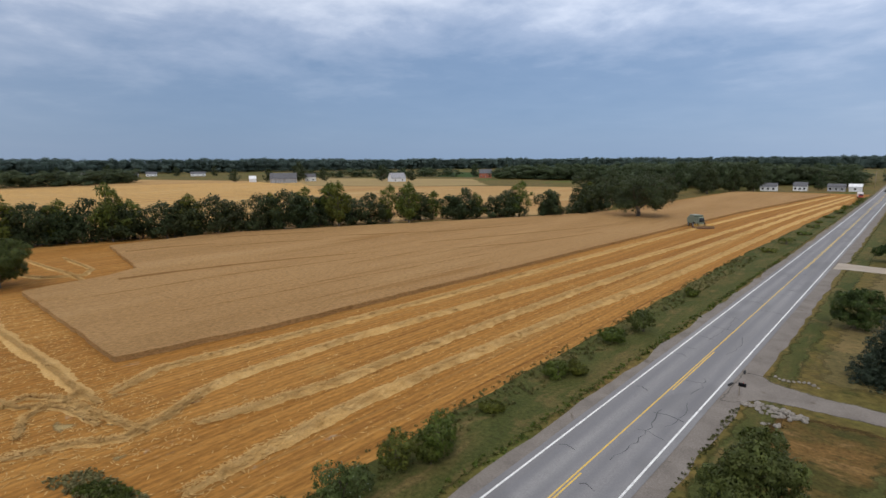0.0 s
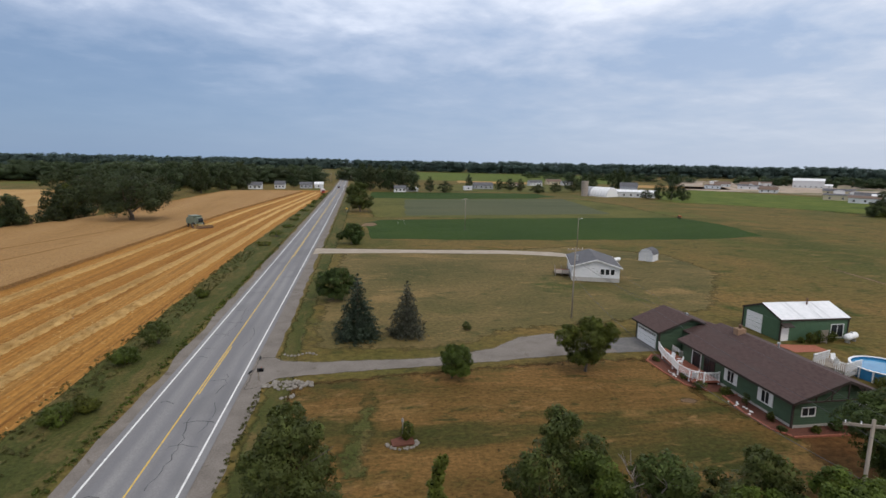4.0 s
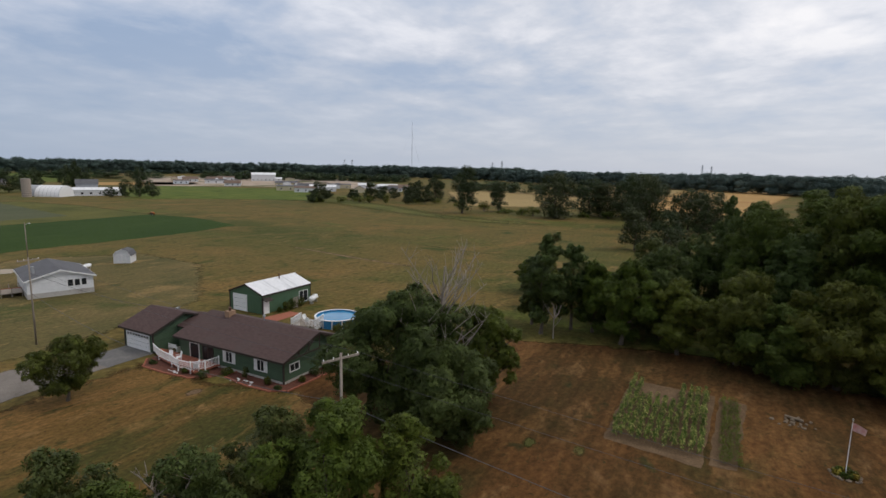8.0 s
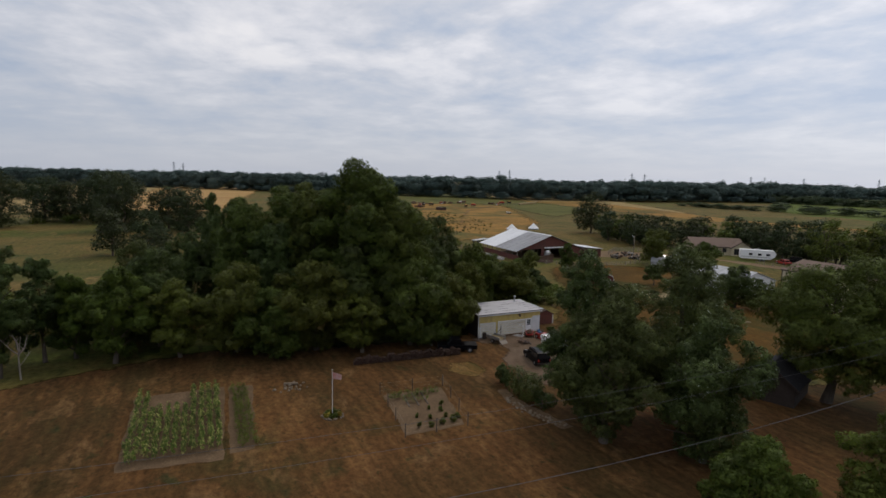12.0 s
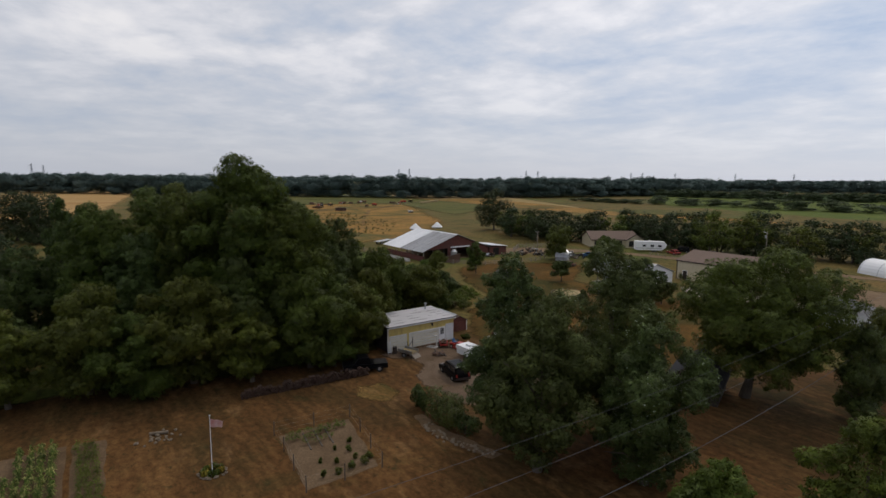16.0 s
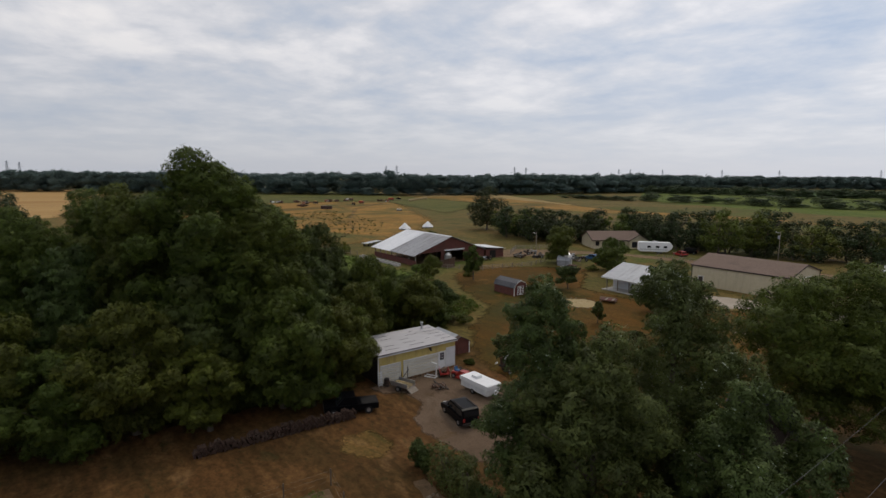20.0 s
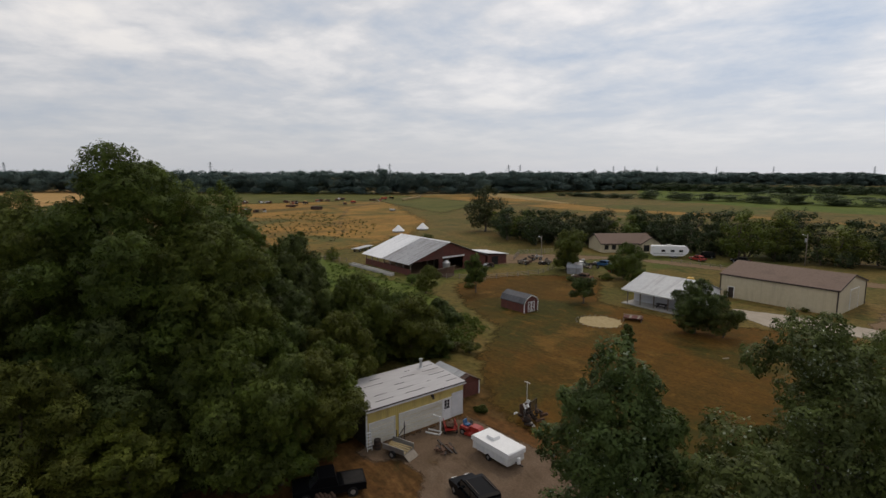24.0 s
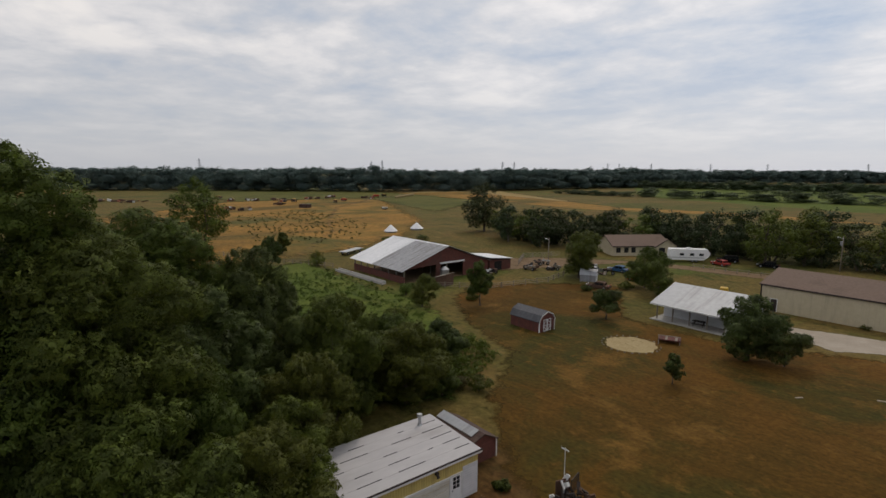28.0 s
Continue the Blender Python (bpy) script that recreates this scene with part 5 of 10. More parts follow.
def bush(x, y, radius, height, seed, mat=None, count=900, size=0.22, label="round dark green shrub", name="shrub", group=""):
    rnd = random.Random(seed)
    lobes = [(rnd.uniform(-0.5, 0.5) * radius, rnd.uniform(-0.5, 0.5) * radius, height * rnd.uniform(0.3, 0.65), radius * rnd.uniform(0.4, 0.6), radius * rnd.uniform(0.4, 0.6), height * rnd.uniform(0.28, 0.4)) for _ in range(7)]
    ob = new(name, leaf_cloud(name, lobes, int(count * 1.3), size * (0.95 if size < 0.3 else 0.7), (mat or LEAF) if size < 0.3 else FAR_KIND.get(mat or LEAF, mat), seed, core=0.76, level=1))
    ob.matrix_world = pose(x, y, 0)
    stem = part("stem", Shape().rod((0, 0, -0.1), (0, 0, height * 0.6), radius * 0.08, radius * 0.04, 6).rod((0, 0, 0), (radius * 0.3, 0.1, height * 0.6), radius * 0.05, radius * 0.02, 6), BARK, ob)
    return tagged(ob, label, "shrub", group)


def woodland(name, line, depth, height, spacing, size, per, seed, mat, label):
    """Woods too far off to count: crowns on slim stems, in one mesh."""
    rnd, lobes = random.Random(seed), []
    for (ax, ay), (bx, by) in zip(line, line[1:]):
        d = math.hypot(bx - ax, by - ay)
        nx, ny = (by - ay) / d, -(bx - ax) / d
        rows = max(1, int(depth / spacing))
        steps = max(1, int(d / spacing * 1.3))
        for k in range(steps):
            for j in range(rows):
                t = (k + rnd.uniform(-0.3, 1.3)) / steps
                o = (j + rnd.uniform(-0.4, 0.9)) * depth / rows
                x, y = ax + (bx - ax) * t + nx * o, ay + (by - ay) * t + ny * o
                h = height * rnd.uniform(0.88 if depth >= 50 and height > 22 else 0.62, 1.02) * (1 + 0.14 * noise.noise((x * 0.012, y * 0.012, seed)) + 0.10 * noise.noise((x * 0.05, y * 0.05, seed)))
                for low, share, wide in ((0.88, 0.12, 0.52), (0.80, 0.17, 0.66), (0.56, 0.26, 0.80), (0.48, 0.26, 0.80), (0.2, 0.22, 0.85)):
                    r = spacing * wide * rnd.uniform(0.8, 1.2)
                    lobes.append((x + rnd.uniform(-0.5, 0.5) * spacing, y + rnd.uniform(-0.5, 0.5) * spacing, h * low * (rnd.uniform(0.78, 1.15) if low < 0.7 else rnd.uniform(0.9, 1.0)), r, r, h * share * rnd.uniform(0.8, 1.15)))
    me = leaf_cloud(name, lobes, len(lobes) * per, size, mat, seed, 0.5, 0.05, 12, 0.80, 1, False)
    ob = new(name, me)
    return tagged(ob, label, "woods", kind="stuff")


# far woods along the horizon, ring by ring (bearing clockwise from the road's line)
FAR_WOODS = [
    ([(-95, 1250), (-80, 1250), (-62, 1300), (-45, 1500), (-30, 1550), (-14, 1500), (-2, 1600)], 31, 60),
    ([(0.5, 1600), (12, 1350), (25, 1300), (40, 1400), (52, 1350), (62, 1300), (72, 1150)], 30, 60),
    ([(70, 1050), (82, 950), (92, 820), (102, 720), (111, 680), (120, 640), (130, 660), (140, 760), (150, 940)], 26, 50),
    ([(144, 1100), (154, 1200), (165, 1300), (180, 1300), (200, 1300), (220, 1300)], 25, 50),
]
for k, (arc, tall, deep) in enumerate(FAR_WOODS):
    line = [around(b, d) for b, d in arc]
    woodland("woods", line, deep, tall, 14, 2.0, 13, 100 + k, HAZY_WOOD_LEAF, "distant green woods along the horizon, tinted with painted haze")
woodland("woods", [around(b, 1620) for b in range(-100, 261, 20)], 20, 27, 17, 2.6, 6, 120, HAZY_WOOD_LEAF, "distant green woods along the horizon, tinted with painted haze")
for k, (arc, tall, deep, sp) in enumerate([
    ([(-88, 640), (-78, 660), (-73, 720)], 16, 30, 10), ([(-58, 760), (-48, 800), (-40, 760)], 14, 14, 9), ([(-34, 720), (-22, 640), (-12, 620), (-5, 640)], 20, 60, 11),
    ([(-25, 480), (-18, 510), (-12.5, 580)], 22, 50, 10), ([(-10.5, 600), (-6, 590), (-4.4, 580)], 18, 40, 10), ([(0.6, 700), (3, 640), (6, 640)], 18, 40, 10),
    ([(18, 900), (26, 900), (34, 880)], 14, 20, 11), ([(38, 900), (48, 900), (58, 860)], 15, 24, 10),
    ([(139, 580), (145, 530)], 5, 5, 6), ([(146, 540), (152, 520), (160, 500), (172, 510)], 9, 12, 11), ([(134, 860), (145, 800), (158, 760), (172, 750)], 12, 22, 9),
    ([(65, 600), (72, 540), (78, 500)], 13, 14, 9),
]):
    woodland("tree_belt", [around(b, d) for b, d in arc], deep, tall, sp, 1.1, 22, 200 + k, BELT_LEAF, "belt of green trees between the fields")

HEDGE = [(-182, 14), (-178, 32), (-174, 45), (-171, 57), (-164, 70), (-160, 84), (-158, 96), (-156, 108), (-151, 122), (-139, 150), (-126, 167), (-113, 184), (-106, 204), (-104, 228)]
row = [tree(-179, 30, 12.0, 6.6, 301, LEAF_DARK, 2800, 0.8, 0.0, "round", 20, group="field hedgerow", label="rounded dark green hedgerow tree at the field edge"),
       tree(-168, 66, 11.0, 6.4, 302, LEAF_DARK, 2800, 0.8, 0.0, "round", 20, group="field hedgerow", label="dense dark green hedgerow tree at the field edge"),
       tree(-158, 114, 15, 5.6, 303, LEAF, 2600, 0.8, 0.4, "tall", 18, group="field hedgerow", label="tall open hedgerow tree at the field edge"),
       tree(-134, 158, 8.5, 6.0, 304, LEAF_DARK, 2600, 0.72, 0.0, "round", 14, group="field hedgerow", label="low bushy hedgerow tree at the field edge")]
rnd = random.Random(7)
for k, first in enumerate(row):
    spots = []
    for j in range(15):
        i = (j * 4 + k + rnd.uniform(-0.6, 0.6)) * (len(HEDGE) - 1) / 60
        i = min(max(i, 0), len(HEDGE) - 1.01)
        if 6.0 < i < 6.3:
            continue
        a, b = HEDGE[int(i)], HEDGE[min(len(HEDGE) - 1, int(i) + 1)]
        f = i - int(i)
        spots.append((a[0] + (b[0] - a[0]) * f + rnd.uniform(-5, 2.5), a[1] + (b[1] - a[1]) * f + rnd.uniform(-2, 2)))
    copies(first, spots, 50 + k, 0.75, 1.08, (0.8, 1.1))
stand(row[2], (15, 5.6), [(-148.6, 111, 16, 5.4), (-136.5, 133, 15.4, 5.6)])
for k in range(46):
    i = k / 45 * (len(HEDGE) - 1.01)
    if 6.0 < i < 6.3:
        continue
    a, b = HEDGE[int(i)], HEDGE[int(i) + 1]
    f = i - int(i)
    bush(a[0] + (b[0] - a[0]) * f + rnd.uniform(-2, 1.5), a[1] + (b[1] - a[1]) * f + rnd.uniform(-1.5, 1.5), rnd.uniform(2.6, 3.8), rnd.uniform(3.2, 5.6), 720 + k, LEAF_DARK, 520, 0.55, "dense dark green bush in the field hedgerow", "hedge_bush", "hedgerow bushes")
tree(-82, 206, 15.8, 12.4, 311, LEAF_DARK, 11000, 0.62, 3.2, "broad", 40, 0.9, 10, label="broad spreading dark oak alone in the wheat field")
copies(tree(-96, 262, 13, 7.5, 312, LEAF_DARK, 3000, 0.9, 0.4, "round", 20, group="trees by the village", label="full green tree at the end of the field"),
       [(-108, 250), (-118, 262), (-104, 300), (-122, 280), (-132, 296), (-126, 300), (-112, 232), (-108, 216)], 61, 0.9, 1.25)

yard = tree(*around(-60.2, 628), 15, 7.0, 315, LEAF_DARK, 1300, 1.2, 0.5, "round", 20, group="distant farm trees", label="full green tree beside the distant farm buildings")
copies(yard, [around(b, d) for b, d in ((-57.2, 628), (-54.6, 630), (-63.4, 640), (-48.6, 618), (-45.4, 612), (-38.6, 730), (-36.3, 726), (-35.2, 738), (-74.2, 960), (-68.6, 950), (-65.2, 930), (-78.0, 960),
                                         (-4.6, 505), (-6.8, 478), (-12.0, 452), (-13.4, 440), (-15.0, 430))], 62, 0.85, 1.35)
for x, y, h, r in ((1.5, 440, 22, 7.6), (9, 437, 21, 8.4), (25, 432, 21, 8.5), (35, 429, 20.5, 7.8), (4, 466, 21, 8), (18, 458, 21, 8), (43, 426, 12, 5.5), (56, 422, 12.4, 4.4), (67, 418, 9.3, 6.9), (102, 491, 13.6, 3.9), (124, 465, 10, 4.8), (134, 462, 10.6, 6.8), (137, 442, 11, 4.7),
                   (145, 420, 7.3, 7.3), (166, 436, 8.4, 6), (188, 449, 15.6, 9), (200, 456, 13, 7), (212, 465, 18, 7.4), (243, 483, 20, 6.8), (250, 482, 23, 6.8), (246, 457, 18.5, 6.5), (219.5, 347.5, 20.4, 7.8), (211, 350, 12, 4.3), (226, 344, 9, 5.5), (205, 355, 7, 5),
                   (-118, 352, 20, 9), (-128, 338, 18, 9), (-106, 380, 20, 9), (-96, 404, 19, 8.5), (-140, 318, 18, 9), (-112, 396, 22, 9), (-88, 424, 17, 7)):
    copy_thing(yard, Matrix.LocRotScale((x, y, 0), Euler((0, 0, x * 0.7 + y)), (r / 7.0, r / 7.0, h / 15)))

# big tree and shrubs between the green house and the drone's start
tree(39.4, 24.9, 12.3, 6.2, 321, LEAF_DARK, 24000, 0.40, 0.3, "round", 40, 0.42, label="wide dark green tree beside the utility pole")
tree(38.0, 17.4, 8.6, 4.6, 336, LEAF_DARK, 11000, 0.38, 0.2, "round", 22, 0.3, label="low dark green tree at the foot of the dead tree")
tree(46.6, 19.0, 9.4, 3.7, 322, LEAF_WARM, 9000, 0.38, 0.3, "round", 18, 0.25, label="yellow-green leafy tree behind the dark tree")
tree(20.4, 17.0, 10.4, 3.7, 323, LEAF_WARM, 14000, 0.29, 0.3, "broad", 26, 0.2, label="bright yellow-green young tree in the lawn")
tree(23.4, 13.8, 9.2, 2.9, 324, LEAF_WARM, 9000, 0.29, 0.3, "broad", 18, 0.18, label="slim bright yellow-green tree in the lawn")
tree(20.6, 21.6, 9.2, 3.4, 325, LEAF_DARK, 9000, 0.30, 0.2, "broad", 20, 0.18, label="low dark green tree by the lawn")
tree(16.4, 22.6, 8.5, 3.4, 326, LEAF_DARK, 9000, 0.29, 0.2, "broad", 20, 0.14, label="dark green small tree in the lawn")
tree(10.9, 25.9, 9.1, 3.5, 327, LEAF_DARK, 9000, 0.29, 0.2, "broad", 20, 0.14, label="dark green small tree in the lawn")
tree(12.9, 22.6, 8.4, 2.6, 337, LEAF, 6000, 0.28, 0.2, "broad", 14, 0.12, label="mid-green young tree in the lawn")
tree(3.8, 22.8, 9.2, 1.1, 334, LEAF_WARM, 3500, 0.27, 0.3, "tall", 10, 0.12, label="slim yellow-green tree in the lawn")
tree(-4.4, 28.5, 8.7, 4.0, 328, LEAF_DARK, 12000, 0.30, 0.3, "broad", 24, 0.18, label="dark green tree beside the road")
tree(25.6, 53.5, 6.3, 3.5, 329, LEAF, 9000, 0.30, 0.9, "round", 18, 0.16, label="round green tree beside the driveway")
tree(10.0, 53.3, 3.7, 2.3, 330, LEAF, 4200, 0.28, 0.7, "round", 12, 0.1, label="small round tree beside the driveway")
tree(-4.3, 88.2, 5.6, 3.2, 331, LEAF_DARK, 8000, 0.3, 0.0, "round", 24, 0.1, label="round dark shrub-like tree by the road")
tree(0.4, 250, 14.0, 6.2, 332, LEAF_DARK, 9000, 0.55, 0.2, "round", 30, 0.3, label="full green tree beside the road")
tree(-2.2, 150, 6.0, 3.6, 333, LEAF_DARK, 6000, 0.4, 0.0, "round", 24, 0.1, label="bushy tree beside the road and second drive")
tree(-123, 15.5, 8.6, 6.4, 335, LEAF_DARK, 6000, 0.55, 0.1, "round", 18, 0.2, label="dense dark thicket tree in the wheat field corner")


def dead_tree(x, y, height, spread, seed, label, limbs=14):
    rnd, ob = random.Random(seed), thing("dead_tree", x, y, 0, 0, label, "tree")
    part("trunk", Shape().rod((0, 0, -0.1), (0.2, 0.1, height * 0.45), height * 0.018, height * 0.011, 7).rod((0.2, 0.1, height * 0.45), (0.3, -0.2, height * 0.86), height * 0.011, height * 0.004, 6), DEAD_WOOD, ob)
    for k in range(limbs):
        z = height * rnd.uniform(0.25, 0.7)
        a, d = rnd.uniform(0, math.tau), spread * rnd.uniform(0.5, 1.0)
        m = Vector((d * 0.45 * math.cos(a), d * 0.45 * math.sin(a), z + height * 0.12))
        q = Vector((d * math.cos(a + 0.25), d * math.sin(a + 0.25), min(height, z + height * rnd.uniform(0.2, 0.36))))
        sh = Shape().rod((0.2, 0.1, z), m, 0.07, 0.05, 5, False).rod(m, q, 0.05, 0.018, 5, False)
        for j in range(5):
            p = m.lerp(q, rnd.uniform(0.1, 0.95))
            e = p + Vector((rnd.uniform(-1, 1), rnd.uniform(-1, 1), rnd.uniform(0.4, 1.6))) * spread * 0.22
            sh.rod(p, e, 0.025, 0.008, 4, False)
        part("limb", sh, DEAD_WOOD, ob)
    return ob


dead_tree(40.6, 21.0, 16.6, 4.8, 41, "bare grey dead tree rising out of the dark tree", 40)
dead_tree(15.6, 23.0, 8.2, 2.4, 42, "bare grey dead sapling among the shrubs", 12)
dead_tree(69.4, 18.6, 5.6, 1.8, 43, "bare forked dead trunk at the edge of the grove", 6)

# the grove behind the lawn
grove_top = tree(74.0, -20.4, 25.6, 6.6, 341, LEAF, 22000, 0.44, 4, "round", 62, 0.5, group="grove", label="very tall green cottonwood in the grove")
stand(grove_top, (25.6, 6.6), [(72.4, -25.2, 20.6, 5.2), (79.6, -14.8, 22.0, 5.2), (88.0, -12.8, 21.3, 6.0), (87.0, -30.4, 20.0, 5.8), (84.0, -5.8, 19.6, 4.6)])
grove_dark = tree(72.0, -20.6, 15.2, 5.4, 342, LEAF_DARK, 13500, 0.43, 0.5, "round", 34, 0.36, group="grove", label="dense dark green tree in the grove")
stand(grove_dark, (15.2, 5.4), [(91.0, -4.4, 18.6, 4.8), (79.5, -32.5, 14.6, 5.2), (91.5, 2.0, 13.8, 4.6), (77.0, 5.5, 13.0, 4.8), (79.0, -10.0, 16.0, 5.4), (95.0, -19.0, 18.0, 5.6), (86.0, -38.4, 16.2, 4.6), (101.0, 10.0, 11.5, 4.6)])
grove_front = tree(68.4, -13.2, 11.8, 5.4, 343, LEAF, 14000, 0.40, 0.1, "round", 36, 0.34, group="grove", label="rounded green tree with hanging boughs in the grove")
stand(grove_front, (11.8, 5.4), [(66.0, -25.6, 11.8, 5.2), (71.2, -3.6, 11.4, 5.0), (66.4, -31.4, 9.2, 4.0), (67.4, -8.0, 8.8, 4.2), (74.6, -38.0, 9.6, 3.8), (81.5, -43.6, 11.4, 4.2), (73.5, -29.5, 12.4, 4.6), (80.6, -50.8, 8.2, 3.8), (82, 10, 9.6, 4.4)])
grove_warm = tree(71.8, 10.0, 11.6, 4.2, 344, LEAF_WARM, 9500, 0.42, 0.2, "round", 26, 0.28, group="grove", label="yellow-green tree at the edge of the grove")
stand(grove_warm, (11.6, 4.2), [(71.4, 3.0, 9.6, 4.0), (65.2, -18.6, 8.2, 3.7), (69.4, -9.4, 9.0, 3.6), (75.4, 14.6, 10.4, 3.4), (82.0, 17.0, 8.4, 3.4), (86.0, 24.0, 7.6, 3.4), (71.0, -34.4, 8.6, 3.4), (94.0, 30.0, 7.4, 3.6), (64.6, -28.2, 6.4, 2.8)])
grove_slim = tree(70.6, 20.8, 14.4, 3.3, 345, LEAF_DARK, 8500, 0.42, 0.8, "tall", 26, 0.26, group="grove", label="upright dark tree at the end of the grove")
stand(grove_slim, (14.4, 3.3), [(75.0, 17.6, 12.4, 3.1), (109.6, -1.6, 19.0, 2.6), (128, -1, 12.0, 3.2), (74.4, 23.4, 9.6, 2.8)])

# silver maples and the others by the gravel yard
tree(39.4, -34.0, 16.4, 4.2, 351, LEAF_SILVER, 26000, 0.26, 0.1, "round", 44, 0.45, label="tall silver maple with pale leaf undersides")
tree(34.8, -40.8, 17.4, 5.0, 352, LEAF_SILVER, 30000, 0.26, 0.1, "round", 48, 0.45, label="tall silver maple with pale leaf undersides")
tree(34.2, -31.8, 13.9, 4.5, 358, LEAF_DARK, 26000, 0.27, 0.1, "round", 46, 0.35, label="dense dark green tree in front of the silver maples")
tree(28.4, -37.2, 12.2, 4.2, 359, LEAF_SILVER, 26000, 0.26, 0.1, "round", 40, 0.3, label="low spreading silver maple with pale leaf undersides")
tree(32.0, -60.4, 15.8, 7.4, 353, LEAF, 30000, 0.32, 2.6, "broad", 56, 0.5, label="broad green tree with an open shaded trunk")
tree(20.8, -31.7, 6.8, 3.2, 354, LEAF_WARM, 15000, 0.25, 0.2, "round", 30, 0.2, label="bright green rounded tree near the maples")
tree(15.4, -37.7, 10.4, 3.2, 355, LEAF_WARM, 14000, 0.26, 0.3, "round", 28, 0.2, label="bright green rounded tree beside the lawn")
tree(12.4, -43.0, 10.6, 2.8, 361, LEAF, 10000, 0.27, 0.3, "round", 22, 0.2, label="mid-green rounded tree beside the lawn")
tree(9.8, -32.2, 9.8, 2.6, 362, LEAF, 10000, 0.26, 0.3, "round", 22, 0.2, label="mid-green rounded tree beside the lawn")
tree(23.0, -62.6, 9.6, 3.8, 363, LEAF_DARK, 9000, 0.30, 0.2, "round", 18, 0.2, label="dense dark green bushy tree behind the broad tree")
tree(24.5, -76.0, 9.0, 5.0, 357, LEAF, 7000, 0.40, 0.8, "round", 16, 0.22, label="green tree behind the hidden house")

# right-hand tree row in the far meadow
tall = [tree(250, 121, 25, 8.4, 361, LEAF_DARK, 7000, 0.95, 0.3, "tall", 44, 0.5, group="meadow tree row", label="tall ragged tree in the meadow row"),
        tree(253, 72, 22, 12.4, 362, LEAF_DARK, 6000, 0.95, 0.1, "tall", 38, 0.5, group="meadow tree row", label="broad tall tree in the meadow row")]
copies(tall[0], [(275, 110)], 81, 0.62, 0.66)
copies(tall[1], [(281, 62), (290, 44)], 84, 0.9, 1.0)
copies(tall[1], [(278, 52), (268, 38), (230, 26), (240, 12), (225, 5)], 82, 0.75, 0.95)
low = tree(300, 172, 12, 7, 363, LEAF_DARK, 2600, 1.0, 0.4, "round", 12, group="meadow tree row", label="bushy tree in the meadow row")
stand(low, (12, 7), [(319, 192, 14, 9), (313, 215, 10, 7), (310, 239, 7, 5), (296, 251, 6.2, 6.4), (304, 232, 7, 5), (326, 196, 11, 7)])
stand(tall[0], (25, 8.4), [(337, 185, 19.5, 7.4)])
for k, (x, y) in enumerate([(268, 233), (273, 220), (277, 208), (290, 196), (303, 181), (309, 170), (284, 140), (272, 118), (266, 103), (262, 92), (262, 86), (266, 74), (270, 62), (271, 50), (270, 40), (275, 30), (262, 232), (318, 186), (283, 204)]):
    bush(x, y, 3.4 + (k % 3), 2.6 + 1.2 * (k % 4), 620 + k, LEAF, 420, 0.75, "low leafy bush in the meadow tree row", "meadow_bush", "meadow bushes")
copies(low, [(286, 176), (312, 190), (322, 200), (330, 216), (300, 215), (268, 232), (258, 230), (165, 22), (140, 10), (180, 14)], 83, 0.7, 1.1)
tree(197, -62, 20.5, 7.6, 365, LEAF, 7000, 0.7, 3.0, "broad", 34, 0.4, label="tall grey-green tree alone at the pasture edge")
tree(178, -76.5, 6.0, 2.4, 366, LEAF, 2400, 0.5, 0.3, "round", 12, 0.12, label="small rounded tree at the pasture edge")
copies(tree(184, -156, 18.2, 8.6, 364, LEAF_DARK, 7000, 0.8, 0.2, "tall", 34, 0.4, label="tall dark green tree behind the barn"), [], 0)

# shrubs and small trees round the farmyard
tree(65.2, -90.4, 8.2, 3.9, 371, LEAF_DARK, 9000, 0.34, 0.2, "round", 24, 0.22, label="leafy tree in front of the open shed")
tree(61.6, -91.6, 4.2, 2.6, 379, LEAF_DARK, 2600, 0.32, 0.2, "round", 12, 0.1, label="low bushy tree beside the open shed")
tree(67.0, -76.2, 3.5, 1.3, 372, LEAF_DARK, 1800, 0.25, 0.4, "round", 8, 0.06, label="small young tree in the mown yard")
tree(86.4, -92.0, 4.6, 3.0, 373, LEAF_DARK, 3600, 0.32, 0.8, "broad", 10, 0.14, label="low spreading apple tree in the yard")
tree(104.6, -82.2, 7.6, 2.6, 374, LEAF, 3200, 0.42, 1.5, "tall", 10, 0.12, label="slim green tree before the barn")
farm = tree(109.0, -114.5, 10.2, 5.8, 375, LEAF, 5200, 0.46, 0.6, "round", 14, group="farmyard trees", label="full green tree beside the farm sheds")
copies(farm, [(89.5, -112.5), (95.0, -117.0)], 85, 0.66, 0.78)
copies(farm, [(110, -74)], 87, 0.48, 0.5)
belt = [tree(105.8, -166.5, 12.6, 6.2, 377, LEAF_DARK, 2400, 0.62, 0.1, "cone", 22, group="farm tree belt", label="tall dark green tree in the belt behind the farmhouse"),
        tree(91.0, -162.8, 14.0, 6.6, 378, LEAF, 2800, 0.62, 0.4, "round", 24, group="farm tree belt", label="spreading green tree in the belt behind the farmhouse")]
copies(belt[0], [(159.5, -144), (145, -143), (139, -151), (132, -160), (119.5, -168), (113, -166), (98.5, -170), (92, -172), (84, -178), (60, -181), (146, -152), (120, -176), (112, -175), (138, -158), (154, -150), (72, -184), (78.5, -181), (66, -184), (50, -180), (152, -158), (127, -172)], 88, 0.9, 1.15, (0.78, 0.95))
copies(belt[1], [(152, -147), (136, -166), (125.5, -165.5), (85, -172), (72, -176), (58, -186), (44, -186), (106, -182), (90, -186), (142, -170), (168, -152)], 89, 0.85, 1.1, (0.72, 0.9))
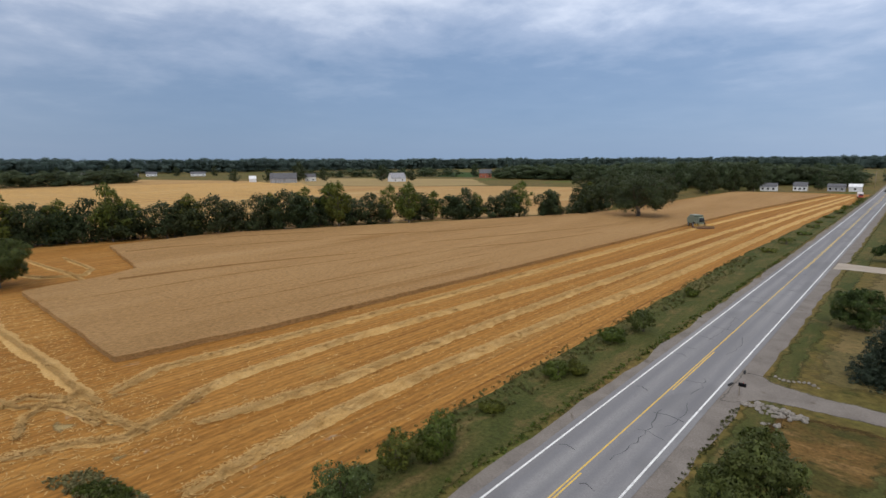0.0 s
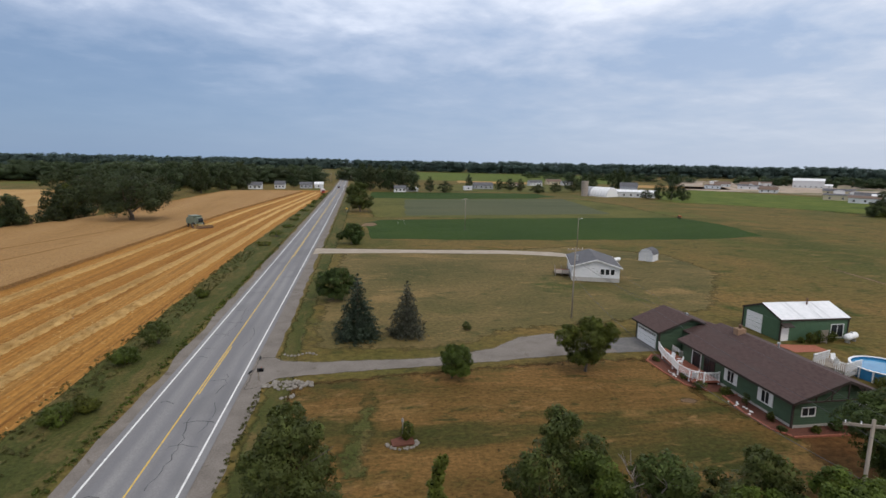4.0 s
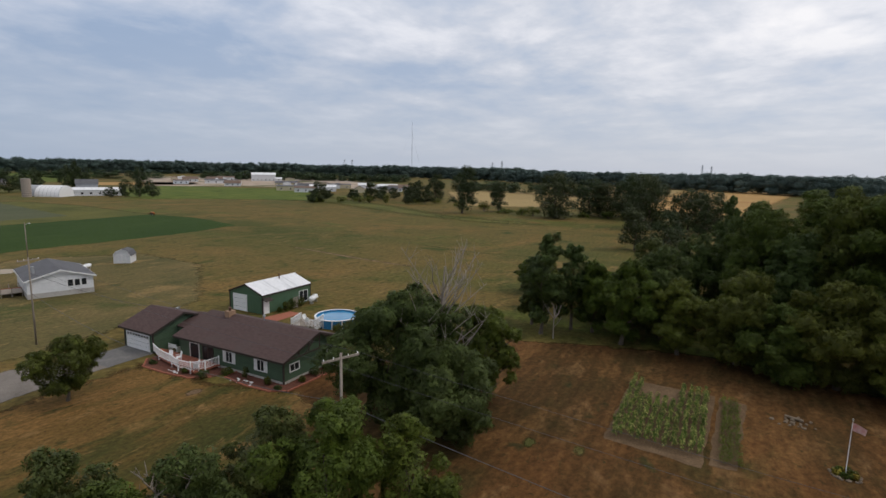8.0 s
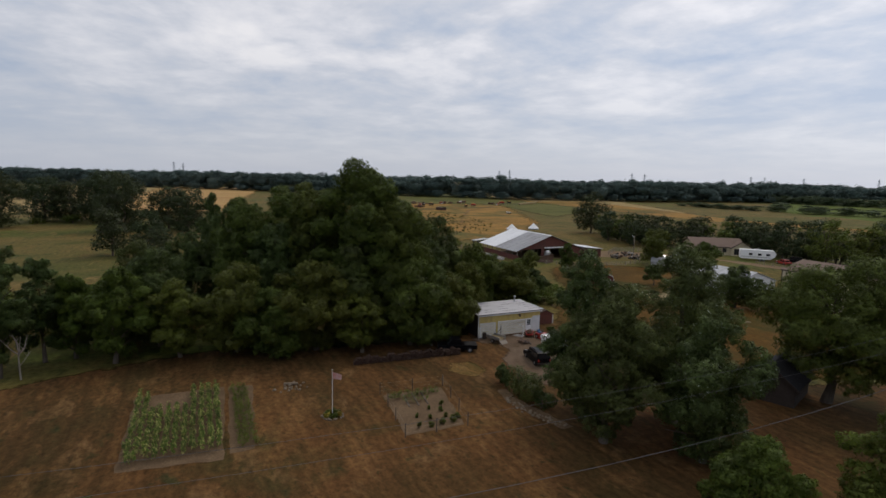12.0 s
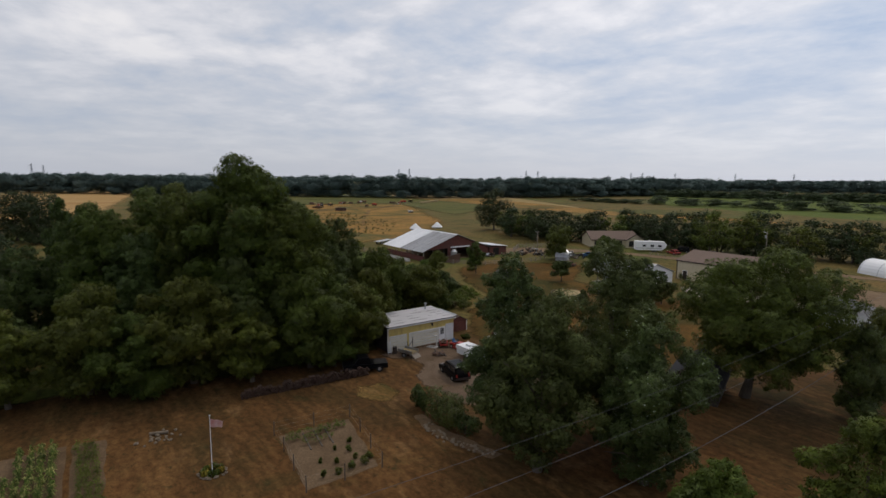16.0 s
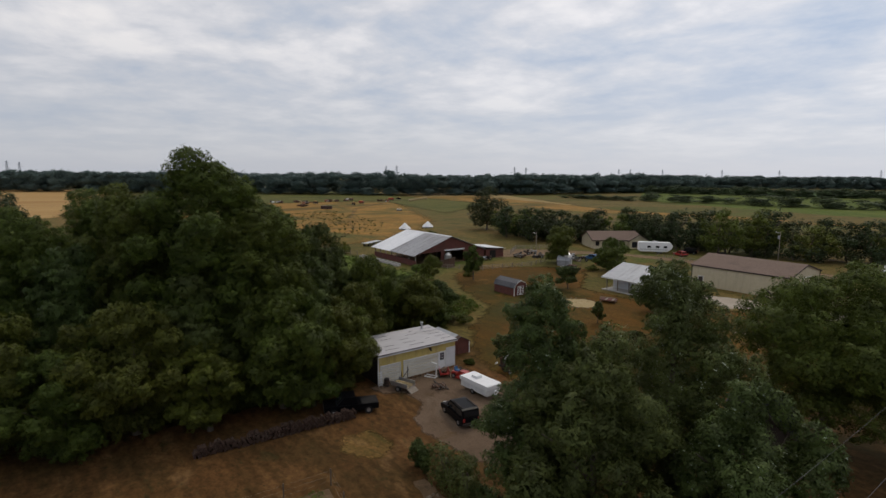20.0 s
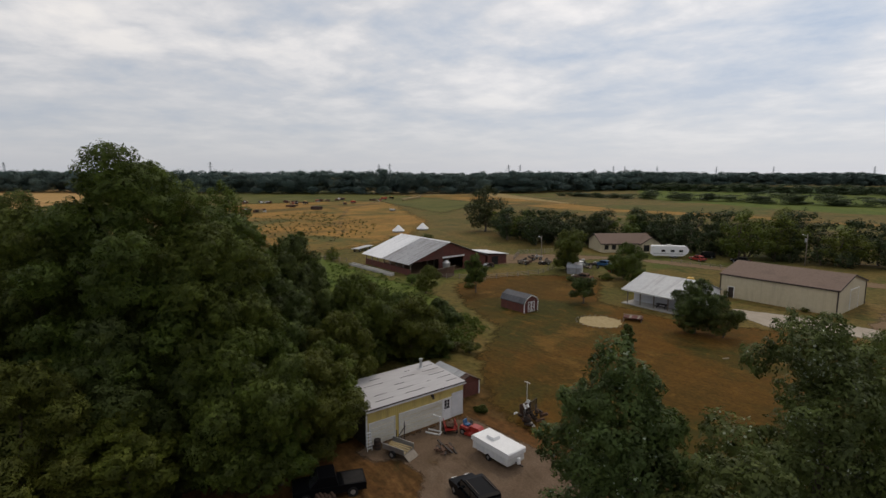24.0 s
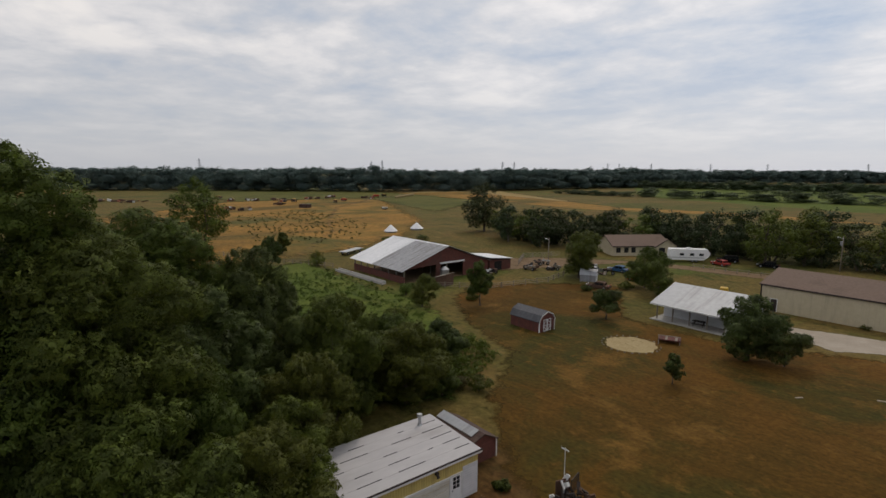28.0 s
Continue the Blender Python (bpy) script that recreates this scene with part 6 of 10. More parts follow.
for k in range(30):
    f = k / 29 * 4
    line = ((166, -147), (140, -150), (118, -165), (88, -170), (46, -180))
    (ax, ay), (bx, by) = line[min(3, int(f))], line[min(3, int(f)) + 1]
    g = f - min(3, int(f))
    bush(ax + (bx - ax) * g + rnd.uniform(-2, 2), ay + (by - ay) * g + rnd.uniform(-3, 1), rnd.uniform(2.6, 4.2), rnd.uniform(3.2, 6.0), 660 + k, FAR_DARK, 420, 0.6, "leafy bush under the tree belt behind the farmhouse", "belt_bush", "belt bushes")
thicket = tree(87.4, -44.4, 8.2, 4.2, 376, LEAF, 8500, 0.40, 0.1, "round", 24, group="thicket behind the garage", label="bushy green tree in the thicket behind the garage")
stand(thicket, (8.2, 4.2), [(92.6, -50.4, 8.8, 2.8), (88.4, -54.2, 6.8, 3.4), (84.0, -50.4, 6.4, 3.6), (82.6, -45.0, 7.2, 3.6), (94.0, -44.0, 7.0, 3.4), (84.6, -56.4, 4.8, 2.6), (80.0, -54.8, 3.6, 2.2)])
dark_thicket = tree(86.6, -60.2, 5.4, 2.5, 380, LEAF_DARK, 5000, 0.34, 0.1, "round", 16, group="thicket behind the garage", label="dark green small tree in the thicket behind the garage")
stand(dark_thicket, (5.4, 2.5), [(90.4, -57.6, 4.2, 2.2), (96.6, -46.6, 6.4, 2.6), (161.7, -67.6, 7.4, 2.6)])


# ---- buildings ----
def wbox(sh, side, c, u0, u1, z0, z1, o0, o1):
    """A box on a wall that faces a side; u runs along the wall, o outward from it."""
    if side == "-x":
        return sh.box(c - o1, c - o0, u0, u1, z0, z1)
    if side == "+x":
        return sh.box(c + o0, c + o1, u0, u1, z0, z1)
    if side == "-y":
        return sh.box(u0, u1, c - o1, c - o0, z0, z1)
    return sh.box(u0, u1, c + o0, c + o1, z0, z1)


def window(ob, side, c, u, z, w, h, bars=1, mat=None, shutters=False):
    mat = mat or WHITE_TRIM
    fr, t = Shape(), 0.09
    for a in ((u - w / 2 - t, u - w / 2, z - t, z + h + t), (u + w / 2, u + w / 2 + t, z - t, z + h + t), (u - w / 2, u + w / 2, z - t, z), (u - w / 2, u + w / 2, z + h, z + h + t)):
        wbox(fr, side, c, *a, 0.0, 0.07)
    for k in range(bars):
        p = u - w / 2 + w * (k + 1) / (bars + 1)
        wbox(fr, side, c, p - 0.03, p + 0.03, z, z + h, 0.0, 0.05)
    win = part("window", fr, mat, ob)
    part("pane", wbox(Shape(), side, c, u - w / 2, u + w / 2, z, z + h, 0.003, 0.02), GLASS_DARK, win, "dark glass pane")
    if shutters:
        for s in (-1, 1):
            sh = Shape()
            p = u + s * (w / 2 + 0.32)
            wbox(sh, side, c, p - 0.2, p + 0.2, z - 0.1, z + h + 0.1, 0.003, 0.05)
            for k in range(5):
                wbox(sh, side, c, p - 0.15, p + 0.15, z + k * h / 5 + 0.03, z + (k + 0.55) * h / 5, 0.05, 0.07)
            part("shutter", sh, WHITE_TRIM, win, "white louvred shutter")
    return win


def panel_door(ob, side, c, u, w, h, mat, z=0.0, rows=4, lights=False, name="garage_door", label="white sectional garage door"):
    frame_part = Shape()
    for a in ((u - w / 2 - 0.1, u - w / 2, z, z + h + 0.1), (u + w / 2, u + w / 2 + 0.1, z, z + h + 0.1), (u - w / 2, u + w / 2, z + h, z + h + 0.1)):
        wbox(frame_part, side, c, *a, 0.0, 0.08)
    door = part(name, frame_part, WHITE_TRIM, ob, label)
    for k in range(rows):
        sh = wbox(Shape(), side, c, u - w / 2, u + w / 2, z + k * h / rows + 0.022, z + (k + 1) * h / rows - 0.022, 0.003, 0.04)
        part("panel", sh, mat, door)
    if lights:
        for k in range(8):
            p = u - w / 2 + w * (k + 0.5) / 8
            part("pane", wbox(Shape(), side, c, p - w / 24, p + w / 24, z + h - 0.42, z + h - 0.16, 0.042, 0.05), GLASS_DARK, door)
    return door


def entry_door(ob, side, c, u, w=0.95, h=2.05, z=0.0, mat=None, glazed=True):
    door = part("door", wbox(wbox(wbox(Shape(), side, c, u - w / 2 - 0.1, u - w / 2, z, z + h + 0.1, 0, 0.07), side, c, u + w / 2, u + w / 2 + 0.1, z, z + h + 0.1, 0, 0.07), side, c, u - w / 2, u + w / 2, z + h, z + h + 0.1, 0, 0.07),
                WHITE_TRIM, ob, "white door frame")
    part("leaf", wbox(Shape(), side, c, u - w / 2, u + w / 2, z, z + h, 0.003, 0.04), mat or WHITE_VINYL, door, "closed door leaf")
    if glazed:
        for i in range(2):
            for j in range(3):
                part("pane", wbox(Shape(), side, c, u - 0.3 + i * 0.32, u - 0.3 + i * 0.32 + 0.27, z + 1.1 + j * 0.3, z + 1.1 + j * 0.3 + 0.25, 0.042, 0.05), GLASS_DARK, door)
    part("handle", wbox(Shape(), side, c, u + w / 2 - 0.14, u + w / 2 - 0.07, z + 0.95, z + 1.05, 0.042, 0.1), STEEL, door)
    return door


def gable(ob, x0, x1, y0, y1, eave, ridge, axis, wall, roof, over=0.4, trim=None, thick=0.12, ridge_at=None, wall_name="wall"):
    """Solid walls with gables, two roof slopes and fascia boards; the ridge runs along axis."""
    if axis == 0:
        m = (y0 + y1) / 2 if ridge_at is None else ridge_at
        part(wall_name, Shape().slab([(y0, -0.05), (y1, -0.05), (y1, eave), (m, ridge), (y0, eave)], 0, x0, x1), wall, ob)
        lo, hi, a, b = x0 - over, x1 + over, y0, y1
    else:
        m = (x0 + x1) / 2 if ridge_at is None else ridge_at
        part(wall_name, Shape().slab([(x0, -0.05), (x1, -0.05), (x1, eave), (m, ridge), (x0, eave)], 1, y0, y1), wall, ob)
        lo, hi, a, b = y0 - over, y1 + over, x0, x1
    s1, s2 = (ridge - eave) / (m - a), (ridge - eave) / (b - m)
    roofs = [part("roof", Shape().slab([(a - over, eave - over * s1 + 0.01), (m, ridge + 0.01), (m, ridge + thick), (a - over, eave - over * s1 + thick)], axis, lo, hi), roof, ob),
             part("roof", Shape().slab([(b + over, eave - over * s2 + 0.01), (m, ridge + 0.01), (m, ridge + thick), (b + over, eave - over * s2 + thick)], axis, lo, hi), roof, ob)]
    if trim:
        for u in (a - over - 0.03, b + over):
            e = eave - over * (s1 if u < m else s2)
            sh = Shape().box(lo, hi, u, u + 0.03, e - 0.12, e + thick) if axis == 0 else Shape().box(u, u + 0.03, lo, hi, e - 0.12, e + thick)
            part("fascia", sh, trim, ob)
        for u in (lo - 0.03, hi):
            for p, q in (((a - over, eave - over * s1), (m, ridge)), ((b + over, eave - over * s2), (m, ridge))):
                part("barge_board", Shape().slab([(p[0], p[1] - 0.14), (q[0], q[1] - 0.14), (q[0], q[1] + thick), (p[0], p[1] + thick)], axis, u, u + 0.03), trim, ob)
    return roofs


BROWN_TRIM = surface("dark_brown_trim", (0.035, 0.026, 0.022), (0.055, 0.042, 0.036), 3.0, 0.7)

# green ranch house with its attached garage
ranch = thing("ranch_house", 43.8, 47, 0, 0, "green ranch house with brown shingle roof and white shutters", "house")
gable(ranch, -4.9, 4.7, -8.4, 8.2, 2.75, 4.45, 1, GREEN_SIDING, BROWN_SHINGLE, 0.55, BROWN_TRIM, ridge_at=0.1)
gable(ranch, -5.9, 2.4, 11.9, 17.5, 2.7, 4.25, 1, GREEN_SIDING, BROWN_SHINGLE, 0.5, BROWN_TRIM, ridge_at=-1.9, wall_name="garage_wall")
gable(ranch, -2.6, 4.0, 8.2, 11.9, 2.6, 3.6, 1, GREEN_SIDING, BROWN_SHINGLE, 0.1, None, wall_name="breezeway_wall")
panel_door(ranch, "-x", -5.9, 14.8, 4.4, 2.1, WHITE_VINYL, 0, 4, True)
window(ranch, "-x", -4.9, -5.1, 0.95, 0.95, 1.15, 1, None, True)
window(ranch, "-x", -4.9, -0.2, 0.95, 0.95, 1.15, 1, None, True)
window(ranch, "-x", -4.9, 5.6, 0.35, 1.5, 1.75, 0, WHITE_TRIM)
window(ranch, "-x", -4.9, 3.3, 0.35, 1.7, 1.75, 1, BROWN_TRIM)
window(ranch, "-y", -8.4, -3.3, 1.15, 1.3, 0.75, 1)
window(ranch, "-y", -8.4, 2.7, 1.15, 1.3, 0.75, 1)
part("corner_board", Shape().box(-4.96, -4.8, -8.46, -8.3, 0, 2.7), BROWN_TRIM, ranch)
part("corner_board", Shape().box(-5.96, -5.8, 11.84, 12.0, 0, 2.6), BROWN_TRIM, ranch)
part("corner_board", Shape().box(-5.96, -5.8, 17.4, 17.56, 0, 2.6), BROWN_TRIM, ranch)
truss = Shape()
for u in (-3.2, -1.6, 0.1, 1.8, 3.3):
    h = 4.45 - abs(u - 0.1) * 0.36
    truss.box(u - 0.06, u + 0.06, -9.0, -8.93, 2.75, h - 0.05)
truss.box(-4.9, 4.7, -9.0, -8.93, 2.66, 2.8)
truss.turned((-1.6, -8.965, 3.3), (1.9, 0.07, 0.1), 0, -40).turned((1.8, -8.965, 3.3), (1.9, 0.07, 0.1), 0, 40)
part("gable_truss", truss, BROWN_TRIM, ranch, "dark decorative timber truss in the gable")
chim = part("chimney", Shape().box(-0.7, 0.3, 4.6, 5.4, 3.8, 5.05), TAN_BRICK, ranch, "tan brick chimney")
part("chimney_cap", Shape().rod((-0.2, 5.0, 5.05), (-0.2, 5.0, 5.4), 0.16, 0.16, 10).rod((-0.2, 5.0, 5.4), (-0.2, 5.0, 5.5), 0.24, 0.1, 10), RUST, chim, "rusty metal chimney cap")
part("roof_vent", Shape().rod((0.9, 0.4, 4.0), (0.9, 0.4, 4.75), 0.09, 0.09, 8).rod((0.9, 0.4, 4.75), (0.9, 0.4, 4.9), 0.2, 0.16, 8), STEEL, ranch, "small metal roof vent")
part("roof_vent", Shape().box(-0.6, -0.2, 14.6, 15.0, 3.8, 4.05), STEEL, ranch)
part("foundation", Shape().box(-4.93, 4.73, -8.43, 8.23, -0.05, 0.28), CONCRETE, ranch)

# green pole barn behind it
pole_barn = thing("pole_barn", 62.3, 64.4, 0, 0, "green steel pole barn with a white metal roof", "barn")
gable(pole_barn, -5.3, 5.3, -3.6, 3.6, 3.0, 4.35, 0, GREEN_STEEL, WHITE_METAL, 0.15, BROWN_TRIM)
panel_door(pole_barn, "-x", -5.3, 1.3, 2.9, 2.6, WHITE_VINYL, 0, 4)
part("sliding_door", wbox(Shape(), "-x", -5.3, -3.3, -0.35, 0.05, 2.75, 0.003, 0.06), GREEN_STEEL, pole_barn)
entry_door(pole_barn, "-y", -3.6, -4.6, glazed=False)
window(pole_barn, "-y", -3.6, 3.6, 0.3, 1.9, 1.8, 1)
for u, v in ((-5.3, -3.6), (5.3, -3.6), (-5.3, 3.6)):
    part("corner_board", Shape().box(u - 0.08, u + 0.08, v - 0.08, v + 0.08, 0, 3.0), BROWN_TRIM, pole_barn)
part("stove_pipe", Shape().rod((1.2, -0.6, 4.0), (1.2, -0.6, 5.0), 0.1, 0.1, 8).rod((1.2, -0.6, 5.0), (1.2, -0.6, 5.12), 0.18, 0.12, 8), RUST, pole_barn, "rusty stove pipe")
part("ridge_cap", Shape().slab([(-0.25, 4.38), (0, 4.5), (0.25, 4.38), (0, 4.44)], 0, -5.45, 5.45), WHITE_METAL, pole_barn)
part("porch_hood", Shape().turned((-4.6, -4.0, 2.35), (1.5, 1.0, 0.08), 0, 0, 22), BROWN_TRIM, pole_barn)

# white house with a grey roof, turned to the road
white_house = thing("white_house", 49.6, 104.8, 0, -18, "white single-storey house with grey shingles on a block foundation", "house")
gable(white_house, -4.7, 4.7, -6.8, 6.8, 3.1, 4.5, 1, WHITE_SIDING, GREY_SHINGLE, 0.4, WHITE_TRIM)
part("foundation", Shape().box(-4.73, 4.73, -6.83, 6.83, -0.05, 0.85), CONCRETE, white_house)
for u in (1.5, 2.5, 3.5):
    window(white_house, "-y", -6.8, u - 0.2, 1.55, 0.72, 1.1, 0)
for v in (-3.5, 2.0):
    window(white_house, "+x", 4.7, v, 1.6, 1.0, 1.0, 1)
deck_w = thing("wooden_deck", 43.2, 105.8, 0, -18, "weathered brown wooden deck beside the white house", "deck")
part("platform", Shape().box(-1.5, 1.5, -2.2, 2.2, 0.6, 0.72), POLE_WOOD, deck_w)
for u in (-1.4, 0, 1.4):
    part("post", Shape().box(u - 0.06, u + 0.06, -2.2, -2.08, 0, 1.6), POLE_WOOD, deck_w)
    part("post", Shape().box(u - 0.06, u + 0.06, 2.08, 2.2, 0, 1.6), POLE_WOOD, deck_w)
part("rail", Shape().box(-1.5, 1.5, -2.2, -2.12, 1.5, 1.6), BRICK_RED, deck_w)


def gambrel(ob, length, width, low, knee, top, wall, roof, trim):
    """A barn-shaped shed: its front faces -x, its ridge runs along x."""
    h = width / 2
    prof = [(-h, -0.03), (h, -0.03), (h, low), (h * 0.72, knee), (0, top), (-h * 0.72, knee), (-h, low)]
    part("wall", Shape().slab(prof, 0, 0, length), wall, ob)
    for s in (-1, 1):
        part("roof", Shape().slab([(s * (h + 0.12), low - 0.08), (s * h * 0.73, knee + 0.01), (s * h * 0.75, knee + 0.09), (s * (h + 0.14), low + 0.02)], 0, -0.12, length + 0.12), roof, ob)
        part("roof", Shape().slab([(s * h * 0.73, knee + 0.01), (0, top + 0.01), (0, top + 0.09), (s * h * 0.75, knee + 0.09)], 0, -0.12, length + 0.12), roof, ob)
        part("barge_board", Shape().slab([(s * (h + 0.1), low - 0.1), (s * h * 0.74, knee - 0.04), (s * h * 0.74, knee + 0.08), (s * (h + 0.1), low + 0.02)], 0, -0.16, -0.12).slab([(s * h * 0.74, knee - 0.08), (0, top - 0.1), (0, top + 0.06), (s * h * 0.74, knee + 0.06)], 0, -0.16, -0.12), trim, ob)
    for s in (-1, 1):
        dr = Shape()
        u0, u1, z1 = (0.02, h * 0.5, low + 0.25)
        dr.box(-0.05, -0.003, s * u0, s * u1, 0.08, z1)
        door = part("door", dr, wall, ob)
        x = Shape()
        t = 0.1
        a, b = sorted((s * u0, s * u1))
        for bx in ((a, a + t, 0.08, z1), (b - t, b, 0.08, z1), (a, b, 0.08, 0.08 + t), (a, b, z1 - t, z1), (a, b, z1 / 2 - t / 2, z1 / 2 + t / 2)):
            x.box(-0.09, -0.05, *bx)
        d = math.degrees(math.atan2(z1 / 2 - 0.1, b - a))
        ln = math.hypot(z1 / 2 - 0.1, b - a)
        x.turned((-0.07, (a + b) / 2, z1 * 0.27), (0.035, ln, 0.09), 0, 0, s * d).turned((-0.07, (a + b) / 2, z1 * 0.76), (0.035, ln, 0.09), 0, 0, -s * d)
        part("cross_brace", x, trim, door, "white crossed door boards")
    for s in (-1, 1):
        part("corner_board", Shape().box(-0.06, 0.06, s * h - 0.06, s * h + 0.06, 0, low), trim, ob)


red_shed = thing("red_shed", 88.0, -80.1, 0, 0, "small red gambrel shed with white crossed doors", "shed")
gambrel(red_shed, 5.6, 3.2, 1.55, 2.35, 2.9, RED_BOARDS, GREY_SHINGLE, WHITE_TRIM)
grey_shed = thing("garden_shed", 70.6, 119.6, 0, 40, "small pale grey gambrel shed with white crossed doors", "shed")
gambrel(grey_shed, 3.8, 3.4, 1.8, 2.7, 3.2, WHITE_SIDING, GREY_SHINGLE, WHITE_TRIM)
small_red = thing("red_lean_to_shed", 68.6, -49.8, 0, 0, "small dark red shed behind the yellow garage", "shed")
gable(small_red, -0.4, 4.4, -1.3, 2.2, 1.5, 2.25, 0, RED_BOARDS, DARK_SHEET, 0.15, None, ridge_at=0.1)
part("roof_sheet", Shape().slab([(0.95, 2.10), (0.14, 2.39), (0.14, 2.45), (0.95, 2.16)], 0, 0.1, 4.6), GREY_METAL, small_red, "pale metal sheet on one roof slope")
part("door", wbox(Shape(), "-x", -0.4, -0.7, 0.7, 0.05, 1.42, 0.003, 0.05), RED_BOARDS, small_red)
part("corner_board", Shape().box(-0.46, -0.36, 1.42, 1.54, 0, 1.5), WHITE_TRIM, small_red)
part("corner_board", Shape().box(-0.46, -0.36, -1.34, -1.22, 0, 1.5), WHITE_TRIM, small_red)

# yellow three-bay garage
yg = thing("yellow_garage", 65.5, -41.5, 0, 0, "pale yellow sided garage with white doors and flat white roof", "garage")
part("wall", Shape().slab([(0, -0.05), (5.8, -0.05), (5.8, 3.55), (0, 3.3)], 1, -5.15, 5.5), YELLOW_SIDING, yg)
part("white_wall_panel", wbox(Shape(), "-x", 0, -5.12, -3.75, 0.05, 2.45, 0.003, 0.04), WHITE_SIDING, yg, "white ribbed wall panel beside the door")
part("roof_edge", Shape().slab([(-0.25, 3.26), (5.9, 3.54), (5.9, 3.62), (-0.25, 3.34)], 1, -5.32, 5.68), BROWN_TRIM, yg, "dark roof edge")
for k in range(6):
    lo = -0.22 + k * 1.012
    part("roof_sheet", Shape().slab([(lo, 3.345 + (lo + 0.22) * 0.0461), (lo + 1.004, 3.391 + (lo + 0.22) * 0.0461), (lo + 1.004, 3.421 + (lo + 0.22) * 0.0461), (lo, 3.375 + (lo + 0.22) * 0.0461)], 1, -5.28, 5.64), FLAT_ROOF, yg, "pale flat roof sheet with dark seams")
seam_rnd = random.Random(17)
for k in range(1, 6):
    x = -0.22 + k * 1.012
    y = -5.0
    while y < 5.0:
        ln = seam_rnd.uniform(0.4, 2.2)
        part("seam_patch", Shape().box(x - 0.035, x + 0.035, y, min(5.4, y + ln), 3.378 + (x + 0.22) * 0.0461, 3.392 + (x + 0.22) * 0.0461), TAR, yg, "dark tar along a roof seam")
        y += ln + seam_rnd.uniform(0.6, 3.0)
part("fascia", Shape().box(-0.28, -0.25, -5.34, 5.7, 3.12, 3.30), WHITE_TRIM, yg)
part("drip_edge", Shape().box(-0.31, -0.22, -5.35, 5.71, 3.30, 3.385), BROWN_TRIM, yg, "dark drip edge of the roof")
panel_door(yg, "-x", 0, 3.95, 2.45, 1.98, CREAM_DOOR, 0, 5)
panel_door(yg, "-x", 0, -0.2, 4.7, 2.02, CREAM_DOOR, 0, 5)
entry_door(yg, "-x", 0, -3.15, 0.9, 2.05)
part("corner_board", Shape().box(-0.06, 0.05, 5.42, 5.55, 0, 3.2), WHITE_TRIM, yg)
part("end_wall", Shape().slab([(0.06, 0.0), (5.78, 0.0), (5.78, 3.5), (0.06, 3.27)], 1, 5.503, 5.53), BROWN_TRIM, yg, "dark brown end wall under the trees")
pipe = part("stove_pipe", Shape().rod((4.9, -3.6, 3.45), (4.9, -3.6, 4.35), 0.13, 0.13, 10), STEEL, yg)
part("pipe_cap", Shape().rod((4.9, -3.6, 4.35), (4.9, -3.6, 4.5), 0.22, 0.2, 10), STEEL, pipe)
part("pipe_collar", Shape().rod((4.9, -3.6, 3.55), (4.9, -3.6, 3.72), 0.26, 0.14, 10), STEEL, pipe)
part("wall_lamp", Shape().box(-0.25, -0.003, -1.5, -1.3, 2.75, 2.95).rod((-0.2, -1.4, 2.8), (-0.32, -1.4, 2.6), 0.09, 0.12, 8), BROWN_TRIM, yg)
# the cattle barn: open bays along its side, wide gable towards the yard
barn = thing("cattle_barn", 136.5, -92.5, 0, 0, "old red barn with white and weathered metal roof", "barn")
part("wall", Shape().box(-10.3, 10.3, 11.0, 11.25, 0, 1.4), RED_BOARDS, barn, "low red board wall under the open bays")
part("back_wall", Shape().slab([(-11, -0.05), (2, -0.05), (2, 6.2), (0, 6.6), (-11, 3.0)], 0, 10.2, 10.4), RED_BOARDS, barn)
part("gable_wall", Shape().slab([(-11.5, -0.05), (-4.2, -0.05), (-4.2, 3.2), (2.0, 3.2), (2.0, -0.05), (3.2, -0.05), (3.2, 3.2), (11.2, 2.9), (0.2, 6.7), (-11.5, 2.7)], 0, -10.4, -10.2), RED_BOARDS, barn, "brown-red gable wall with a wide opening")
part("south_wall", Shape().box(-10.3, 10.3, -11.5, -11.3, 0, 2.7), RED_BOARDS, barn)
part("floor", Shape().box(-10.3, 10.3, -11.3, 11.0, -0.02, 0.05), SOIL, barn)
for k in range(8):
    x = -10.1 + k * 2.88
    part("post", Shape().box(x - 0.1, x + 0.1, 11.0, 11.2, 0, 3.0), POLE_WOOD, barn)
for k in range(8):
    x = -10.1 + k * 2.88
    part("inner_post", Shape().box(x - 0.1, x + 0.1, 0.1, 0.3, 0, 6.5), POLE_WOOD, barn)
for k in range(11):
    lo = -10.9 + k * 1.98
    mat = OLD_METAL if k < 6 else WHITE_METAL
    part("roof_sheet", Shape().slab([(12.1, 2.62), (0.1, 6.88), (0.1, 6.94), (12.1, 2.68)], 0, lo, lo + 1.975), mat, barn, "weathered grey roof sheet with rust streaks" if k < 6 else "clean white roof sheet")
    part("roof_sheet", Shape().slab([(-12.0, 2.55), (0.1, 6.88), (0.1, 6.94), (-12.0, 2.61)], 0, lo, lo + 1.975), OLD_METAL, barn)
part("ridge_cap", Shape().slab([(-0.3, 6.84), (0.1, 7.02), (0.5, 6.84), (0.1, 6.95)], 0, -10.9, 10.9), WHITE_METAL, barn)
part("door_header", Shape().box(-10.6, -10.4, -4.4, 2.2, 3.2, 3.55), WHITE_TRIM, barn, "white beam over the barn opening")
annex = thing("barn_annex", 128.0, -108.6, 0, 0, "low red annex with a small white roof", "shed")
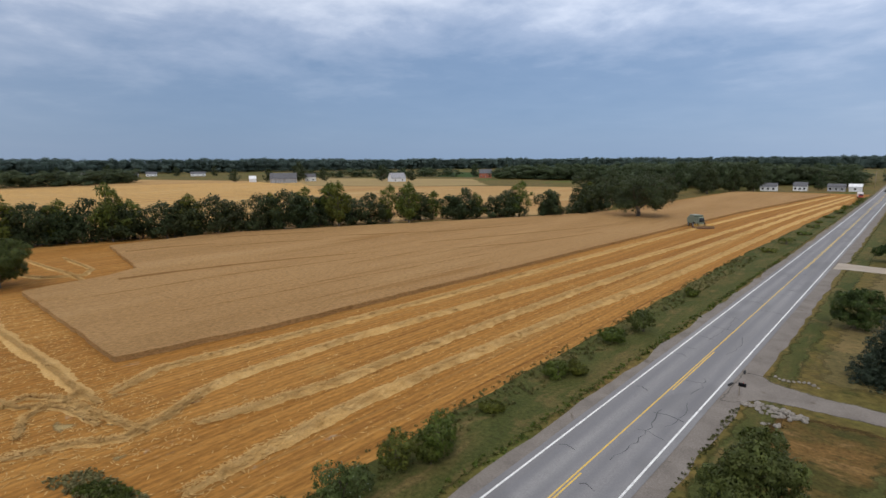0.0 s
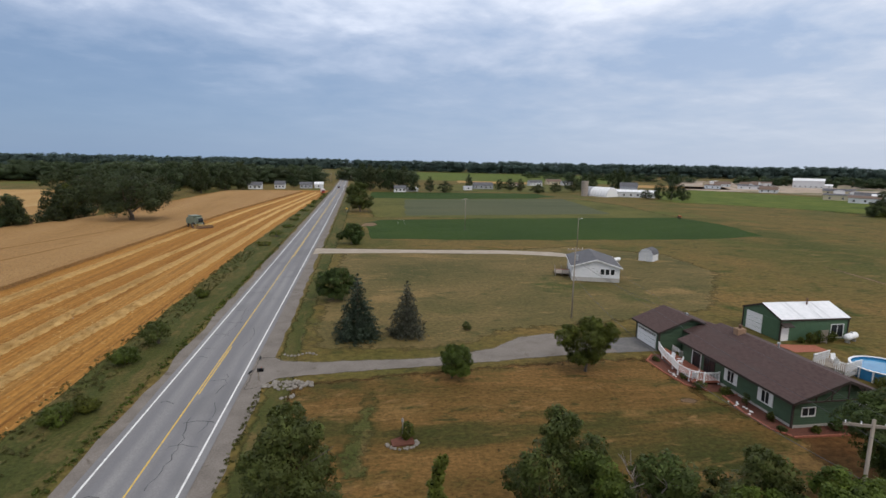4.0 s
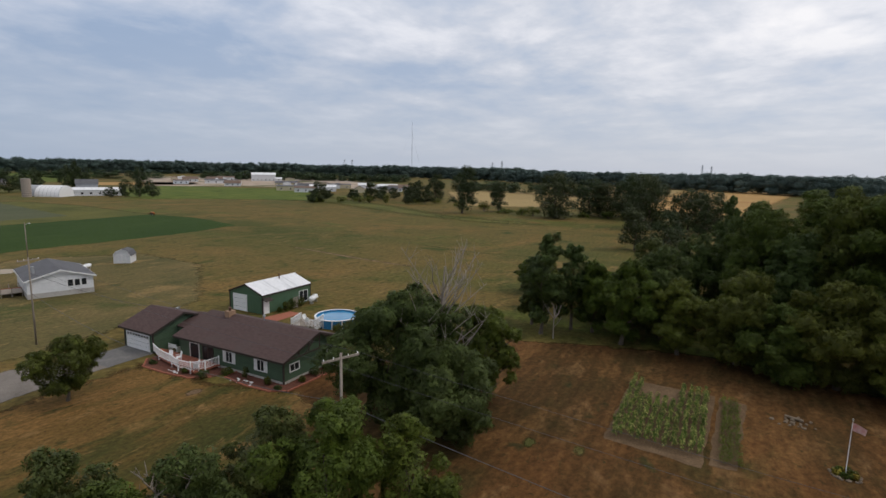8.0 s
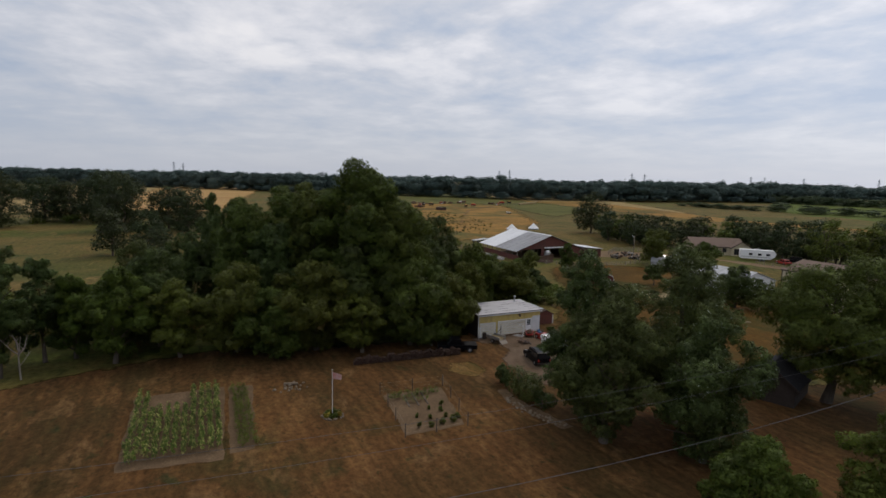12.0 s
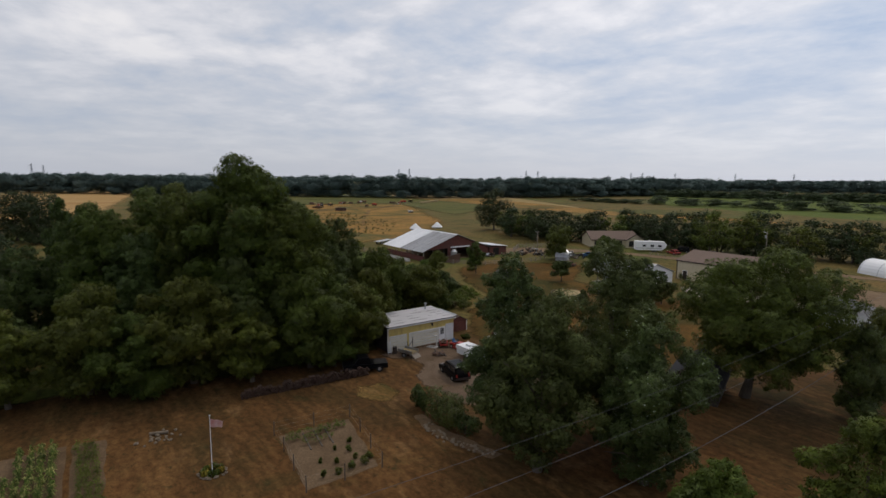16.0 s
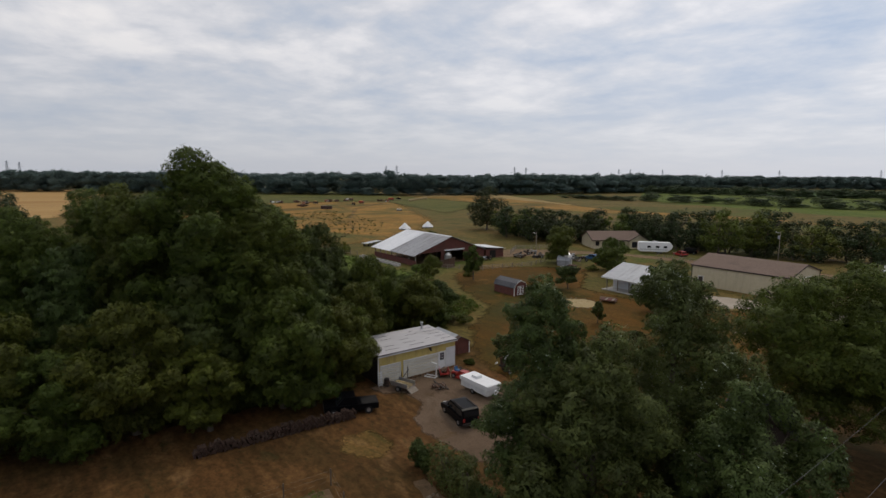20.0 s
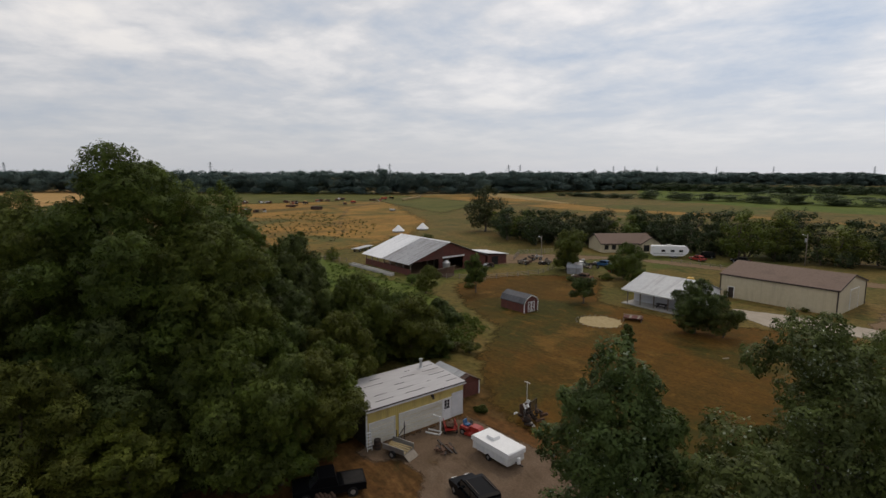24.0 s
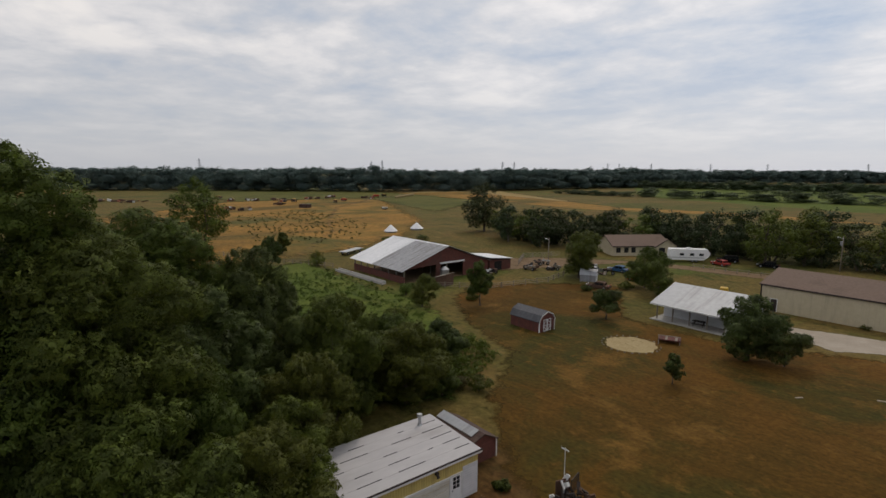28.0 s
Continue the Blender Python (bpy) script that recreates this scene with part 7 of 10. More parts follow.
part("wall", Shape().box(-2.0, 6.0, -2.6, 4.0, -0.05, 2.4), RED_BOARDS, annex)
part("roof", Shape().slab([(-3.0, 2.35), (4.2, 3.1), (4.2, 3.2), (-3.0, 2.45)], 0, -2.4, 6.3), WHITE_METAL, annex)
# the wall is solid; a near-black sheet stands in for the shade inside
part("door", wbox(Shape(), "-x", -2.0, 0.4, 2.6, 0.0, 2.1, 0.003, 0.05), DARK, annex, "near-black sheet painted as the shade inside an open doorway")
tank = thing("feed_tank", 124.4, -90.2, 0, 0, "shiny round metal feed tank beside the barn door", "tank")
part("shell", Shape().rod((0, 0, 0.5), (0, 0, 2.4), 0.9, 0.9, 16), STEEL, tank, smooth=False)
part("cone", Shape().rod((0, 0, 2.4), (0, 0, 3.0), 0.95, 0.2, 16), STEEL, tank)
for a in range(4):
    part("leg", Shape().rod((0.7 * math.cos(a * 1.57), 0.7 * math.sin(a * 1.57), 0), (0.7 * math.cos(a * 1.57), 0.7 * math.sin(a * 1.57), 0.6), 0.06, 0.06, 6), STEEL, tank)
hay_feeder = thing("calf_hutch", 121.6, -87.6, 0, 20, "weathered grey lean-to hutch beside the barn", "hutch")
part("body", Shape().slab([(-1.6, 0), (1.6, 0), (1.6, 1.3), (-1.6, 2.3)], 1, -1.4, 1.4), RUST, hay_feeder)
part("roof", Shape().slab([(-1.8, 2.37), (1.8, 1.25), (1.8, 1.35), (-1.8, 2.47)], 1, -1.6, 1.6), POLE_WOOD, hay_feeder)

# open-sided shed with posts
pav = thing("open_shed", 76.6, -104.5, 0, 0, "white open-fronted shed with a grey metal roof", "shed")
part("back_wall", Shape().box(-5.2, 5.2, -6.4, -6.25, 0, 2.7), WHITE_SIDING, pav)
part("side_wall", Shape().slab([(-6.4, 0), (6.0, 0), (6.0, 2.8), (0, 4.8), (-6.4, 2.7)], 0, -5.35, -5.2), WHITE_SIDING, pav, "white ribbed end wall")
part("side_wall", Shape().slab([(-6.4, 0), (3.6, 0), (3.6, 3.6), (0, 4.8), (-6.4, 2.7)], 0, 5.2, 5.35), WHITE_SIDING, pav)
part("inner_wall", Shape().box(-5.2, 5.2, 3.45, 3.6, 0, 3.4), WHITE_SIDING, pav)
part("floor_slab", Shape().box(-5.6, 5.8, -6.4, 6.8, -0.05, 0.14), CONCRETE, pav)
for u in (-5.1, -2.6, 0.0, 2.6, 5.1):
    part("post", Shape().box(u - 0.08, u + 0.08, 5.9, 6.06, 0.14, 2.75), POLE_WOOD, pav)
part("beam", Shape().box(-5.3, 5.3, 5.88, 6.08, 2.6, 2.8), POLE_WOOD, pav)
part("roof", Shape().slab([(7.1, 2.62), (0, 4.88), (0, 4.96), (7.1, 2.70)], 0, -5.6, 5.7), GREY_METAL, pav)
part("roof", Shape().slab([(-7.0, 2.6), (0, 4.88), (0, 4.96), (-7.0, 2.68)], 0, -5.6, 5.7), GREY_METAL, pav)
part("fascia", Shape().box(-5.6, 5.7, 7.1, 7.14, 2.5, 2.74), WHITE_TRIM, pav)
part("barge_board", Shape().slab([(7.1, 2.5), (0, 4.76), (0, 4.96), (7.1, 2.70)], 0, 5.7, 5.74), WHITE_TRIM, pav)
bench = thing("picnic_table", 75.6, -99.4, 0.14, 10, "dark wooden picnic table under the open shed", "table")
part("tabletop", Shape().box(-0.9, 0.9, -0.4, 0.4, 0.7, 0.76), BROWN_TRIM, bench)
for s in (-1, 1):
    part("seat", Shape().box(-0.9, 0.9, s * 0.75 - 0.14, s * 0.75 + 0.14, 0.42, 0.47), BROWN_TRIM, bench)
    part("leg", Shape().turned((s * 0.65, 0.3, 0.36), (0.08, 0.06, 0.85), 0, 0, 35).turned((s * 0.65, -0.3, 0.36), (0.08, 0.06, 0.85), 0, 0, -35).box(s * 0.65 - 0.04, s * 0.65 + 0.04, -0.8, 0.8, 0.36, 0.42), BROWN_TRIM, bench)

long_b = thing("steel_building", 65.1, -125.2, 0, 0, "long cream steel building with a brown roof", "building")
gable(long_b, -9.4, 9.4, -7.2, 7.2, 4.3, 6.1, 0, CREAM_STEEL, TAN_SHINGLE, 0.25, BROWN_TRIM)
for u in (-9.4, 9.4):
    part("downpipe", Shape().box(u - 0.1, u + 0.1, 7.18, 7.3, 0, 4.2), BROWN_TRIM, long_b)
part("downpipe", Shape().box(-9.5, -9.38, -7.2, -7.0, 0, 4.2), BROWN_TRIM, long_b)
entry_door(long_b, "+y", 7.2, 7.4, mat=BROWN_TRIM, glazed=False)
panel_door(long_b, "-x", -9.4, -1.0, 4.2, 3.6, CREAM_STEEL, 0, 5)

far_h = thing("farmhouse", 122.0, -155.6, 0, 57, "cream farmhouse with a brown hipped roof", "house")
gable(far_h, -7.5, 8.0, -5.5, 5.5, 2.8, 5.0, 0, CREAM_STEEL, TAN_SHINGLE, 0.5, BROWN_TRIM)
gable(far_h, -9.2, -3.4, -4.0, 6.6, 2.8, 4.6, 1, CREAM_STEEL, TAN_SHINGLE, 0.5, BROWN_TRIM)
for u in (-1.6, 2.4, 4.4, 6.6):
    window(far_h, "+y", 5.5, u, 1.0, 1.0, 1.2, 1, BROWN_TRIM)
for u in (-7.6, -5.0):
    window(far_h, "+y", 6.6, u, 0.5, 1.5, 1.7, 1, BROWN_TRIM)
for u in (-1.2, 2.8):
    part("roof_vent", Shape().rod((u, -1.0, 4.4), (u, -1.0, 5.4), 0.12, 0.12, 8), BROWN_TRIM, far_h)

hid = thing("small_dark_house", 35.6, -57.6, 0, 20, "small dark-sided house among the trees", "house")
gable(hid, -2.4, 2.4, -3.0, 3.4, 2.3, 4.1, 1, BROWN_TRIM, CHARCOAL, 0.4, BROWN_TRIM)
window(hid, "+y", 3.4, 1.0, 1.0, 1.0, 1.1, 1)
grey_h = thing("grey_roofed_shed", 36.0, -103.5, 0, 35, "low white shed with a grey shingle roof", "shed")
gable(grey_h, -4.0, 4.0, -5.0, 5.0, 2.4, 3.7, 1, WHITE_SIDING, GREY_SHINGLE, 0.35, WHITE_TRIM)
window(grey_h, "+y", 5.0, 0, 1.0, 1.0, 0.9, 1)


def hoop_house(name, x, y, rz, radius, length, label, mat):
    ob = thing(name, x, y, 0, rz, label, "hoop building")
    n = 14
    outer = [(radius * math.cos(math.pi * k / n), radius * math.sin(math.pi * k / n)) for k in range(n + 1)]
    inner = [((radius - 0.12) * math.cos(math.pi * k / n), (radius - 0.12) * math.sin(math.pi * k / n)) for k in range(n, -1, -1)]
    part("cover", Shape().slab(outer + inner, 0, -length / 2, length / 2), mat, ob, smooth=False)
    for s in (-1, 1):
        part("end_wall", Shape().slab(inner, 0, s * length / 2 - 0.15, s * length / 2 - 0.05), mat, ob)
    for k in range(7):
        u = -length / 2 + 0.3 + k * (length - 0.6) / 6
        part("rib", Shape().slab([(a * 1.012, b * 1.012) for a, b in outer] + inner, 0, u - 0.06, u + 0.06), STEEL, ob)
    return ob


hoop_house("hoop_house", 38.5, -160, -28, 3.7, 30, "long white hoop building behind the soil yard", WHITE_VINYL)

# farmsteads and village houses in the distance
def far_house(x, y, w, d, eave, ridge, rz, wall, roof, label, name="farm_house", axis=0, wins=3):
    ob = thing(name, x, y, 0, rz, label, "house", "distant buildings")
    gable(ob, -w / 2, w / 2, -d / 2, d / 2, eave, ridge, axis, wall, roof, 0.4, None)
    for k in range(wins):
        u = -w / 2 + w * (k + 0.5) / wins
        window(ob, "-y", -d / 2, u, 1.0, 1.3, 1.4, 0)
    return ob


hoop_house("white_hoop_barn", *around(25.8, 428), 118, 7.2, 16, "white round-roofed barn beside the silo", WHITE_VINYL)
hoop_house("white_hoop_barn", *around(25.0, 436), 118, 7.0, 14, "pale round-roofed barn behind the silo", GREY_METAL)
far_house(*around(28.8, 434), 30, 9, 4.0, 5.5, -28, WHITE_SIDING, WHITE_METAL, "long low white farm shed", "farm_shed", 0, 6)
far_house(*around(28.2, 450), 13, 10, 7.5, 10.5, -28, GREY_METAL, GREY_SHINGLE, "tall grey barn roof behind the white shed", "farm_barn", 0, 0)
silo = thing("silo", *around(23.9, 424), 0, 0, "tall tan concrete stave silo", "silo")
part("tower", Shape().rod((0, 0, 0), (0, 0, 11.5), 2.6, 2.6, 18), SILO_TILE, silo)
for k in range(9):
    part("hoop", Shape().rod((0, 0, 1 + k * 1.2), (0, 0, 1.12 + k * 1.2), 2.66, 2.66, 18), RUST, silo)
far_house(*around(-47.0, 600), 17, 11, 4.0, 9.5, 70, WHITE_SIDING, OLD_METAL, "white barn with a steep grey roof on the distant farmstead", "farm_barn", 0, 2)
far_house(*around(-58.7, 600), 27, 13, 5, 10.5, 55, OLD_METAL, GREY_SHINGLE, "weathered grey barn on the distant farmstead", "farm_barn", 0, 0)
far_house(*around(-56.0, 640), 12, 9, 5.2, 8.6, 52, WHITE_SIDING, GREY_SHINGLE, "pale farmhouse on the distant farmstead", wins=2)
far_house(*around(-61.7, 640), 7, 7, 4, 7, 58, WHITE_SIDING, WHITE_METAL, "small white outbuilding on the distant farmstead", "farm_shed", wins=0)
far_house(*around(-37.5, 720), 16, 11, 6, 11.0, 36, BRICK_RED, GREY_SHINGLE, "dark brick farmhouse with a steep roof", wins=3)
for b, d, w in ((-75.9, 1010, 20), (-72.3, 980, 18), (-70.7, 1000, 16), (-66.7, 960, 22)):
    far_house(*around(b, d), w, 10, 4.2, 7.0, -b - 4, WHITE_SIDING, GREY_SHINGLE, "small white house before the far woods", wins=3)
far_house(*around(-10.5, 450), 10, 7, 3.4, 5.6, 0, WHITE_SIDING, GREY_SHINGLE, "white house at the village crossroads")
far_house(*around(-8.1, 460), 8, 7, 3.6, 6.2, 0, WHITE_SIDING, GREY_SHINGLE, "white house at the village crossroads")
far_house(*around(-5.5, 467), 10, 7, 3.4, 5.2, 0, GREY_METAL, GREY_SHINGLE, "low grey house at the village crossroads")
far_house(*around(-4.2, 470), 7, 8, 3.4, 5.2, 0, WHITE_SIDING, WHITE_METAL, "white garage at the village crossroads", "farm_shed", wins=1)
far_house(*around(-8.6, 700), 26, 14, 6, 11, 0, WHITE_METAL, WHITE_METAL, "large white metal roof among the village trees", "farm_barn", 0, 0)
far_house(*around(4.3, 424), 9, 8, 3.0, 5.0, 0, WHITE_SIDING, GREY_SHINGLE, "white house beside the road among trees")
far_house(*around(5.6, 432), 9, 6, 2.2, 3.4, 0, WHITE_SIDING, WHITE_METAL, "small white shed beside the road", "farm_shed", wins=1)
far_house(*around(13.2, 500), 18, 9, 3.6, 6.0, 0, GREY_METAL, GREY_SHINGLE, "grey house beyond the crop fields", wins=4)
far_house(*around(18.7, 610), 15, 9, 3.6, 6.0, 0, WHITE_SIDING, GREY_SHINGLE, "white house beyond the crop fields", wins=4)
far_house(*around(20.6, 660), 18, 9, 3.6, 6.0, 0, CREAM_STEEL, TAN_SHINGLE, "cream house beyond the crop fields", wins=4)
far_house(*around(16.6, 560), 9, 7, 2.8, 4.4, 0, CREAM_STEEL, TAN_SHINGLE, "small tan house beyond the crop fields", wins=2)
far_house(*around(11.6, 470), 7, 5, 2.4, 3.6, 0, WHITE_SIDING, GREY_METAL, "small white shed beyond the crop fields", "farm_shed", wins=1)
far_house(*around(22.0, 640), 12, 8, 3.2, 5.2, 0, WHITE_SIDING, GREY_SHINGLE, "white house beyond the crop fields", wins=3)
rnd = random.Random(21)
for k in range(34):
    b = rnd.uniform(35, 58)
    d = rnd.uniform(620, 860) if b < 46 else rnd.uniform(480, 640)
    w = rnd.uniform(10, 26)
    far_house(*around(b, d), w, rnd.uniform(8, 14), rnd.uniform(3, 4.5), rnd.uniform(4.8, 6.5), -b + rnd.choice((0, 90)), rnd.choice((WHITE_SIDING, CREAM_STEEL, WHITE_METAL)), rnd.choice((GREY_SHINGLE, WHITE_METAL, TAN_SHINGLE)),
              "low building of the distant town", "town_building", 0, 3)
far_house(*around(43.4, 840), 34, 18, 9, 12, -45, WHITE_SIDING, WHITE_METAL, "tall white building of the distant town", "town_building", 0, 6)


# ---- things ----
def wheel(parent, x, y, z, r, w, axis="y", mat=None):
    d = Vector((0, w / 2, 0)) if axis == "y" else Vector((w / 2, 0, 0))
    c = Vector((x, y, z))
    tyre = part("wheel", Shape().rod(c - d, c + d, r, r, 14), RUBBER, parent, "black rubber tyre")
    part("rim", Shape().rod(c - d * 1.06, c + d * 1.06, r * 0.58, r * 0.5, 10), mat or STEEL, tyre)
    return tyre


def car(name, x, y, rz, paint, label, length=4.7, width=1.9, height=1.75, kind="suv", category="car"):
    """Faces +x. Lower body, glasshouse, wheels, lights and bumpers."""
    ob = thing(name, x, y, 0, rz, label, category)
    l, w = length / 2, width / 2
    belt = height * 0.56
    low = Shape().slab([(-l, 0.45), (-l + 0.15, 0.3), (l - 0.2, 0.3), (l, 0.5), (l - 0.03, belt * 0.78), (l - 1.25, belt), (-l + 0.08, belt), (-l - 0.02, belt * 0.8)], 1, -w, w)
    part("body", low, paint, ob)
    back = -l + (0.12 if kind == "suv" else 0.75)
    front = l - (1.15 if kind == "suv" else 1.25)
    b = [(back, belt), (front, belt), (front - 0.65, height - 0.05), (front - 1.0, height), (back + 0.35, height), (back + 0.12, height - 0.08)]
    cab = part("cab", Shape().slab(b, 1, -w + 0.14, w - 0.14), paint, ob)
    for s in (-1, 1):
        y0 = s * (w - 0.135)
        for u0, u1 in ((back + 0.25, (back + front) / 2 - 0.35), ((back + front) / 2 - 0.25, front - 0.55)):
            part("side_window", Shape().box(u0, u1, min(y0, y0 + s * 0.02), max(y0, y0 + s * 0.02), belt + 0.06, height - 0.14), GLASS_DARK, cab)
        part("headlight", Shape().box(l - 0.12, l + 0.01, s * (w - 0.45) - 0.2, s * (w - 0.45) + 0.2, 0.62, 0.78), WHITE_VINYL, ob)
        part("tail_light", Shape().box(-l - 0.03, -l + 0.05, s * (w - 0.2) - 0.1, s * (w - 0.2) + 0.1, 0.7, 1.0), RED_PAINT, ob)
        part("mirror", Shape().box(front - 0.75, front - 0.6, s * w - 0.05, s * w + 0.16, belt + 0.02, belt + 0.18), paint, ob)
        part("roof_rail", Shape().box(back + 0.5, front - 1.1, s * (w - 0.3) - 0.03, s * (w - 0.3) + 0.03, height, height + 0.06), BROWN_TRIM, cab)
    part("windscreen", Shape().slab([(front + 0.01, belt + 0.05), (front + 0.03, belt + 0.05), (front - 0.6, height - 0.1), (front - 0.63, height - 0.1)], 1, -w + 0.2, w - 0.2), GLASS_DARK, cab)
    part("rear_window", Shape().box(back - 0.01, back + 0.04, -w + 0.25, w - 0.25, belt + 0.1, height - 0.2), GLASS_DARK, cab)
    part("bumper", Shape().box(l - 0.1, l + 0.08, -w + 0.05, w - 0.05, 0.36, 0.56), BROWN_TRIM, ob)
    part("bumper", Shape().box(-l - 0.1, -l + 0.1, -w + 0.05, w - 0.05, 0.36, 0.58), BROWN_TRIM, ob)
    for sx in (-1, 1):
        for sy in (-1, 1):
            wheel(ob, sx * (l - 0.85), sy * (w - 0.12), 0.36, 0.36, 0.24)
    return ob


def utility_pole(x, y, height, rz, label, arm=2.4, lamp=False, box=False, z_arm=None):
    ob = thing("utility_pole", x, y, 0, rz, label, "utility pole")
    part("pole", Shape().rod((0, 0, -0.1), (0, 0, height), 0.12, 0.08, 10), POLE_WOOD, ob, smooth=True)
    if arm:
        z = (z_arm or height - 0.4)
        a = part("crossarm", Shape().box(-arm / 2, arm / 2, -0.05, 0.05, z, z + 0.13), POLE_WOOD, ob)
        for u in (-0.46, -0.2, 0.2, 0.46):
            part("insulator", Shape().rod((u * arm, 0, z + 0.13), (u * arm, 0, z + 0.25), 0.035, 0.025, 8), WHITE_VINYL, a)
    if box:
        part("transformer", Shape().rod((0.32, 0, height - 2.1), (0.32, 0, height - 1.2), 0.22, 0.22, 12), GREY_METAL, ob, "grey transformer can")
    if lamp:
        part("lamp_arm", Shape().rod((0, 0, height - 0.6), (0.9, 0, height - 0.2), 0.04, 0.04, 6), STEEL, ob)
        part("lamp_head", Shape().lump((1.0, 0, height - 0.25), (0.24, 0.14, 0.1), 3, 4, 8, 0.05), WHITE_VINYL, ob)
    return ob


def wire(p, q, sag, r=0.009, label="thin black overhead wire between utility poles"):
    sh, n, m = Shape(), 14, 5
    p, q = Vector(p), Vector(q)
    side = (q - p).cross(Vector((0, 0, 1))).normalized()
    for k in range(n + 1):
        c = p.lerp(q, k / n) - Vector((0, 0, 4 * sag * (k / n) * (1 - k / n)))
        sh.v += [tuple(c + side * r * math.cos(math.tau * j / m) + Vector((0, 0, r * math.sin(math.tau * j / m)))) for j in range(m)]
    sh.f = [(k * m + j, k * m + (j + 1) % m, (k + 1) * m + (j + 1) % m, (k + 1) * m + j) for k in range(n) for j in range(m)]
    alone("overhead_wire", sh, WIRE, label=label, category="wire", group="overhead wires")


FLAG_CLOTH = ribbed("striped_flag_cloth", (0.46, 0.20, 0.18), (0.56, 0.42, 0.40), 2, 0.16, 0.9, 0, None, 0.1, 0.005)
WIRE = surface("wire_sheath", (0.06, 0.06, 0.065), (0.10, 0.10, 0.105), 4.0, 0.6)
utility_pole(32.4, 74.0, 11.1, 8, "weathered wooden utility pole with a crossarm by the drive", 2.6, box=True)
utility_pole(24.4, 19.2, 11.6, -20, "weathered wooden utility pole with a pale crossarm", 2.6)
utility_pole(23.6, -78, 11.4, 0, "weathered wooden utility pole among the trees", 2.6)
utility_pole(36.9, 181.6, 11.3, 0, "slim wooden utility pole in the soybean field", 2.4)
utility_pole(62, 142, 8.6, 0, "pole with a small yard light", 0, True)
utility_pole(77.0, -168.0, 8.2, 0, "pale wooden pole with a yard light behind the long building", 0, True, True)
utility_pole(125.5, -124, 6.2, 0, "slim pole with a yard light by the barn", 0, True)
utility_pole(33.0, -111.6, 5.6, 0, "short wooden pole beside the soil yard", 0)
for x, y in ((-27.0, 520), (-8.5, 560), (-33, 640), (-60, 500)):
    utility_pole(x, y, 11.5, 0, "distant wooden utility pole near the crossroads", 2.4)
wire((33.6, 74.0, 10.9), (25.6, 19.0, 11.4), 0.7)
wire((31.2, 74.0, 10.9), (23.2, 19.4, 11.4), 0.7)
wire((25.6, 19.0, 11.4), (24.6, -78, 11.2), 1.9)
wire((23.2, 19.4, 11.4), (22.4, -78, 11.2), 1.9)
wire((32.4, 74.0, 6.6), (24.4, 19.2, 8.4), 1.9, 0.02, "pale low telephone cable between utility poles")
wire((24.4, 19.2, 8.4), (23.6, -78, 7.6), 2.9, 0.02, "pale low telephone cable between utility poles")
wire((32.4, 74.0, 9.2), (41.9, 64.0, 4.1), 0.5, 0.02, "black service cable to the garage roof")

# road-side things
mail = thing("mailbox", -10.6, 54.9, 0.02, 90, "black mailbox on a wooden post at the drive", "mailbox")
part("post", Shape().box(-0.06, 0.06, -0.06, 0.06, 0, 1.0), POLE_WOOD, mail)
part("arm", Shape().box(-0.05, 0.05, -0.5, 0.3, 0.95, 1.05), POLE_WOOD, mail)
part("box", Shape().slab([(-0.14, 1.05), (0.14, 1.05), (0.14, 1.22), (0.1, 1.32), (0, 1.36), (-0.1, 1.32), (-0.14, 1.22)], 1, -0.55, 0.1), BLACK_PAINT, mail)
part("flag", Shape().box(0.14, 0.16, -0.3, -0.25, 1.2, 1.45), RED_PAINT, mail, "small red signal flag")
for x, y, rz in ((-11.9, 57.2, 80), (-11.6, 61.6, 98)):
    t = thing("tyre_scrap", x, y, 0.02, rz, "strip of torn black tyre on the shoulder", "tyre scrap")
    part("tread", Shape().slab([(-0.6, 0.0), (0.6, 0.0), (0.5, 0.08), (0.15, 0.13), (-0.3, 0.11), (-0.55, 0.05)], 1, -0.1, 0.1), RUBBER, t)


def stones(points, size, seed, name, label, group, mat=None):
    rnd = random.Random(seed)
    for k, (x, y) in enumerate(points):
        r = size * rnd.uniform(0.6, 1.25)
        alone(name, Shape().lump((0, 0, r * 0.35), (r, r * rnd.uniform(0.6, 1.0), r * 0.6), seed * 50 + k, 4, 7, 0.22), mat or STONE, x, y, 0, rnd.uniform(0, 360), label, "stone", group)


rnd = random.Random(3)
stones([(-7.4 + 2.6 * math.cos(a) + rnd.uniform(-0.4, 0.4), 52.6 + 1.2 * math.sin(a) + rnd.uniform(-0.3, 0.3)) for a in [math.pi * (0.05 + 0.9 * k / 25) for k in range(26)]], 0.32, 31, "border_stone", "pale field stone piled beside the drive", "stone pile")
stones([(-7.4 + 1.9 * rnd.uniform(-1, 1), 52.9 + 0.75 * rnd.uniform(-1, 1)) for k in range(34)], 0.24, 29, "border_stone", "pale field stone piled beside the drive", "stone pile")
stones([(-6.8 + rnd.uniform(-0.8, 0.8), 50.4 + rnd.uniform(-0.4, 0.4)) for k in range(7)], 0.26, 32, "border_stone", "pale field stone in the grass", "stone pile")
stones([(-8.9 + 0.42 * k, 62.4 - 0.5 * math.sin(k * 0.7) - 0.05 * k) for k in range(10)], 0.22, 33, "border_stone", "pale stone edging the drive", "drive edging")
planter = thing("flower_planter", 3.6, 40.4, 0, 12, "small garden bed with red mulch and a lamp post", "planter")
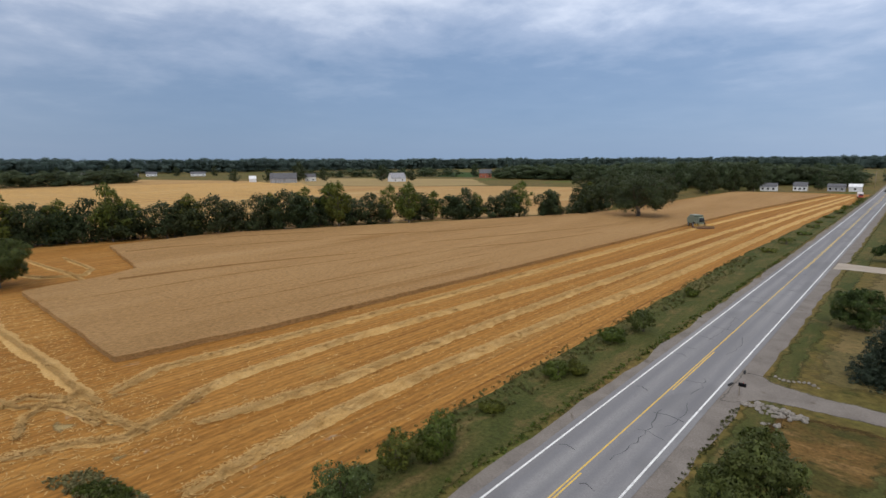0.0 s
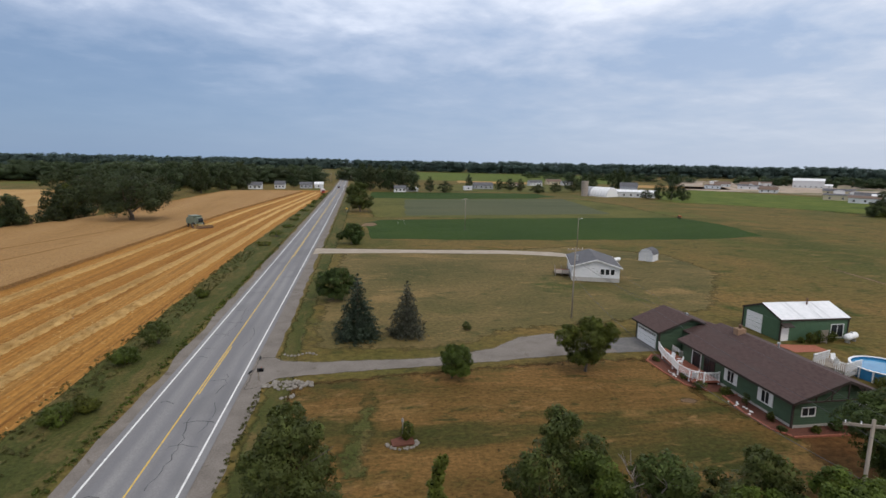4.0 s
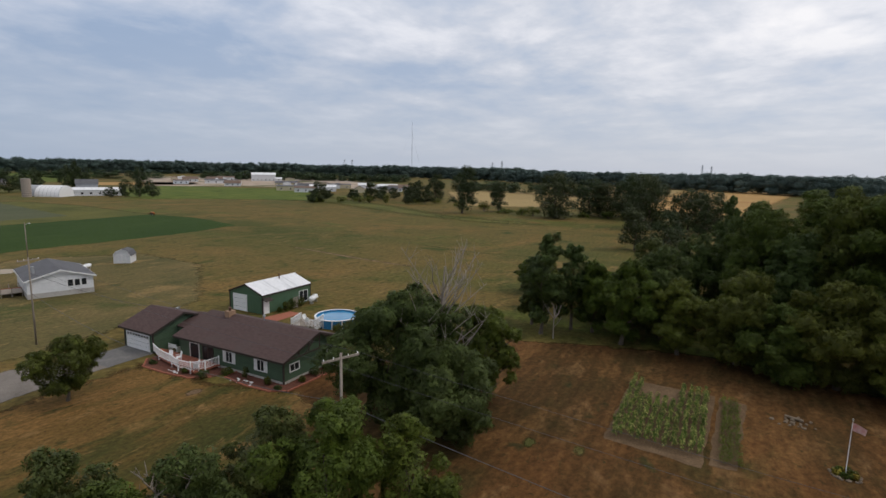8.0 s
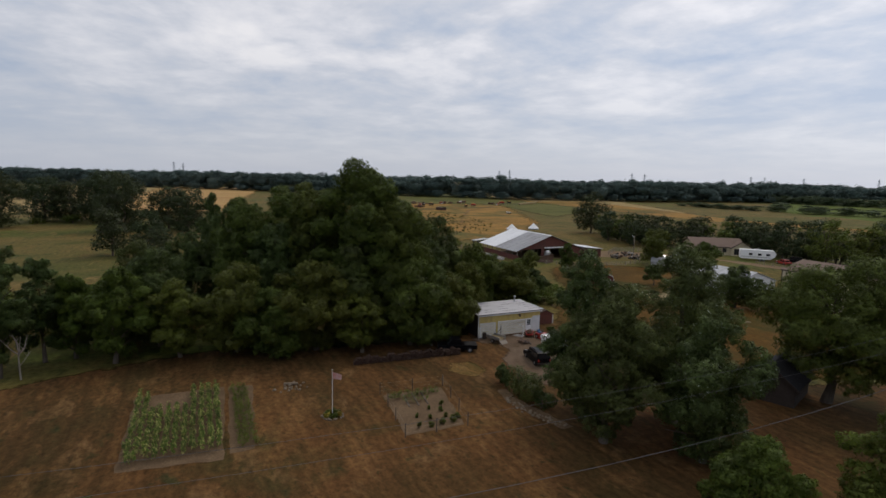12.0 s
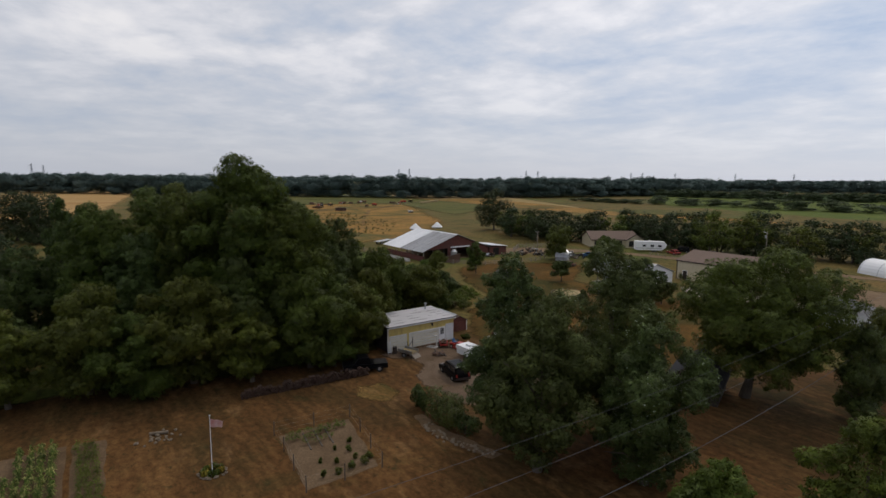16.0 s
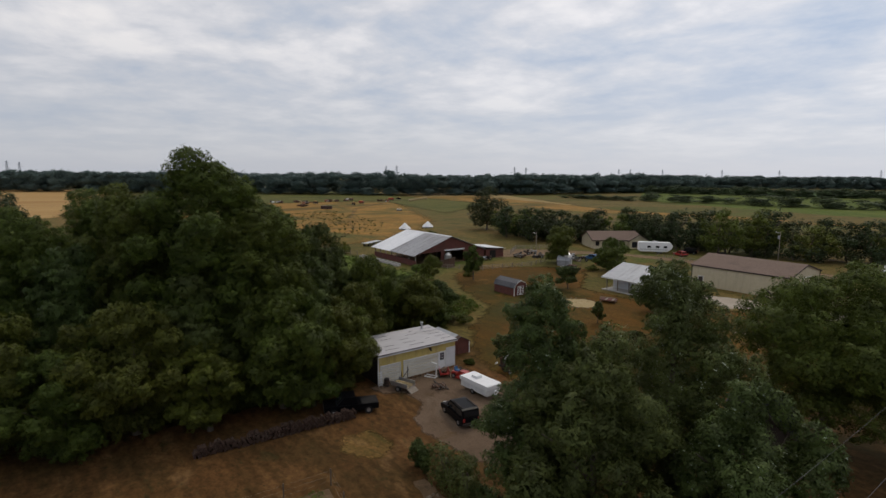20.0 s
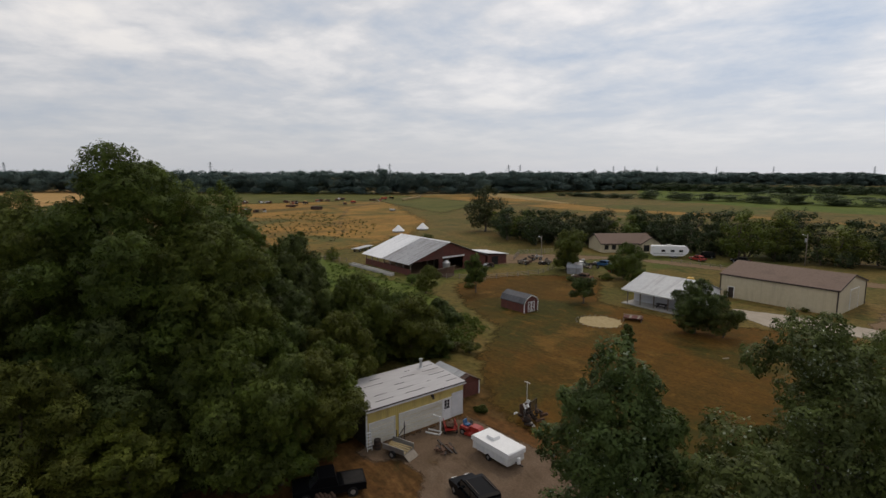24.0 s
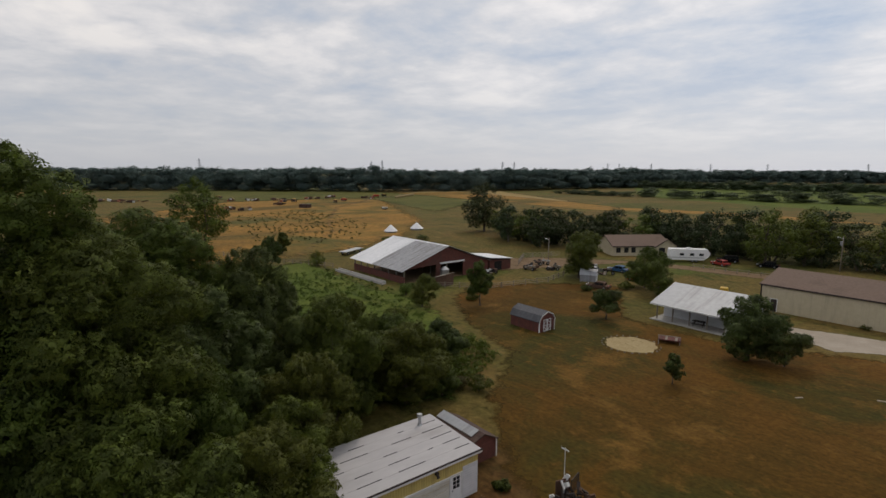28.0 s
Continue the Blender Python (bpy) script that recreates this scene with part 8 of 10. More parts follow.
part("bed", Shape().slab([(-1.0, -0.5), (0.9, -0.7), (1.0, 0.4), (0.2, 0.8), (-0.9, 0.5)], 2, -0.02, 0.14), MULCH, planter)
part("lamp_post", Shape().rod((0.1, 0.3, 0), (0.1, 0.3, 1.7), 0.05, 0.04, 8).rod((0.1, 0.3, 1.7), (0.1, 0.3, 2.05), 0.13, 0.09, 8), STONE, planter)
stones([(3.6 + 1.25 * math.cos(a) + rnd.uniform(-0.15, 0.15), 40.2 + 0.85 * math.sin(a) + rnd.uniform(-0.15, 0.15)) for a in [math.pi * (1.0 + 1.1 * k / 22) for k in range(23)]], 0.17, 34, "border_stone", "white stone edging the garden bed", "planter edging")
bush(4.1, 41.0, 0.75, 1.5, 35, LEAF, 700, 0.2, "dark green bush in the garden bed")
bush(15.1, 69.7, 0.7, 1.2, 36, LEAF_DARK, 500, 0.18, "small dark shrub on the lawn")


def spruce(x, y, height, radius, seed, label, open_form=0.0, mat=None):
    """A conifer: tiers of drooping boughs, each a fan of needle sprays."""
    rs, rnd = np.random.RandomState(seed), random.Random(seed)
    ob = thing("spruce", x, y, 0, 0, label, "tree")
    part("trunk", Shape().rod((0, 0, -0.1), (0, 0, height * 0.98), height * 0.022, 0.015, 8), BARK, ob)
    lobes = []
    tiers = 15
    for k in range(tiers):
        t = k / (tiers - 1)
        z = 0.25 + (height - 0.7) * t
        r = radius * (1 - t) ** 0.85 + 0.12
        n = max(3, int(11 * (1 - t) + 3))
        for j in range(n):
            a = math.tau * (j + rnd.uniform(-0.35, 0.35)) / n + k
            q = r * rnd.uniform(0.7, 1.08)
            for f in (0.35, 0.62, 0.9):
                lobes.append((q * f * math.cos(a), q * f * math.sin(a), z + 0.25 - 0.32 * f * q * 0.4, 0.34 * r * 0.6 + 0.1, 0.34 * r * 0.6 + 0.1, 0.14 + 0.04 * r))
    crown = new("crown", leaf_cloud("crown", lobes, int(len(lobes) * (46 - 18 * open_form)), 0.26, mat or NEEDLES, seed, 0.2, 0.2, 8))
    crown.parent = ob
    return ob


spruce(-0.2, 67.8, 8.9, 3.2, 51, "dense blue-green spruce on the lawn")
spruce(6.4, 68.2, 7.7, 2.7, 52, "thin grey-green spruce on the lawn", 1.0, NEEDLES_GREY)

# bushes along the field side of the road
for k, (x, y, r, h, m) in enumerate([(-26.6, 19.5, 2.0, 2.4, LEAF_SILVER), (-26.6, 24.6, 1.8, 2.6, LEAF), (-25.4, 28.0, 2.0, 3.6, LEAF), (-24.9, 26.6, 1.0, 1.6, LEAF), (-26.0, 47.4, 1.9, 1.8, LEAF), (-25.0, 49.5, 1.2, 1.3, LEAF), (-26.4, 61.4, 1.8, 1.7, LEAF), (-27.2, 64, 1.2, 1.2, LEAF),
                                     (-25.2, 68.2, 1.9, 2.9, LEAF_DARK), (-27.6, 74, 1.2, 1.3, LEAF), (-26.4, 92, 1.3, 1.4, LEAF), (-26.8, 37, 1.3, 0.8, LEAF)]):
    bush(x, y, r, h, 400 + k, m, 1100, 0.27, "leafy wild bush between field and road", "roadside_bush", "roadside bushes")
for k in range(12):
    y = 150 + 20 * k + rnd.uniform(-4, 4)
    bush(-26.2 + 0.012 * (y - 150) + rnd.uniform(-0.8, 0.8), y, rnd.uniform(1.6, 2.6), rnd.uniform(1.0, 1.9), 430 + k, LEAF, 420, 0.4, "leafy wild bush between field and road", "roadside_bush", "roadside bushes")
for k, (x, y) in enumerate([(-2.0, 157), (-1.0, 165), (-0.2, 173), (1.0, 262), (1.6, 290)]):
    bush(x, y, 2.2, 2.6, 460 + k, LEAF, 500, 0.5, "leafy bush along the roadside ditch", "roadside_bush", "roadside bushes")


def weed_strip(name, outline, count, height, seed, mat, label, size=0.3):
    """Tall weeds and grass tufts spread over a piece of ground."""
    rs = np.random.RandomState(seed)
    P = np.array(outline, float)
    lo, hi = P.min(0), P.max(0)
    G = rs.uniform(lo, hi, (count * 3, 2))
    inside = np.zeros(len(G), bool)
    for a, b in zip(P, np.roll(P, -1, 0)):
        cross = (a[1] > G[:, 1]) != (b[1] > G[:, 1])
        with np.errstate(divide="ignore", invalid="ignore"):
            inside ^= cross & (G[:, 0] < (b[0] - a[0]) * (G[:, 1] - a[1]) / (b[1] - a[1]) + a[0])
    G = G[inside][:count]
    lobes = [(x, y, height * rs.uniform(0.2, 0.5), height * rs.uniform(0.5, 1.1), height * rs.uniform(0.5, 1.1), height * rs.uniform(0.3, 0.6)) for x, y in G]
    ob = new(name, leaf_cloud(name, lobes, len(lobes) * 16, size, mat, seed, 0.2, 0.1, 6))
    return tagged(ob, label, "weeds", kind="stuff")


WEED = leafage("dry_weeds", (0.055, 0.062, 0.016), (0.098, 0.094, 0.028), (0.17, 0.135, 0.05), leaf=0.08)
weed_strip("roadside_weeds", [(-29.8, 8), (-25.6, 8), (-26.0, 140), (-30.2, 140)], 900, 0.25, 61, WEED, "tall mixed dry weeds in the roadside ditch", 0.24)
weed_strip("roadside_weeds", [(-22.6, 8), (-21.5, 8), (-21.4, 150), (-22.4, 150)], 520, 0.2, 66, LEAF, "low dark green weeds along the gravel shoulder", 0.2)
weed_strip("roadside_weeds", [(-10.3, 14), (-9.7, 14), (-9.7, 52), (-10.3, 52)], 160, 0.16, 67, WEED, "low dry weeds along the gravel shoulder", 0.2)
weed_strip("meadow_weeds", [(84, -44), (100, -32), (150, -45), (150, -76), (112, -77), (96, -64)], 1100, 0.5, 62, LEAF_WARM, "tall weeds in the meadow beside the barn", 0.36)
weed_strip("yard_weeds", [(81, -60), (84.5, -67), (92, -70), (96, -66), (93, -58), (86, -56)], 420, 0.8, 63, LEAF_WARM, "lush tall weeds at the edge of the yard", 0.34)
weed_strip("pasture_tufts", [(190, -75), (300, -100), (330, -150), (240, -140), (195, -110)], 420, 0.5, 69, WEED, "dark weed tufts dotted over the dry pasture", 0.5)
PALE_WEED = leafage("pale_weeds", (0.11, 0.100, 0.040), (0.16, 0.135, 0.058), (0.21, 0.17, 0.08))
weed_strip("field_corner_weeds", [(-44, 6.4), (-35, 8.4), (-30, 12), (-36, 10.8), (-43.5, 9.2)], 320, 0.3, 64, PALE_WEED, "grey-green weeds at the field corner", 0.2)
weed_strip("field_corner_weeds", [(-41, 7.6), (-36.4, 8.8), (-37.4, 10.4), (-41, 9.2)], 160, 0.42, 68, LEAF, "dark green weeds at the field corner", 0.3)

# combine harvester at work in the wheat
comb = thing("combine_harvester", -55.6, 190.5, 0, -48, "grey-green combine harvester cutting wheat", "combine")
part("body", Shape().slab([(-3.4, 1.3), (2.2, 1.1), (2.2, 3.3), (-2.6, 3.5), (-3.6, 2.6)], 1, -1.5, 1.5), GREEN_PAINT, comb)
part("grain_tank", Shape().slab([(-1.8, 3.4), (1.4, 3.4), (1.8, 4.1), (-2.2, 4.1)], 1, -1.4, 1.4), GREEN_PAINT, comb, "flared grain tank")
cabp = part("cab", Shape().slab([(2.2, 1.7), (3.6, 1.7), (3.9, 2.6), (3.5, 3.6), (2.2, 3.6)], 1, -0.9, 0.9), GREEN_PAINT, comb)
part("cab_glass", Shape().slab([(3.62, 1.9), (3.66, 1.9), (3.93, 2.6), (3.6, 3.4), (3.56, 3.4), (3.88, 2.6)], 1, -0.8, 0.8), GLASS_DARK, cabp)
part("feeder_house", Shape().slab([(3.0, 0.9), (4.8, 0.3), (4.8, 0.9), (3.0, 1.7)], 1, -0.7, 0.7), GREEN_PAINT, comb)
head = part("header", Shape().slab([(4.7, 0.25), (6.0, 0.15), (6.0, 0.3), (5.0, 1.0), (4.7, 1.0)], 1, -3.4, 3.4), RUST, comb, "wide dark red cutting header")
for k in range(6):
    a = k * math.tau / 6
    part("reel_bar", Shape().rod((5.5 + 0.5 * math.cos(a), -3.3, 1.05 + 0.5 * math.sin(a)), (5.5 + 0.5 * math.cos(a), 3.3, 1.05 + 0.5 * math.sin(a)), 0.04, 0.04, 5), YELLOW_METAL, head)
part("unloading_auger", Shape().rod((-1.0, 1.5, 3.3), (-4.8, 1.9, 3.6), 0.2, 0.18, 8), GREEN_PAINT, comb)
for s in (-1, 1):
    wheel(comb, 1.9, s * 1.6, 0.95, 0.95, 0.6)
    wheel(comb, -2.4, s * 1.4, 0.6, 0.6, 0.4)
    part("ladder", Shape().box(2.6, 2.66, s * 1.0, s * 1.45, 0.8, 1.7), STEEL, comb)


def box_truck(x, y, rz, label):
    ob = thing("box_truck", x, y, 0, rz, label, "truck")
    part("cargo_box", Shape().box(-3.4, 1.4, -1.2, 1.2, 0.9, 3.3), WHITE_VINYL, ob)
    c = part("cab", Shape().slab([(1.5, 0.6), (3.6, 0.6), (3.6, 1.5), (2.9, 2.4), (1.5, 2.4)], 1, -1.05, 1.05), RED_PAINT, ob)
    part("windscreen", Shape().slab([(3.62, 1.55), (3.66, 1.55), (2.98, 2.36), (2.94, 2.36)], 1, -0.95, 0.95), GLASS_DARK, c)
    part("chassis", Shape().box(-3.3, 3.3, -0.5, 0.5, 0.55, 0.9), BROWN_TRIM, ob)
    for sx in (-2.3, 2.5):
        for s in (-1, 1):
            wheel(ob, sx, s * 1.0, 0.48, 0.48, 0.3)
    return ob


box_truck(-26.2, 392, -80, "white box truck with a red cab parked at the field end")
car("parked_car", -17.8, 470, 90, BLACK_PAINT, "dark car on the road near the crossroads", kind="sedan", height=1.5)
sign = thing("warning_sign", -5.6, 240, 0, 0, "yellow diamond warning sign beside the road", "road sign")
part("post", Shape().box(-0.04, 0.04, -0.03, 0.03, 0, 2.6), STEEL, sign)
part("plate", Shape().slab([(0, 1.7), (0.6, 2.3), (0, 2.9), (-0.6, 2.3)], 1, -0.06, -0.03), YELLOW_METAL, sign)
part("symbol", Shape().box(-0.08, 0.08, -0.075, -0.06, 2.05, 2.55), BLACK_PAINT, sign)
arch = thing("soccer_frame", 15.6, 198, 0, 0, "pale pipe frame standing in the soybean field", "frame")
part("pipe", Shape().rod((-1.2, 0, 0), (-1.2, 0, 1.7), 0.025, 0.025, 6).rod((1.2, 0, 0), (1.2, 0, 1.7), 0.025, 0.025, 6).rod((-1.2, 0, 1.7), (1.2, 0, 1.7), 0.02, 0.02, 6), DULL_WHITE, arch)

drill = thing("field_implement", 146.2, 222.9, 0, 70, "rusty orange farm implement at the field corner", "implement")
part("frame", Shape().box(-2.2, 2.2, -0.12, 0.12, 0.5, 0.7).box(-0.1, 0.1, -0.1, 2.4, 0.5, 0.64), RUST, drill)
for k in range(9):
    part("tine", Shape().rod((-2.0 + 0.5 * k, 0, 0.6), (-2.0 + 0.5 * k, -0.5, 0.0), 0.05, 0.04, 6), RUST, drill)
part("hopper", Shape().slab([(-0.3, 0.7), (0.3, 0.7), (0.5, 1.3), (-0.5, 1.3)], 0, -1.9, 1.9), ORANGE_METAL, drill, "faded orange seed hopper")
for sx in (-1.7, 1.7):
    wheel(drill, sx, 0.3, 0.4, 0.4, 0.2, "x")

# ---- the green house's front deck, beds and back yard ----
deck = thing("front_deck", 38.4, 53.6, 0, 0, "red wooden deck with white railing before the house", "deck")
part("platform", Shape().slab([(-2.6, -5.0), (0.4, -5.4), (0.4, 5.2), (-0.4, 5.2), (-1.6, 2.6), (-2.2, -0.6)], 2, 0.25, 0.42), BRICK_RED, deck, "red stained deck boards")
rail_line = [(0.3, -5.3), (-1.4, -5.2), (-2.5, -4.2), (-2.7, -2.4), (-2.2, -0.6), (-1.6, 2.6), (-0.7, 5.0)]
for (ax, ay), (bx, by) in zip(rail_line, rail_line[1:]):
    d = math.hypot(bx - ax, by - ay)
    a = math.degrees(math.atan2(by - ay, bx - ax))
    r = part("railing", Shape().turned(((ax + bx) / 2, (ay + by) / 2, 1.36), (d, 0.1, 0.06), a).turned(((ax + bx) / 2, (ay + by) / 2, 0.55), (d, 0.06, 0.05), a), WHITE_VINYL, deck, "white railing")
    part("newel_post", Shape().box(ax - 0.06, ax + 0.06, ay - 0.06, ay + 0.06, 0.0, 1.48), WHITE_VINYL, r)
    for k in range(int(d / 0.16)):
        t = (k + 0.5) / int(d / 0.16)
        x, y = ax + (bx - ax) * t, ay + (by - ay) * t
        part("baluster", Shape().box(x - 0.02, x + 0.02, y - 0.02, y + 0.02, 0.55, 1.34), WHITE_VINYL, r)


def garden_chair(x, y, z, rz):
    ob = thing("garden_chair", x, y, z, rz, "white plastic garden chair on the deck", "chair", "deck chairs")
    part("seat", Shape().box(-0.26, 0.26, -0.25, 0.25, 0.4, 0.45), WHITE_VINYL, ob)
    part("backrest", Shape().turned((-0.3, 0, 0.72), (0.05, 0.5, 0.6), 0, -14), WHITE_VINYL, ob)
    for s in (-1, 1):
        part("armrest", Shape().box(-0.28, 0.24, s * 0.27 - 0.03, s * 0.27 + 0.03, 0.62, 0.66), WHITE_VINYL, ob)
        for u in (-0.22, 0.22):
            part("leg", Shape().rod((u, s * 0.24, 0), (u * 0.9, s * 0.24, 0.42), 0.03, 0.03, 6), WHITE_VINYL, ob)
    return ob


for x, y, rz in ((36.9, 54.4, 200), (37.2, 53.2, 160), (36.6, 49.4, 120), (36.2, 48.8, 40)):
    garden_chair(x, y, 0.42, rz)
bench2 = thing("garden_bench", 39.8, 57.6, 0, 90, "white slatted garden bench by the garage wall", "bench")
for k in range(4):
    part("slat", Shape().box(-0.75, 0.75, -0.25 + k * 0.13, -0.15 + k * 0.13, 0.42, 0.46), WHITE_VINYL, bench2)
for k in range(3):
    part("back_slat", Shape().box(-0.75, 0.75, 0.28, 0.31, 0.55 + k * 0.15, 0.66 + k * 0.15), WHITE_VINYL, bench2)
for s in (-1, 1):
    part("side_frame", Shape().box(s * 0.75 - 0.04, s * 0.75 + 0.04, -0.27, 0.31, 0, 0.62), WHITE_VINYL, bench2)
BED_LINE = [(38.8, 58.0), (36.2, 57.6), (34.6, 55.8), (34.6, 52), (35.0, 48.6), (36.6, 46.6), (38.8, 46.4)]
patch("mulch_bed", BED_LINE, 0.05, MULCH, "red mulch bed round the deck", "flower bed", 0.8, 0.08)
patch("mulch_bed", [(38.85, 45.6), (37.2, 45.4), (36.7, 42), (36.9, 38.6), (38.0, 37.0), (43.5, 36.8), (46.5, 37.6), (46.5, 38.5), (38.85, 38.5)], 0.05, MULCH, "red mulch bed along the house wall", "flower bed", 0.8, 0.08)


def edging(line, label):
    rnd = random.Random(len(line))
    pts = []
    for (ax, ay), (bx, by) in zip(line, line[1:]):
        d = math.hypot(bx - ax, by - ay)
        n = int(d / 0.42)
        pts += [(ax + (bx - ax) * k / n, ay + (by - ay) * k / n, math.degrees(math.atan2(by - ay, bx - ax))) for k in range(n)]
    ob = thing("bed_edging", line[0][0], line[0][1], 0, 0, label, "edging")
    me = Shape().box(-0.19, 0.19, -0.09, 0.09, -0.02, 0.13).mesh("edging_brick", BRICK_RED)
    for x, y, a in pts:
        e = new("edging_brick", me)
        e.parent = ob
        e.matrix_basis = pose(x - line[0][0], y - line[0][1], rnd.uniform(-0.02, 0.02), 0, 0, a + rnd.uniform(-6, 6))


edging(BED_LINE[1:-1], "curved red brick edging round the mulch bed")
edging([(38.8, 45.6), (37.2, 45.4), (36.7, 42), (36.9, 38.6), (38.0, 37.0), (43.5, 36.8), (46.5, 37.6)], "red brick edging along the house bed")
for k, (x, y, r, h) in enumerate([(35.6, 55.6, 0.5, 0.6), (35.9, 50.2, 0.6, 0.8), (36.0, 47.4, 0.8, 1.0), (37.8, 46.0, 0.7, 0.9), (38.0, 43.2, 0.35, 1.3), (38.0, 40.0, 0.4, 1.0), (37.6, 38.2, 0.4, 0.7), (40.6, 37.6, 0.5, 0.6), (42.8, 37.6, 0.8, 0.9), (44.8, 37.8, 0.7, 0.8), (46.2, 38.0, 0.5, 0.9)]):
    bush(x, y, r, h, 480 + k, LEAF if k % 2 else LEAF_DARK, 420, 0.15, "small green shrub in the house bed", "bed_shrub", "house bed shrubs")
stones([(37.3 + rnd.uniform(-0.4, 0.4), 41.5 + 0.35 * k) for k in range(9)], 0.16, 36, "white_stone", "small white stone in the mulch bed", "white bed stones", WHITE_TRIM)
stones([(35.4 + rnd.uniform(-0.3, 0.3), 50.8 + 0.4 * k) for k in range(5)], 0.16, 37, "white_stone", "small white stone in the mulch bed", "white bed stones", WHITE_TRIM)

pool = thing("swimming_pool", 59.4, 48.2, 0, 0, "round above-ground pool with blue liner and white rim", "pool")
N = 28
ringp = lambda r: [(r * math.cos(math.tau * k / N), r * math.sin(math.tau * k / N)) for k in range(N)]
for k, (a, b) in enumerate(zip(ringp(3.1), ringp(3.1)[1:] + ringp(3.1)[:1])):
    turn, ln = math.degrees(math.atan2(b[1] - a[1], b[0] - a[0])), math.hypot(b[0] - a[0], b[1] - a[1])
    part("wall_panel", Shape().turned(((a[0] + b[0]) / 2, (a[1] + b[1]) / 2, 0.62), (ln + 0.02, 0.06, 1.24), turn), BLUE_LINER, pool, "blue pool wall")
    part("rim_plate", Shape().turned(((a[0] + b[0]) * 0.513, (a[1] + b[1]) * 0.513, 1.27), (ln + 0.04, 0.26, 0.06), turn), WHITE_VINYL, pool, "white pool rim")
part("water", Shape().slab(ringp(3.0), 2, 0.1, 1.05), WATER, pool, "clear blue pool water")
for k in range(14):
    a = math.tau * k / 14
    part("upright", Shape().box(3.16 * math.cos(a) - 0.07, 3.16 * math.cos(a) + 0.07, 3.16 * math.sin(a) - 0.07, 3.16 * math.sin(a) + 0.07, 0, 1.28), WHITE_VINYL, pool)
pdeck = thing("pool_deck", 54.6, 49.6, 0, 18, "white-railed wooden deck beside the pool", "deck")
part("platform", Shape().box(-1.4, 1.9, -1.6, 1.8, 0.9, 1.05), POLE_WOOD, pdeck)
part("stairs", Shape().box(-2.1, -1.4, -0.6, 0.6, 0.0, 0.3).box(-1.8, -1.4, -0.6, 0.6, 0.3, 0.6), POLE_WOOD, pdeck)
for u0, u1, v0, v1 in ((-1.4, 1.9, 1.8, 1.8), (-1.4, 1.9, -1.6, -1.6), (-1.4, -1.4, 0.6, 1.8), (-1.4, -1.4, -1.6, -0.6)):
    r = part("railing", Shape().box(min(u0, u1) - 0.04, max(u0, u1) + 0.04, min(v0, v1) - 0.04, max(v0, v1) + 0.04, 1.9, 1.98), WHITE_VINYL, pdeck)
    n = max(2, int(max(u1 - u0, v1 - v0) / 0.18))
    for k in range(n + 1):
        u, v = u0 + (u1 - u0) * k / n, v0 + (v1 - v0) * k / n
        part("baluster", Shape().box(u - 0.025, u + 0.025, v - 0.025, v + 0.025, 0.3, 1.9), WHITE_VINYL, r)
for x, y, rz in ((54.2, 49.2, 30), (55.0, 50.4, 250)):
    garden_chair(x, y, 1.05, rz)["label"] = "white plastic chair on the pool deck"
patch("patio", [(55.2, 59.6), (60.5, 58.6), (60.6, 56.2), (55.6, 56.4)], 0.05, BRICK_RED, "terracotta paved patio beside the pole barn", "patio", 5, 0.05)
for k, (x, y, r, h) in enumerate([(60.6, 59.6, 0.8, 1.5), (61.6, 59.4, 0.8, 1.8), (63.0, 59.6, 0.7, 1.3), (64.2, 59.6, 0.8, 1.6), (59.4, 59.8, 0.5, 0.9), (57.4, 44.6, 1.0, 1.4), (56.0, 45.4, 0.9, 1.2)]):
    bush(x, y, r, h, 500 + k, LEAF, 600, 0.18, "green patio plant beside the pole barn", "patio_plant", "patio plants")
trel = thing("trellis", 62.4, 59.2, 0, 0, "tan wooden trellis screen beside the barn", "trellis")
part("frame", Shape().box(-0.5, -0.42, -0.04, 0.04, 0, 1.9).box(0.42, 0.5, -0.04, 0.04, 0, 1.9), POLE_WOOD, trel)
for k in range(6):
    part("slat", Shape().box(-0.42, 0.42, -0.02, 0.02, 0.2 + k * 0.3, 0.4 + k * 0.3), POLE_WOOD, trel)


def propane(x, y, rz, label):
    ob = thing("propane_tank", x, y, 0, rz, label, "tank")
    part("shell", Shape().rod((-1.1, 0, 0.85), (1.1, 0, 0.85), 0.45, 0.45, 14).rod((1.1, 0, 0.85), (1.4, 0, 0.85), 0.45, 0.2, 14).rod((-1.4, 0, 0.85), (-1.1, 0, 0.85), 0.2, 0.45, 14), WHITE_VINYL, ob, smooth=False)
    part("dome", Shape().rod((0, 0, 1.25), (0, 0, 1.45), 0.18, 0.14, 10), STEEL, ob)
    for s in (-1, 1):
        part("leg", Shape().box(s * 0.8 - 0.06, s * 0.8 + 0.06, -0.3, 0.3, 0, 0.5), CONCRETE, ob)


propane(66.8, 59.4, 20, "white propane tank beside the pole barn")
propane(62.0, 118.0, 30, "white propane tank behind the white house")

# ---- the back lawn: garden plots, flagpole, wood pile ----
patch("corn_plot_soil", [(59.6, 6.8), (44.6, 6.8), (43.6, -0.9), (59.4, -1.6)], 0.03, GARDEN_SOIL, "tilled brown soil of the corn plot", "garden bed", 1.0, 0.12)
patch("corn_plot_soil", [(59.3, -2.0), (44.4, -1.4), (44.6, -3.4), (58.8, -4.4)], 0.03, GARDEN_SOIL, "tilled brown soil beside the corn", "garden bed", 1.0, 0.12)


